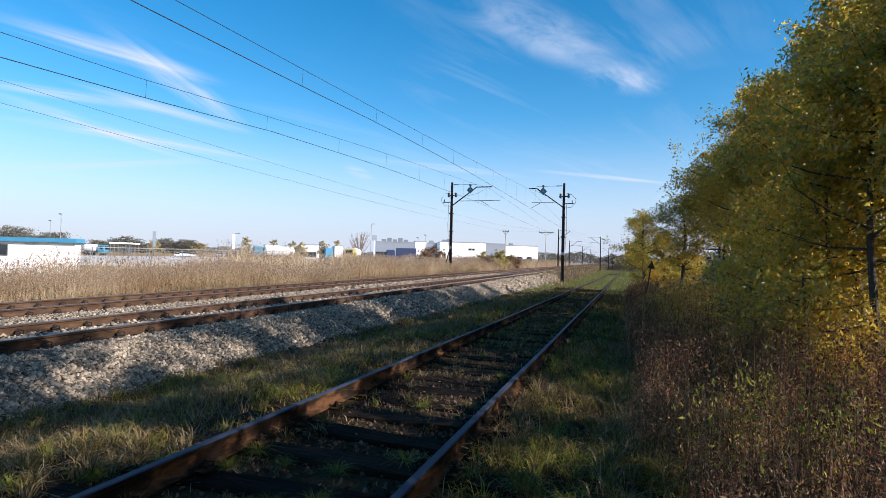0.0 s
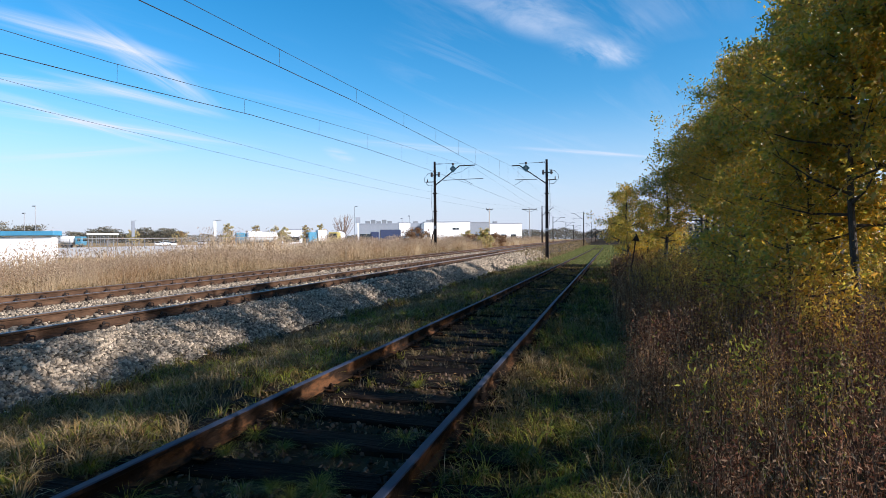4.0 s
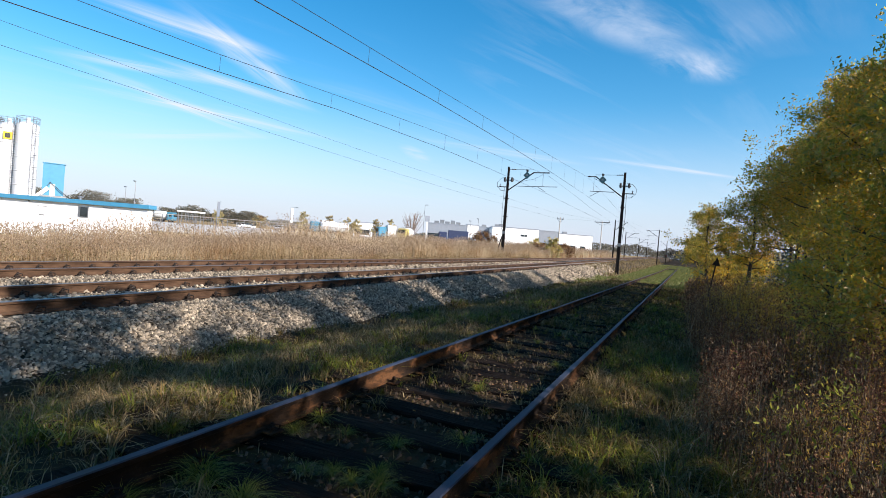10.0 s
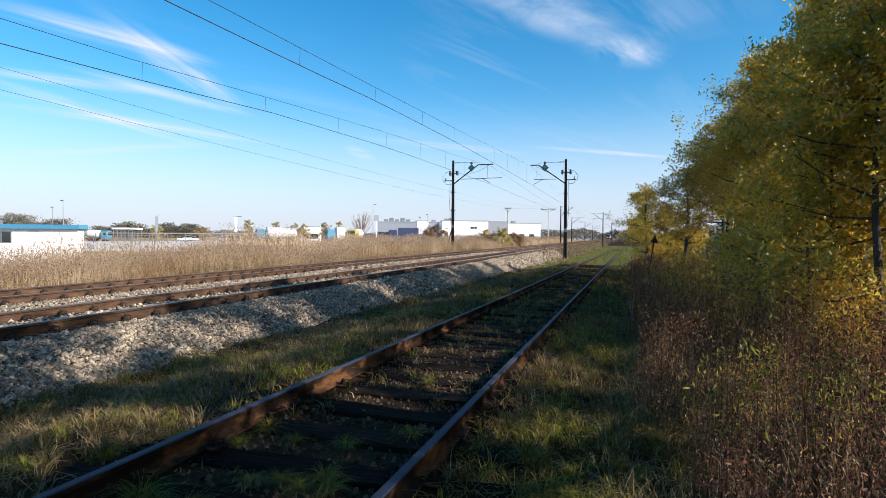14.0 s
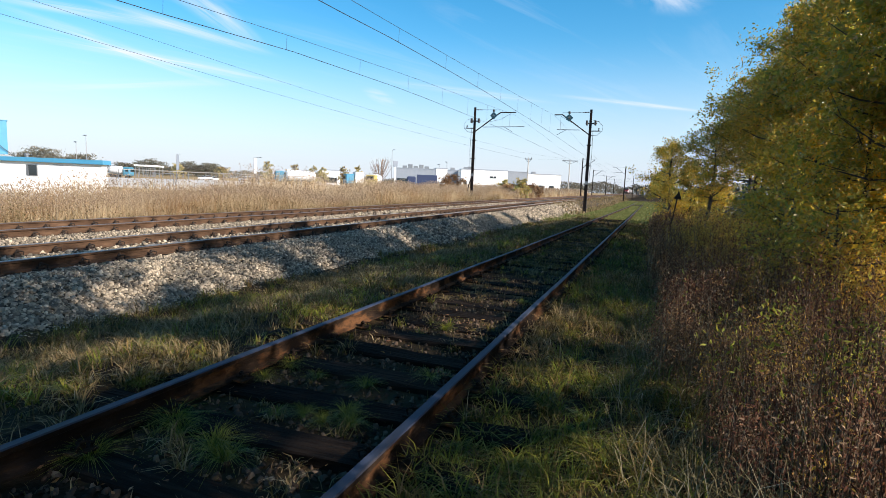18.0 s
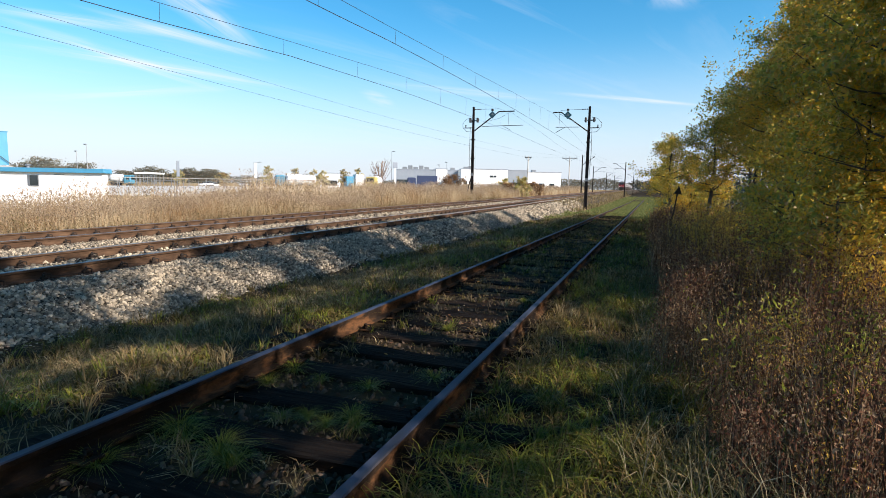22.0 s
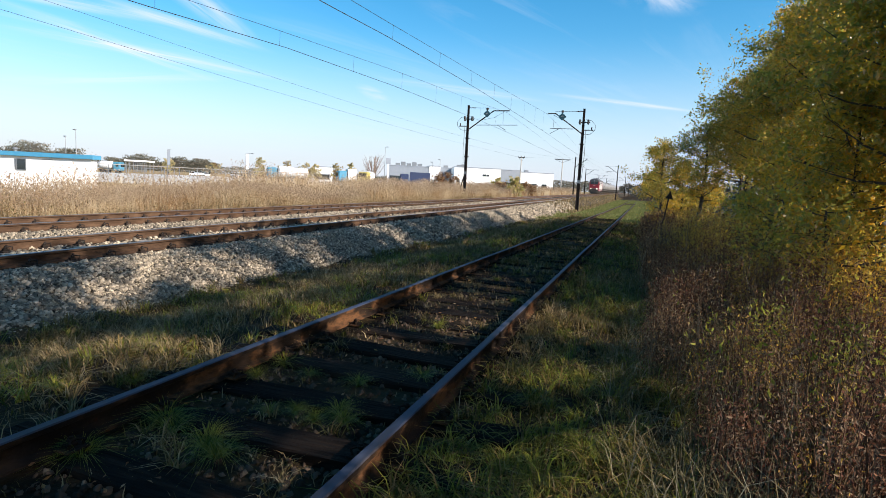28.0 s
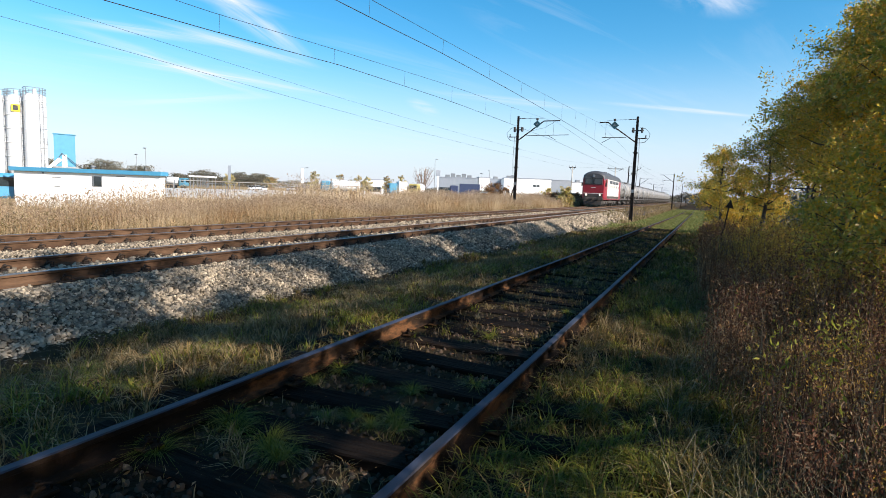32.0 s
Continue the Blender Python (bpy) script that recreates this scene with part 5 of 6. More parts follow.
def build_reeds():
    parts_, plumes, brown = [], [], []
    for n, u0, u1, y0, y1, h0, h1, w in ((30000, -17.0, -14.4, 2, 30, 0.75, 1.3, 0.0075), (19000, -18.0, -14.4, 30, 70, 1.1, 1.8, 0.013), (10000, -18.5, -14.5, 70, 170, 1.1, 1.9, 0.035),
                                         (15000, -30, -17.0, 0, 70, 0.85, 1.45, 0.014), (9000, -47, -30, -10, 75, 1.4, 2.1, 0.024), (7000, -62, -38, 46, 84, 2.1, 3.0, 0.035), (8000, -60, -19, 75, 140, 1.6, 2.4, 0.05)):
        y = RNG.uniform(y0, y1, n)
        x = RNG.uniform(u0, u1, n) + MAIN_DX * y
        k = ~((x < -44.5) & (x > -64) & (y > 25 + 0) & (y > 62 + 0.47 * (x + 0) - 4.8))
        x, y = x[k], y[k]
        h = RNG.uniform(h0, h1, len(x)) * (0.72 + 0.5 * patchy(x, y, 0.35, 1.0))
        # taller growth in the middle of the field, shorter before the hut
        bearing = y / np.maximum(-x, 1)
        h = h * np.where(x < -19, 1 + 0.36 * smooth(0.64, 0.74, bearing) * (1 - smooth(1.3, 1.7, bearing)), 1) * np.where(bearing < 0.62, 0.9, 1)
        z = ground_z(x, y)
        base = np.stack([x, y, z], 1)
        k = patchy(x, y, 0.9, 2.6) + RNG.uniform(-0.35, 0.35, len(x)) > 0.66
        wd, ln = w * RNG.uniform(0.7, 1.6, len(x)), RNG.uniform(0.02, 0.4, len(x))
        parts_.append(blades(base[~k], h[~k], wd[~k], ln[~k]))
        brown.append(blades(base[k], h[k] * 0.95, wd[k], ln[k]))
        if y1 < 71 and u0 > -20:
            parts_.append(blades(base + np.array([0.03, 0.02, 0]), h * 0.75, w * RNG.uniform(0.8, 1.6, len(x)), RNG.uniform(0.2, 0.8, len(x))))
        tip = base + np.stack([RNG.normal(0, 0.12, len(x)), RNG.normal(0, 0.12, len(x)), h * 0.93], 1)
        if u1 > -15:
            k = np.repeat(np.arange(len(x)), 2)
            plumes.append(leaf_cloud(tip[k] + RNG.normal(size=(len(k), 3)) * np.array([0.03, 0.03, 0.075]), 0.035 + w * 3.2 + 0 * k, -0.8, 0.16))
        else:
            plumes.append(leaf_cloud(tip, 0.1 + w * 3.5 + 0 * h, -1.5, 0.14))
    join_stuff("reeds", parts_, M_REED, "wide belt of tall straw-coloured dry reeds beyond the tracks", "reeds")
    join_stuff("brown_reeds", brown, M_REED_BROWN, "browner stalks in patches of the reed belt", "reeds")
    join_stuff("reed_plumes", plumes, M_PLUME, "pale feathery seed heads of the dry reeds", "reeds")
    # rusty weeds along the front of the reed belt
    y = RNG.uniform(3, 60, 2600)
    x = RNG.uniform(-14.6, -13.9, 2600) + MAIN_DX * y
    s, l = weed_arrays(x, y, RNG.uniform(0.3, 0.9, len(x)) * (0.4 + patchy(x, y, 0.5, 2)), 0.07, 7, 0.14)
    join_stuff("verge_weeds", [s, l], M_DRYGRASS, "low rusty weeds at the foot of the reeds", "dry weeds")


build_grass()
build_tufts()
build_weeds()
build_reeds()
for i_, (x_, y_, h_, r_, k_) in enumerate(((-30.3, 85, 3.6, 2.6, M_LEAF_B), (-24.6, 98.6, 3.4, 1.3, M_LEAF_PALE), (-15.9, 75.5, 3.2, 1.3, M_LEAF_PALE), (-16.2, 84, 2.3, 2.0, M_LEAF_B), (-18.6, 78, 2.2, 1.6, M_LEAF_B))):
    build_tree("shrub", x_, y_, h_, r_, 3200, 0.22, 60 + i_, 0.2, (M_LEAF_G if k_ is M_LEAF_PALE else k_, k_), "rounded autumn shrub standing among the dry reeds", split=0.4, group="shrubs by the line")


# ---- the works yard beyond the reeds ----
def place(a, b, z):
    """The pose of a front that runs from a to b (seen left to right); +y points away behind it."""
    a, b = Vector((*a, z)), Vector((*b, z))
    u = b - a
    return Matrix.Translation(a) @ Matrix.Rotation(math.atan2(u.y, u.x), 4, "Z"), u.length


def ribbed_bm(L, z0, z1, y, pitch=0.5, depth=0.04):
    """A smooth sheet wall."""
    bm = bmesh.new()
    box(bm, 0, L, y, y + 0.12, z0, z1)
    return bm


def build_hut():
    m, L = place((-59.2, 29.33), (-46.3, 35.35), -1.6)
    hut = empty("yard_building", m, "long low white sheet-metal building with a light blue roof edge", "building")
    D, H = 0.9, 3.55
    part("front_wall", ribbed_bm(L, 0, H, 0.0, 1.2, 0.012), M_WHITE, hut)
    part("back_wall", bx(0, L, D - 0.12, D, 0, H), M_WHITE, hut)
    part("side_wall", bx(0, 0.12, 0.13, D - 0.13, 0, H), M_WHITE, hut)
    part("side_wall", bx(L - 0.12, L, 0.13, D - 0.13, 0, H), M_WHITE, hut)
    part("roof", bx(-0.2, L + 0.2, -0.2, D + 0.2, H, H + 0.1), M_BLUE, hut)
    part("roof_edge", bx(-0.28, L + 0.28, -0.3, -0.205, H - 0.02, H + 0.38, 0.02), M_BLUE, hut, "light blue sheet roof edge")
    part("roof_edge", bx(L + 0.205, L + 0.28, -0.2, D + 0.2, H - 0.02, H + 0.38, 0.02), M_BLUE, hut, "light blue sheet roof edge")
    w = part("window", bx(0.55 * L, 0.55 * L + 0.72, -0.05, 0.06, 2.33, 3.25, 0.01), M_WINDOW, hut, "dark window")
    part("window_frame", ring_bm(0.55 * L - 0.06, 0.55 * L + 0.78, 2.27, 3.31, 0.06, -0.07, 0.0), M_GALV, w)
    part("shutter", bx(0.55 * L - 0.2, 0.55 * L - 0.07, -0.045, 0.0, 2.3, 3.3), M_GALV, hut)
    for x in (0.26, 0.70):
        part("vent_slot", bx(x * L, x * L + 0.9, -0.03, 0.0, 3.0 if x < 0.5 else 3.32, 3.05 if x < 0.5 else 3.37), M_GALV, hut)
    part("vent_slot", bx(0.275 * L, 0.275 * L + 0.55, -0.03, 0.0, 2.15, 2.22), M_DARK, hut)
    part("wall_lamp", bx(0.2 * L, 0.2 * L + 0.14, -0.12, -0.012, 3.35, 3.45, 0.02), M_DARK, hut)
    bm = bmesh.new()
    lathe(bm, [(0.12, 0), (0.12, 0.45), (0.22, 0.5), (0.22, 0.58), (0.1, 0.66)], 10, centre=(0.52 * L, 0.5, H + 0.1))
    part("roof_vent", bm, M_GALV, hut)
    # round arch of a half-buried pipe by the wall
    arch = empty("culvert_pipe", m @ pose(0.47 * L, -1.4, 0.0), "dark round concrete pipe lying against the white wall", "pipe")
    bm = bmesh.new()
    tube(bm, [(0, -0.6, 0.35), (0, 0.6, 0.35)], 0.62, 14)
    part("barrel", bm, M_CONC, arch)


def ring_bm(x0, x1, z0, z1, w, y0, y1):
    bm = bmesh.new()
    box(bm, x0, x1, y0, y1, z1 - w, z1)
    box(bm, x0, x1, y0, y1, z0, z0 + w)
    box(bm, x0, x0 + w, y0, y1, z0 + w, z1 - w)
    box(bm, x1 - w, x1, y0, y1, z0 + w, z1 - w)
    return bm


def build_silo(x, y, r, h, sign=False):
    silo = empty("cement_silo", pose(x, y, -1.0), "tall white cylindrical cement silo with " + ("a yellow sign" if sign else "a railed top"), "silo", "cement silos")
    bm = bmesh.new()
    prof = [(0.35, 0.9), (r, 3.4)]
    z = 3.4
    while z < h - 1.8:
        prof += [(r, z + 1.75), (r + 0.045, z + 1.78), (r + 0.045, z + 1.86), (r, z + 1.89)]
        z += 1.9
    prof += [(r, h), (r * 0.55, h + 0.35), (0.3, h + 0.45)]
    lathe(bm, prof, 28)
    part("shell", bm, M_SILO, silo, smooth=False)
    for k in range(4):
        a = radians(45 + 90 * k)
        bm = bmesh.new()
        tube(bm, [(math.cos(a) * r * 0.95, math.sin(a) * r * 0.95, -0.2), (math.cos(a) * r * 0.95, math.sin(a) * r * 0.95, 3.6)], 0.12, 6)
        part("leg", bm, M_GALV, silo)
    bm = bmesh.new()
    for hh in (0.55, 1.05):
        ring = [(math.cos(2 * math.pi * k / 20) * r, math.sin(2 * math.pi * k / 20) * r, h + hh) for k in range(21)]
        tube(bm, ring, 0.03, 5)
    for k in range(10):
        a = 2 * math.pi * k / 10
        tube(bm, [(math.cos(a) * r, math.sin(a) * r, h - 0.05), (math.cos(a) * r, math.sin(a) * r, h + 1.05)], 0.025, 5)
    part("top_railing", bm, M_GALV, silo)
    part("filter_box", bx(-0.2, 0.2, -0.2, 0.2, h + 0.3, h + 1.0, 0.06), M_SILO, silo)
    # ladder on the side that looks along the line
    bm = bmesh.new()
    for s in (-0.22, 0.22):
        tube(bm, [(r + 0.25, s, 0.5), (r + 0.25, s, h + 1.1)], 0.03, 5)
    z = 0.8
    while z < h + 1:
        tube(bm, [(r + 0.25, -0.22, z), (r + 0.25, 0.22, z)], 0.018, 4)
        if int(z * 2) % 3 == 0:
            tube(bm, [(r + 0.25, -0.25, z), (r + 0.8, -0.3, z), (r + 0.95, 0, z), (r + 0.8, 0.3, z), (r + 0.25, 0.25, z)], 0.02, 4)
        z += 0.33
    part("ladder", bm, M_GALV, silo)
    if sign:
        d = Vector((0.87, -0.5, 0)).normalized()
        rot_ = Matrix.Translation((d.x * (r + 0.06), d.y * (r + 0.06), h - 1.5)) @ Matrix.Rotation(math.atan2(d.y, d.x) + math.pi / 2, 4, "Z")
        bm = bmesh.new()
        box(bm, -0.5, 0.5, -0.04, 0.04, -0.5, 0.5, 0, rot_)
        sg = part("sign", bm, M_YELLOW, silo, "square yellow sign with a dark emblem")
        bm = bmesh.new()
        box(bm, -0.3, 0.28, -0.07, -0.045, -0.3, 0.32, 0.05, rot_)
        part("emblem", bm, M_DARK, sg)
    return silo


def build_mixer():
    m, L = place((-80.5, 44.7), (-79.3, 46.85), -1.0)
    mx = empty("batching_plant", m, "light blue sheet-clad concrete batching tower on white legs", "batching plant")
    part("cladding", ribbed_bm(L, 4.1, 8.5, 0, 0.6, 0.02), M_BLUE, mx)
    part("cladding", bx(0, L, 0.13, 1.4, 4.1, 8.5), M_BLUE, mx)
    part("roof", bx(-0.1, L + 0.1, -0.1, 1.5, 8.5, 8.6), M_BLUE, mx)
    part("hatch", bx(L * 0.36, L * 0.6, -0.08, -0.025, 3.7, 5.7, 0.02), M_WHITE, mx, "tall white panel")
    for x in (0.15, L * 0.5, L - 0.3):
        part("leg", bx(x, x + 0.25, 0.1, 0.35, 0, 4.1), M_WHITE, mx)
    part("deck", bx(-0.2, L + 0.3, -0.6, 1.5, 3.85, 4.05), M_GALV, mx)
    bm = bmesh.new()
    tube(bm, [(-3.4, 0.5, 0.8), (0.7, -0.2, 5.1)], 0.28, 8)
    part("screw_conveyor", bm, M_WHITE, mx, "slanting white tube")
    bm = bmesh.new()
    tube(bm, [(L * 0.36, -0.25, 5.9), (L + 1.2, -0.3, 3.4)], 0.05, 5)
    tube(bm, [(L * 0.36, -0.25, 5.9), (-0.6, -0.25, 3.2)], 0.05, 5)
    part("stair_rail", bm, M_DARK, mx)
    part("hopper", bx(L + 0.1, L + 1.2, 0, 1.4, 2.6, 3.7, 0.1), M_WHITE, mx)


build_hut()
build_silo(-83.55, 44.1, 1.32, 13.6)
build_silo(-85.8, 42.95, 1.2, 13.3, True)
build_silo(-87.8, 41.9, 1.2, 13.2)
build_mixer()


def wheel_part(parent, x, y, r, w, name="wheel"):
    bm = bmesh.new()
    lathe(bm, [(r * 0.5, -w / 2), (r * 0.95, -w / 2), (r, -w / 3), (r, w / 3), (r * 0.95, w / 2), (r * 0.5, w / 2)], 14, "y", (x, y, r))
    return part(name, bm, M_DARK, parent)


def yard_z(x, y):
    """The paved yard stands on a low bank above the reeds."""
    x, y = np.asarray(x, float), np.asarray(y, float)
    return ground_z(x, y) + 0.03 + 0.3 * smooth(-37, -42, x) * smooth(58, 63, y) * smooth(-135, -128, x)


yard = grid_mesh("yard", np.linspace(-135, -37, 50), np.linspace(58, 170, 40), yard_z, M_ASPHALT)
tagged(yard, "pale concrete yard on a low bank with parked lorries", "yard", kind="structure")


def build_truck(a, b, kind, cab, body, label):
    """A lorry seen from its side, its cab at b; kind: tank, box, flat."""
    z = float(yard_z((a[0] + b[0]) / 2, (a[1] + b[1]) / 2)) if a[1] > 58 else float(ground_z(*a))
    m, L = place(a, b, z)
    t = empty("truck", m, label, "truck", "trucks in the yard")
    part("chassis", bx(0, L - 0.3, 0.5, 2.0, 0.75, 1.0), M_DARK, t)
    bm = bmesh.new()
    box(bm, L - 2.1, L, 0, 2.4, 0.7, 3.2, 0.22)
    c = part("cab", bm, cab, t)
    part("windscreen", bx(L - 0.02, L + 0.02, 0.25, 2.15, 1.9, 2.8, 0), M_WINDOW, c)
    part("side_window", bx(L - 1.3, L - 0.5, -0.02, 0.02, 1.9, 2.75, 0), M_WINDOW, c)
    if kind == "tank":
        bm = bmesh.new()
        lathe(bm, [(0.3, 0.1), (1.05, 0.35), (1.15, 0.8), (1.15, L - 3.2), (1.05, L - 2.7), (0.3, L - 2.45)], 18, "x", (0, 1.2, 2.25))
        part("tank", bm, body, t, smooth=True)
    elif kind == "box":
        part("box_body", ribbed_bm(L - 2.4, 1.05, 3.7, 0.05, 0.6, 0.02), body, t)
        part("box_body", bx(0, L - 2.4, 0.18, 2.4, 1.05, 3.7, 0.03), body, t)
    else:
        part("deck", bx(0, L - 2.3, 0, 2.4, 1.0, 1.35), body, t)
    for x in (L - 1.2, 1.0, 2.2):
        wheel_part(t, x, 0.3, 0.5, 0.35)
        wheel_part(t, x, 2.1, 0.5, 0.35)
    return t


def build_car(x, y, turn, colour, label):
    z = float(yard_z(x, y))
    c = empty("parked_car", pose(x, y, z, 0, 0, turn), label, "car", "parked cars")
    bm = bmesh.new()
    v = [bm.verts.new((px, s * 0.85, pz)) for s in (-1, 1) for px, pz in ((-2.1, 0.35), (2.1, 0.35), (2.15, 0.75), (1.1, 0.9), (-1.9, 0.95), (-2.15, 0.75))]
    bm.faces.new(v[:6]); bm.faces.new(v[6:])
    for k in range(6):
        bm.faces.new((v[k], v[(k + 1) % 6], v[6 + (k + 1) % 6], v[6 + k]))
    bmesh.ops.recalc_face_normals(bm, faces=bm.faces[:])
    part("body", bm, colour, c)
    bm = bmesh.new()
    v = [bm.verts.new((px, s * w, pz)) for s in (-1, 1) for px, pz, w in ((1.05, 0.9, 0.8), (0.4, 1.42, 0.66), (-1.2, 1.45, 0.66), (-1.85, 0.95, 0.8))]
    bm.faces.new(v[:4]); bm.faces.new(v[4:])
    for k in range(4):
        bm.faces.new((v[k], v[(k + 1) % 4], v[4 + (k + 1) % 4], v[4 + k]))
    bmesh.ops.recalc_face_normals(bm, faces=bm.faces[:])
    part("cabin", bm, M_WINDOW, c, "dark glazed cabin")
    part("roof", bx(-1.15, 0.38, -0.64, 0.64, 1.455, 1.49, 0.01), colour, c)
    for wx in (-1.3, 1.3):
        for wy in (-0.78, 0.78):
            wheel_part(c, wx, wy, 0.32, 0.2)
    return c


def gz(p):
    return float(ground_z(p[0], p[1]))


M_CABYELLOW = mat("cab_yellow_paint", (0.42, 0.34, 0.08), rough=0.5)
M_SILVER = mat("silver_paint", (0.5, 0.52, 0.54), rough=0.35, metal=0.3)
build_truck((-76.4, 113.3), (-83.4, 106.6), "tank", M_TRUCKBLUE, M_SILO, "white tank lorry with a blue cab")
build_truck((-84.6, 114.7), (-81.4, 107.7), "box", M_TRUCKBLUE, M_WHITE, "white box lorry with a blue cab facing the line")
build_truck((-75.6, 111.0), (-80.6, 117.4), "tank", M_TRUCKBLUE, M_SILO, "white tank lorry seen from its rounded end")
build_truck((-66.2, 118.0), (-69.3, 114.7), "box", M_TRUCKBLUE, M_WHITE, "short white box lorry with a bright blue cab")
build_truck((-64.4, 121.6), (-63.9, 116.0), "tank", M_CABYELLOW, M_SILO, "white tank lorry with a dull yellow cab")
build_truck((-48.7, 124.7), (-55.3, 121.5), "box", M_NAVY, M_NAVY, "long lorry with a navy tarpaulin trailer and dark blue cab")
build_truck((-145.4, 111.0), (-139.6, 113.5), "tank", M_TRUCKBLUE, M_SILO, "white mixer lorry with a bright blue cab")
build_truck((-66.0, 30.5), (-61.5, 28.2), "flat", M_BLUE, M_BLUE, "blue lorry standing beside the white building")
for i_, (px_, py_) in enumerate(((-70.1, 72.3), (-66, 76), (-64, 77), (-72, 83), (-70.5, 84), (-76, 90), (-62, 88), (-60, 91), (-52, 97), (-50, 99), (-73, 86), (-80, 84), (-78, 79))):
    col_ = (M_WHITE, M_SILVER, M_DARK, M_SILVER, M_NAVY, M_WHITE)[i_ % 6]
    px_, py_ = 1.1 + (px_ - 1.1) * 1.75, py_ * 1.75
    build_car(px_, py_, 118 + 11 * (i_ % 4), col_, ("white", "silver", "black", "silver", "navy blue", "white")[i_ % 6] + " car parked in the yard")


def build_hall(a, b, z, H, D, wall, label, openings=(), band=None, units=0, top=None):
    m, L = place(a, b, z)
    h = empty("industrial_hall", m, label, "building", "industrial halls")
    part("front_wall", ribbed_bm(L, 0, H, 0, 1.5, 0.03), wall, h)
    part("shell", bx(0, L, 0.13, D, 0, H), wall, h)
    part("parapet", bx(-0.1, L + 0.1, -0.1, D + 0.1, H, H + (1.7 if top else 0.25)), top or M_GREYWALL, h)
    for x0, x1, z0, z1 in openings:
        w = part("window", bx(x0 * L, x1 * L, -0.08, -0.035, z0, z1), M_WINDOW, h, "dark glazed opening")
        part("frame", ring_bm(x0 * L - 0.1, x1 * L + 0.1, z0 - 0.1, z1 + 0.1, 0.1, -0.1, -0.035), M_GALV, w)
    if band:
        part("band", bx(0, L, -0.06, -0.035, band[0], band[1]), M_NAVY, h, "dark blue band")
    for k in range(units):
        part("roof_unit", bx(L * (0.15 + 0.7 * k / max(1, units)), L * (0.15 + 0.7 * k / max(1, units)) + 1.6, 2, 4, H + 0.25, H + 1.1 + 0.5 * (k % 2), 0.05), M_GALV, h)
    return h


build_hall((-83.4, 172.8), (-70.5, 178.3), 0.2, 6.9, 22, M_GREYWALL, "grey flat-roofed hall with a strip of windows", ((0.02, 0.3, 1.2, 3.4),), None, 5)
build_hall((-70.3, 178.2), (-66.8, 180.0), 0.2, 7.3, 12, M_WHITE, "white end block of the grey hall", ())
build_hall((-71, 189), (-58, 195), 0.2, 7.2, 14, M_GREYWALL, "grey cladded hall behind the lorry park", ((0.5, 0.9, 2.5, 4.2),), None, 2)
build_hall((-58.8, 172.2), (-44.3, 178.2), 0.2, 7.1, 26, M_WHITE, "big white flat-roofed hall with few small windows", ((0.62, 0.68, 4.6, 5.1), (0.70, 0.75, 4.6, 5.1), (0.05, 0.12, 0.2, 3.2)), None, 1)
build_hall((-53.2, 212.9), (-46.0, 215.9), 0.3, 8.0, 20, M_GREYWALL, "grey hall between the white ones", ((0.3, 0.9, 0.5, 3.0),))
build_hall((-45.8, 216.0), (-33.2, 221.2), 0.3, 7.4, 24, M_WHITE, "white hall with dark loading openings", ((0.05, 0.2, 0.4, 3.2), (0.35, 0.5, 0.4, 3.0), (0.66, 0.8, 0.4, 3.0)), None, 1)
build_hall((-103, 155), (-97.5, 157.5), 0.2, 4.9, 4, M_WHITE, "small white roofed shelter in the yard", ((0.08, 0.92, 0.9, 2.5),))
shelter_m, shelter_l = place((-209, 171.4), (-201, 175.0), 0.0)
shelter = empty("roofed_shelter", shelter_m, "long open shelter with a white flat roof across the yard", "shelter")
part("roof", bx(0, shelter_l, 0, 9, 4.6, 5.3, 0.05), M_WHITE, shelter)
for k_ in range(6):
    for y_ in (0.3, 8.5):
        part("post", bx(0.3 + k_ * (shelter_l - 0.9) / 5, 0.6 + k_ * (shelter_l - 0.9) / 5, y_, y_ + 0.3, -0.3, 4.59), M_GALV, shelter)


def build_lamp(x, y, h, arm=1.2, label="tall slim grey yard lamp post"):
    l = empty("lamp_post", pose(x, y, gz((x, y))), label, "lamp post", "yard lamp posts")
    bm = bmesh.new()
    tube(bm, [(0, 0, -0.3), (0, 0, h)], [0.11, 0.06], 8)
    part("pole", bm, M_GALV, l)
    bm = bmesh.new()
    tube(bm, [(0, 0, h - 0.05), (arm * 0.9, 0.1, h + 0.1)], 0.04, 6)
    part("arm", bm, M_GALV, l)
    part("lamp_head", bx(arm * 0.7, arm * 0.7 + 0.75, -0.05, 0.3, h + 0.05, h + 0.22, 0.04), M_GALV, l)


build_lamp(-71.6, 145.6, 11.4, 0.3)
build_lamp(-101.4, 121.7, 7.2, 1.2)
build_lamp(-115.3, 83.4, 9.4, -1.2)
build_lamp(-128, 90, 8.4, -1.0)
build_lamp(-62.5, 168, 9.2, -0.9)
build_lamp(-66, 170, 8.4, -0.9)

py_ = empty("sign_pylon", pose(-75, 154.8, 0.3, 0, 0, 30), "tall white advertising pylon with blank panels", "sign")
part("panel", bx(-0.2, 0.2, -0.2, 0.2, 0, 6.5, 0.05), M_WHITE, py_)
part("head", bx(-0.75, 0.75, -0.25, 0.25, 6.6, 8.4, 0.05), M_GREYWALL, py_)

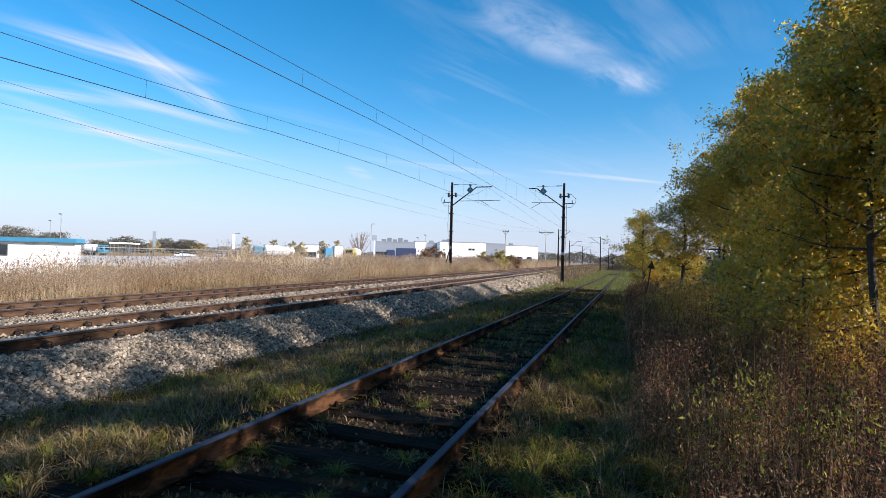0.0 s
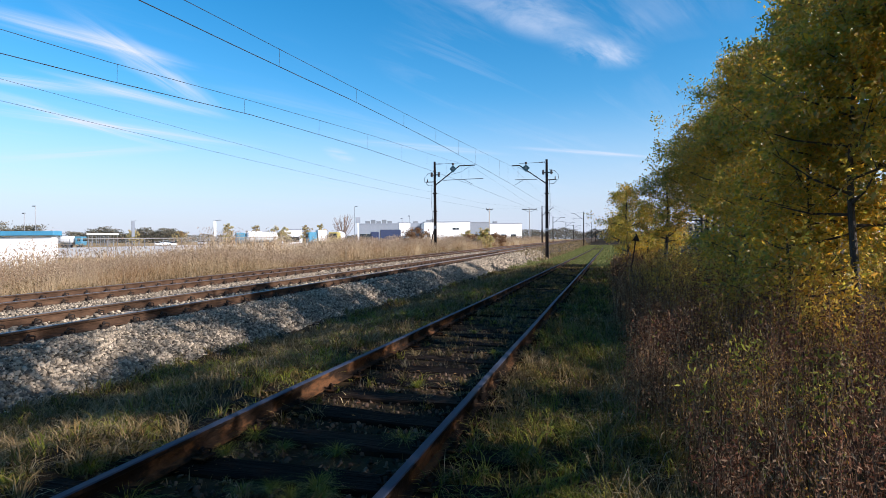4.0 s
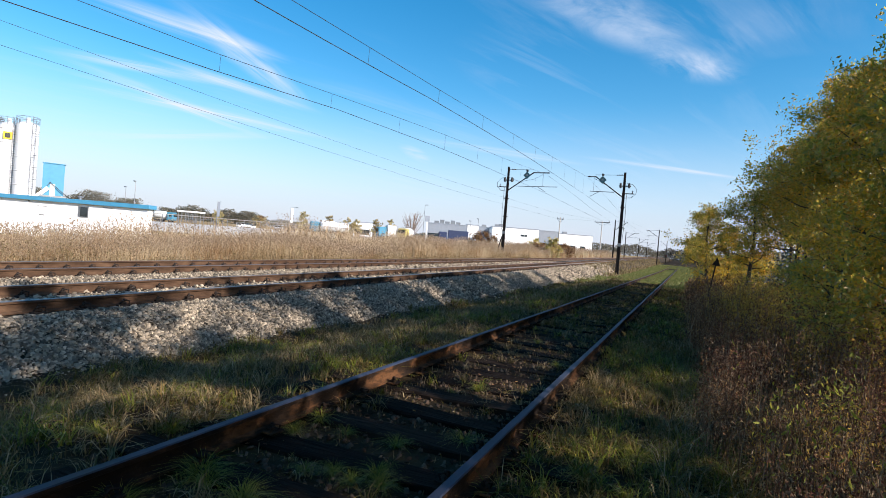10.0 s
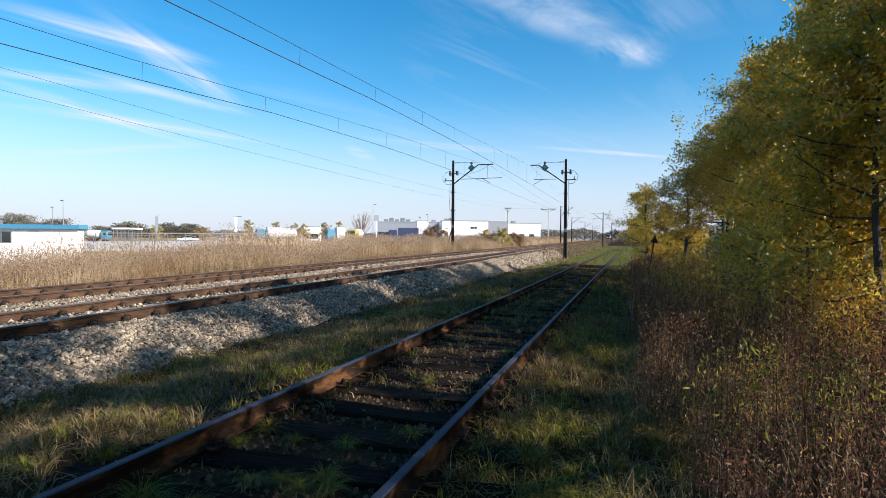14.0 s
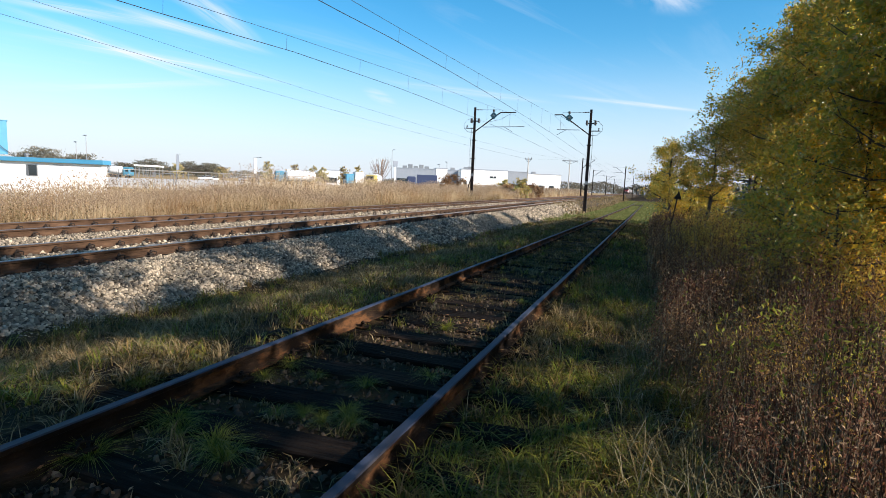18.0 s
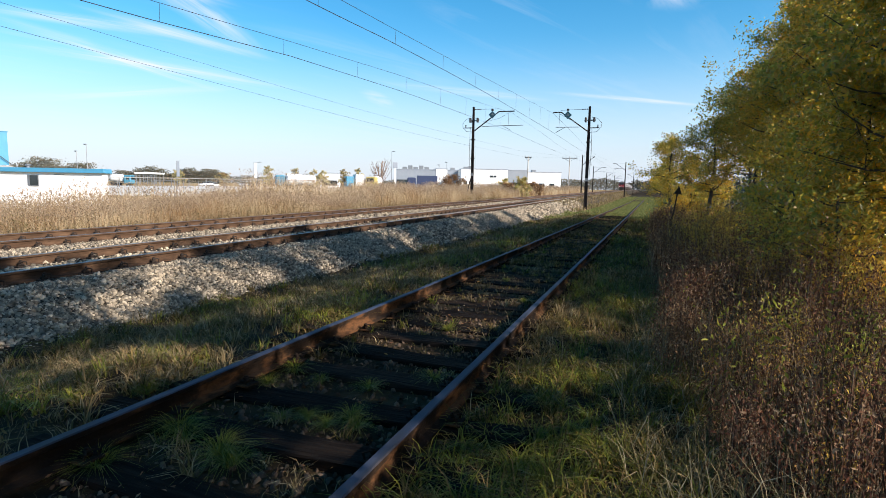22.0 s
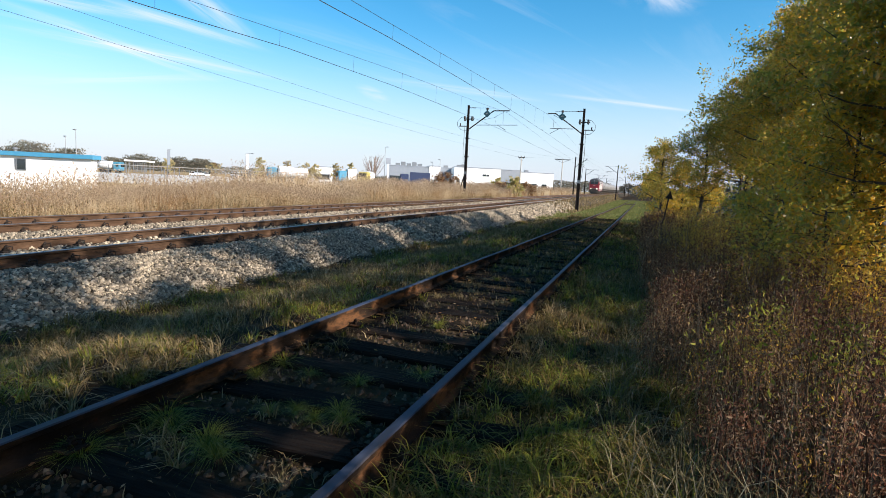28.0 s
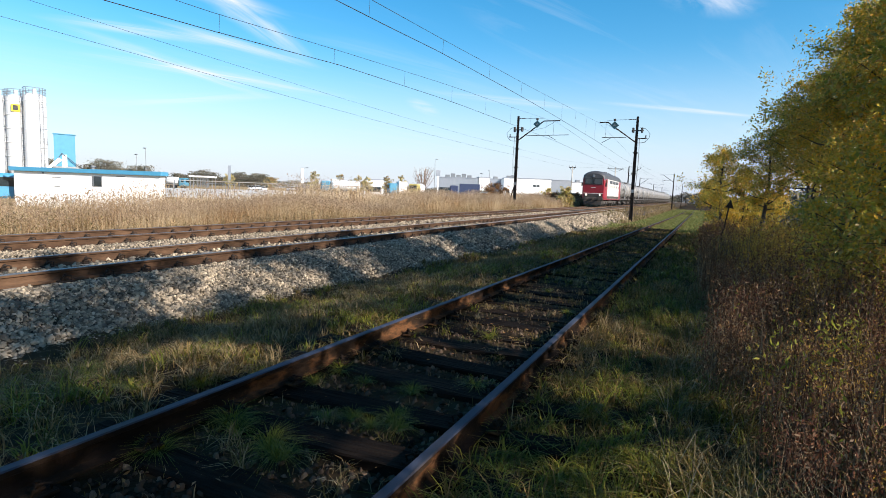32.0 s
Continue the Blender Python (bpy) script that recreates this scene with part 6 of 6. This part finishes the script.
def build_banner(x, y):
    b = empty("banner_pole", pose(x, y, float(yard_z(x, y)), 0, 0, 30), "tall pole with a pale hanging banner", "banner", "banner poles")
    bm = bmesh.new()
    tube(bm, [(0, 0, -0.2), (0, 0, 5.8)], [0.07, 0.04], 7)
    part("pole", bm, M_GALV, b)
    bm = bmesh.new()
    tube(bm, [(0, 0, 5.75), (0.9, 0, 5.85)], 0.03, 5)
    part("arm", bm, M_GALV, b)
    part("cloth", bx(0.06, 0.6, -0.012, 0.012, 2.4, 5.7, 0), M_GREYWALL if x < -90 else M_WHITE, b, "pale upright banner cloth")


gm, gl = place((-112, 84), (-66, 100), 0.0)
guard = empty("guard_rail", gm, "long pale steel guard rail along the yard road", "guard rail")
part("beam", bx(0, gl, 0, 0.08, 2.05, 2.2), M_CONC, guard)
for k_ in range(13):
    part("post", bx(k_ * gl / 12.5, k_ * gl / 12.5 + 0.12, 0.09, 0.2, -0.3, 2.1), M_GALV, guard)
build_banner(-96, 89.6)
build_banner(-80.8, 96.4)

# mesh fence along the yard
fm, fl = place((-66, 49), (-40, 92), -0.4)
fence = empty("mesh_fence", fm, "grey steel mesh fence along the edge of the yard", "fence")
x_ = 0.0
while x_ < fl:
    part("post", bx(x_ - 0.025, x_ + 0.025, -0.025, 0.025, 0, 1.9), M_GALV, fence)
    x_ += 2.5
for z_ in (0.15, 0.6, 1.05, 1.5, 1.85):
    part("rail", bx(0, fl, -0.01, 0.01, z_, z_ + 0.015), M_GALV, fence)
# a pair of goal-like pipe frames by the field
for a_, b_ in (((-55.6, 49.0), (-54.2, 50.6)), ((-54.0, 50.8), (-53.5, 51.4))):
    pm, pl = place(a_, b_, gz(a_))
    fr = empty("pipe_frame", pm, "rusty grey pipe frame standing in the reeds", "frame", "pipe frames")
    bm = bmesh.new()
    tube(bm, [(-0.2, 0, 0), (0.1, 0, 1.42 - gz(a_)), (pl, 0, 1.45 - gz(a_)), (pl, 0, 0)], 0.07, 6)
    part("frame", bm, M_GALV, fr)


def build_far_wood(name, pts, h, n, leaf, label, seed, material=M_FARTREE):
    """A distant belt of wood along a line of points: trunks below, clumps of foliage with an uneven top."""
    rnd = np.random.default_rng(seed)
    k = rnd.uniform(0, len(pts) - 1.001, n)
    i = k.astype(int)
    f = (k - i)[:, None]
    P = np.array(pts, float)
    p = P[i] * (1 - f) + P[i + 1] * f
    height = h * (0.45 + 0.38 * np.abs(np.sin(k * 5.1 + seed)) + 0.3 * np.abs(np.sin(k * 17.3 + seed)) * np.abs(np.sin(k * 3.3)))
    z = ground_z(p[:, 0], p[:, 1]) + height * rnd.uniform(0, 1, n) ** 0.8
    c = np.stack([p[:, 0] + rnd.normal(0, 2.5, n), p[:, 1] + rnd.normal(0, 2.5, n), z], 1)
    v, lo, si = leaf_cloud(c, np.full(n, leaf))
    ob = quick_mesh(name, v, lo, si, material)
    tagged(ob, label, "trees", kind="stuff")


build_far_wood("far_wood", [(-366, 170), (-320, 189), (-283, 205)], 12.5, 24000, 0.95, "distant dark wood behind the silos", 1)
build_far_wood("far_wood", [(-450, 351), (-400, 374), (-365, 389)], 13.5, 13000, 1.5, "hazy distant wood beyond the yard", 2)
build_far_wood("far_wood", [(-520, 320), (-420, 400), (-330, 450), (-250, 470), (-160, 480)], 7.5, 15000, 1.6, "hazy distant belt of wood beyond the yard", 6)
build_far_wood("far_wood", [(-160, 480), (-80, 560), (-20, 640), (40, 640)], 12, 16000, 1.7, "hazy distant belt of wood at the end of the line", 3)
build_far_wood("far_wood", [(12, 60), (13, 110), (14, 160), (16, 200)], 4.5, 9000, 0.65, "belt of bushes along the siding farther on", 4)
build_far_wood("far_wood", [(30, -30), (26, 5), (25, 30), (24, 60)], 8.0, 12000, 0.5, "wood seen through the trees", 5, M_LEAF_G)
for i_, (x_, y_, h_, r_) in enumerate(((-97.5, 121.5, 6.6, 1.6), (-91, 124.8, 5.9, 2.0), (-86.5, 127, 5.6, 2.2), (-84.5, 128.5, 5.4, 2.0), (-78.8, 130, 6.3, 1.4), (-75.2, 131.8, 6.4, 1.3), (-150, 140, 5.6, 2.6), (-140, 150, 5.2, 3.0))):
    build_tree("tree", x_, y_, h_ - gz((x_, y_)) * 0, r_, 2200, 0.32, 80 + i_, 0.8, (M_LEAF_PALE, M_LEAF_B if i_ % 3 == 1 else M_LEAF_PALE), "autumn tree by the lorry park, leaves paled for haze", split=0.55, group="trees by the yard")


def build_bare_tree(x, y, h):
    z0 = gz((x, y))
    t = empty("bare_tree", pose(x, y, z0), "leafless tree with a fan of thin brown branches", "tree")
    rnd = random.Random(4)
    bm = bmesh.new()
    tube(bm, [(0, 0, -0.2), (0.05, 0, h * 0.3)], [0.28, 0.2], 7)
    part("trunk", bm, M_BARK, t)
    twigs = mat("bare_twigs", (0.16, 0.11, 0.08), (0.22, 0.15, 0.11), rough=0.9)
    for i in range(34):
        bm = bmesh.new()
        a = rnd.uniform(0, 6.28)
        s = rnd.uniform(0.25, 0.6) * h * 0.75
        e = Vector((math.cos(a) * s, math.sin(a) * s, h * rnd.uniform(0.65, 1.02)))
        b = Vector((0, 0, h * rnd.uniform(0.15, 0.42)))
        mid_ = b.lerp(e, 0.5) + Vector((math.cos(a), math.sin(a), 0)) * 0.3
        tube(bm, [b, mid_, e], [0.09, 0.06, 0.025], 4)
        for j in range(4):
            q = b.lerp(e, rnd.uniform(0.4, 0.95))
            tube(bm, [q, q + Vector((rnd.uniform(-1, 1), rnd.uniform(-1, 1), rnd.uniform(0.5, 1.4)))], [0.035, 0.015], 3, False)
        part("branch", bm, twigs, t)


build_bare_tree(-69.6, 134.6, 8.6)


def build_warning_sign(x, y):
    """The back of a small triangular plate on a leaning post at the edge of the weeds."""
    sg = empty("track_sign", pose(x, y, float(ground_z(x, y)), 3, 7, 10), "small dark triangular sign on a leaning rusty post", "sign")
    bm = bmesh.new()
    tube(bm, [(0, 0, -0.2), (0, 0, 1.66)], 0.02, 7)
    part("post", bm, M_SIGN_DARK, sg)
    bm = bmesh.new()
    rows = [[bm.verts.new((px, py, pz)) for px, pz in ((-0.11, 1.44), (0.11, 1.44), (0.0, 1.66))] for py in (-0.06, -0.045)]
    bm.faces.new(rows[0]); bm.faces.new(rows[1])
    for k in range(3):
        bm.faces.new((rows[0][k], rows[0][(k + 1) % 3], rows[1][(k + 1) % 3], rows[1][k]))
    bmesh.ops.recalc_face_normals(bm, faces=bm.faces[:])
    part("plate", bm, M_SIGN_DARK, sg, "dark triangular plate")


build_warning_sign(1.62, 16.6)


# ---- the train ----
TRAIN_Y, TRAIN_SPEED = 76.0, 25.5        # where its front is at the end, metres a second


def bogie(parent, y, n_axles, wb, r, name="bogie"):
    bm = bmesh.new()
    for s in (-1, 1):
        box(bm, s * 1.02 - 0.09, s * 1.02 + 0.09, y - wb * (n_axles - 1) / 2 - 0.5, y + wb * (n_axles - 1) / 2 + 0.5, r * 0.75, r * 1.5, 0.04)
        for k in range(n_axles):
            ay = y + (k - (n_axles - 1) / 2) * wb
            box(bm, s * 1.1 - 0.12, s * 1.1 + 0.12, ay - 0.2, ay + 0.2, r * 0.6, r * 1.25, 0.03)
    box(bm, -1.1, 1.1, y - 0.22, y + 0.22, r * 0.8, r * 1.4)
    b = part(name, bm, M_BOGIE, parent)
    for k in range(n_axles):
        ay = y + (k - (n_axles - 1) / 2) * wb
        bm = bmesh.new()
        for s in (-1, 1):
            lathe(bm, [(r * 0.3, s * 0.75 - 0.07), (r, s * 0.75 - 0.07), (r, s * 0.75 + 0.06), (r * 0.3, s * 0.75 + 0.06)], 16, "x", (0, ay, r))
        tube(bm, [(-0.9, ay, r), (0.9, ay, r)], 0.09, 6)
        part("wheelset", bm, M_BOGIE, b)


def buffers(parent, y, d):
    for s in (-1, 1):
        bm = bmesh.new()
        lathe(bm, [(0.12, 0), (0.12, 0.35), (0.24, 0.4), (0.24, 0.46), (0.1, 0.48)], 12, "y", (0, 0, 0))
        for v in bm.verts:
            v.co = Vector((s * 0.87 + v.co.x, y + d * v.co.y, 1.05 + v.co.z))
        bmesh.ops.recalc_face_normals(bm, faces=bm.faces[:])
        part("buffer", bm, M_BOGIE, parent)


def body_section(w, zs, h, crown):
    """Half outline of a locomotive body, from the sill over the curved roof."""
    pts = [(w, zs), (w, h * 0.78), (w * 0.97, h * 0.84)]
    for k in range(1, 6):
        a = k / 6 * math.pi / 2
        pts.append((w * 0.97 * math.cos(a), h * 0.84 + (h - h * 0.84) * math.sin(a)))
    pts.append((0, h))
    return pts


def loft(sections, material, name, parent, slots=None):
    """Skins a row of mirrored half outlines; slots(section index, z, x): the material of a face."""
    bm = bmesh.new()
    rows = []
    for y, pts in sections:
        full = [(x, z) for x, z in pts] + [(-x, z) for x, z in reversed(pts[:-1])]
        rows.append([bm.verts.new((x, y, z)) for x, z in full])
    for i, (r0, r1) in enumerate(zip(rows, rows[1:])):
        for k in range(len(r0) - 1):
            f = bm.faces.new((r0[k], r0[k + 1], r1[k + 1], r1[k]))
            if slots:
                c = f.calc_center_median()
                f.material_index = slots(c)
        bm.faces.new((r0[0], r1[0], r1[-1], r0[-1]))
    bm.faces.new(rows[0]); bm.faces.new(rows[-1])
    if slots:
        for f in bm.faces:
            if len(f.verts) > 4:
                f.material_index = 0
    bmesh.ops.recalc_face_normals(bm, faces=bm.faces[:])
    return part(name, bm, material, parent)


def roof_cap_bm(z0):
    """Dark front of the rounded roof above the windscreens, following the body's end outline."""
    bm = bmesh.new()
    pts = [(x * 0.9, 1.15 + (z - 1.15) * 0.89) for x, z in body_section(1.55, 1.15, 4.95, 0.6)]
    pts = [(1.3, z0)] + [p for p in pts if p[1] > z0 + 0.02]
    ring = pts + [(-x, z) for x, z in reversed(pts) if x > 0.01]
    rows = [[bm.verts.new((x, y, z)) for x, z in ring] for y in (-0.06, 0.03)]
    bm.faces.new(rows[0]); bm.faces.new(rows[1])
    for k in range(len(ring)):
        bm.faces.new((rows[0][k], rows[0][(k + 1) % len(ring)], rows[1][(k + 1) % len(ring)], rows[1][k]))
    bmesh.ops.recalc_face_normals(bm, faces=bm.faces[:])
    return bm


def build_loco():
    l = empty("diesel_locomotive", pose(0, 0, 0), "heavy diesel locomotive, red front, white sides, grey roof", "locomotive", "freight train")
    w, H = 1.55, 4.95

    def sec(kw, kh, zs=1.15, drop=0.0):
        return [(x * kw, zs + (z - zs) * kh - drop * (z > 3.4)) for x, z in body_section(w, zs, H, 0.6)]
    S = [(0.0, sec(0.9, 0.89)), (0.18, sec(0.97, 0.945)), (0.5, sec(1.0, 0.975)), (1.3, sec(1, 1)), (2.4, sec(1, 1)), (2.5, sec(1, 1)), (8, sec(1, 1)), (15.1, sec(1, 1)), (15.2, sec(1, 1)), (17.0, sec(1, 0.985)), (17.5, sec(0.88, 0.94))]

    def colour(c):
        if c.z > 3.75:
            return 2
        if c.y < 2.45 or c.y > 15.15:
            return 0
        return 1
    loft(S, (M_TRED, M_TWHITE, M_TROOF), "body", l, colour)
    part("window_band", bx(-1.2, 1.2, -0.022, 0.02, 3.02, 3.9, 0.01), M_TROOF, l, "dark grey band round the windscreens")
    part("roof_brow", roof_cap_bm(3.905), M_TROOF, l)
    # lower side skirt
    part("skirt", bx(-1.42, 1.42, 0.25, 17.2, 0.95, 1.15, 0.03), M_TRED, l, "red skirt")
    part("white_stripe", bx(-1.36, 1.36, -0.035, -0.004, 1.78, 1.86), M_TWHITE, l)
    for s in (-1, 1):
        part("side_stripe", bx(min(s * 1.54, s * 1.56), max(s * 1.54, s * 1.56), 2.5, 15.0, 1.17, 1.5), M_BOGIE, l, "dark lower side band")
        bm = bmesh.new()
        x0, x1 = sorted((s * 0.1, s * 1.08))
        box(bm, x0, x1, -0.045, 0.1, 3.12, 3.86, 0.02, Matrix.Translation((0, -0.01, 0.0)))
        ws = part("windscreen", bm, M_WINDOW, l, "dark windscreen")
        part("windscreen_frame", ring_bm(x0 - 0.06, x1 + 0.06, 3.06, 3.92, 0.06, -0.06, 0.1), M_DARK, ws)
        bm = bmesh.new()
        lathe(bm, [(0.02, 0.0), (0.08, 0.0), (0.1, 0.1), (0.08, 0.14)], 12, "y", (s * 0.92, -0.12, 1.62))
        part("headlamp", bm, M_LAMP, l, "lit round headlamp")
        for y in (0.75,):
            part("cab_window", bx(min(s * 1.53, s * 1.57), max(s * 1.53, s * 1.57), 0.75, 1.75, 2.95, 3.7, 0.01), M_WINDOW, l, "dark side window")
        for k in range(6):
            part("side_window", bx(min(s * 1.53, s * 1.568), max(s * 1.53, s * 1.568), 3.6 + 2.1 * k, 3.9 + 2.1 * k, 2.75, 3.1, 0.01), M_WINDOW, l, "dark side window")
        for k in range(3):
            part("vent_grille", bx(min(s * 1.53, s * 1.569), max(s * 1.53, s * 1.569), 4.4 + 3.4 * k, 7.2 + 3.4 * k, 3.3, 3.75, 0.01), M_TROOF, l, "grey vent grille")
        part("mirror", bx(min(s * 1.52, s * 1.72), max(s * 1.52, s * 1.72), 0.35, 0.42, 2.8, 3.3, 0.02), M_DARK, l)
        bm = bmesh.new()
        tube(bm, [(s * 1.5, 2.2, 1.2), (s * 1.52, 2.2, 2.9)], 0.02, 5)
        part("handrail", bm, M_GALV, l)
    bm = bmesh.new()
    lathe(bm, [(0.02, 0.0), (0.17, 0.0), (0.19, 0.12), (0.15, 0.16)], 12, "y", (0, -0.12, 4.2))
    part("top_headlamp", bm, M_GALV, l, "top headlamp in a grey ring")
    part("number_bars", bx(-0.3, 0.3, -0.03, -0.004, 2.56, 2.66), M_TWHITE, l, "pale bars")
    part("buffer_beam", bx(-1.35, 1.35, -0.1, 0.2, 0.85, 1.25, 0.03), M_BOGIE, l)
    part("plough", bx(-1.25, 1.25, -0.15, 0.1, 0.22, 0.8, 0.05), M_BOGIE, l)
    part("front_apron", bx(-1.24, 1.24, -0.03, -0.004, 1.18, 1.72, 0.01), M_BOGIE, l, "dark lower front")
    part("coupler", bx(-0.12, 0.12, -0.55, -0.1, 0.95, 1.15, 0.02), M_BOGIE, l)
    for k in range(5):
        part("roof_hatch", bx(-0.55, 0.55, 3.2 + 2.4 * k, 4.8 + 2.4 * k, 4.8, 4.95 + 0.08 * (k % 2), 0.04), M_TROOF, l)
    bm = bmesh.new()
    lathe(bm, [(0.28, 0), (0.3, 0.35), (0.22, 0.4)], 12, centre=(0, 9.6, 4.8))
    part("exhaust", bm, M_DARK, l)
    part("fuel_tank", bx(-1.2, 1.2, 6.9, 10.5, 0.45, 1.0, 0.1), M_BOGIE, l)
    bogie(l, 4.3, 3, 2.1, 0.525)
    bogie(l, 13.2, 3, 2.1, 0.525)
    buffers(l, 0, -1)
    buffers(l, 17.5, 1)
    return l


def build_wagon():
    t = empty("tank_wagon", pose(0, 0, 0), "grey grimy cylindrical tank wagon of a freight train", "tank wagon", "freight train")
    L = 12.2
    bm = bmesh.new()
    lathe(bm, [(0.3, 0.72), (0.9, 0.82), (1.3, 1.08), (1.46, 1.5), (1.46, 3.9), (1.475, 3.93), (1.475, 4.02), (1.46, 4.05), (1.46, 8.1), (1.475, 8.13), (1.475, 8.22), (1.46, 8.25), (1.46, 10.7), (1.3, 11.12), (0.9, 11.38), (0.3, 11.48)], 26, "y", (0, 0, 2.75))
    part("tank", bm, M_TANK, t, smooth=False)
    part("frame", bx(-1.3, 1.3, 0.1, L - 0.1, 0.95, 1.25, 0.03), M_BOGIE, t)
    for y in (2.2, 10.0):
        part("saddle", bx(-1.25, 1.25, y - 0.3, y + 0.3, 1.25, 1.75, 0.05), M_BOGIE, t)
    bm = bmesh.new()
    lathe(bm, [(0.42, 4.1), (0.42, 4.42), (0.3, 4.48)], 14, centre=(0, L / 2, 0))
    part("dome", bm, M_TANK, t)
    part("catwalk", bx(-0.45, 0.45, 1.6, L - 1.6, 4.3, 4.34), M_GALV, t)
    bm = bmesh.new()
    for s in (-1, 1):
        tube(bm, [(s * 1.5, L / 2 - 0.2, 1.2), (s * 1.5, L / 2 - 0.2, 3.4), (s * 0.5, L / 2 - 0.2, 4.5)], 0.03, 5)
        tube(bm, [(s * 1.5, L / 2 + 0.2, 1.2), (s * 1.5, L / 2 + 0.2, 3.4), (s * 0.5, L / 2 + 0.2, 4.5)], 0.03, 5)
        for k in range(7):
            tube(bm, [(s * 1.5, L / 2 - 0.2, 1.3 + 0.3 * k), (s * 1.5, L / 2 + 0.2, 1.3 + 0.3 * k)], 0.02, 4)
    part("ladder", bm, M_GALV, t)
    for s in (-1, 1):
        part("label_band", bx(min(s * 1.46, s * 1.48), max(s * 1.46, s * 1.48), 2.6, 5.2, 2.62, 2.9), M_DARK, t, "dark blank marking band")
    bogie(t, 2.3, 2, 1.8, 0.46)
    bogie(t, L - 2.3, 2, 1.8, 0.46)
    buffers(t, 0.1, -1)
    buffers(t, L - 0.1, 1)
    return t


locomotive = build_loco()
train = [(locomotive, 0.0)]
first_wagon = build_wagon()
train.append((first_wagon, 18.4))
for k_ in range(1, 16):
    train.append((copy_thing(first_wagon, pose(0, 0, 0)), 18.4 + 13.2 * k_))


def motions():
    for thing, back in train:
        rows = []
        for t in (0, 4, 8, 12, 16, 20, 24, 28, 32):
            y = TRAIN_Y + TRAIN_SPEED * (32 - t) + back
            tilt = math.degrees(math.atan(MAIN_G)) if y < 420 else 0
            rows.append((t, pose(float(main_x(y, 1)), y, float(main_z(y)), tilt, 0, math.degrees(-MAIN_DX))))
        walk(thing, rows)


motions()
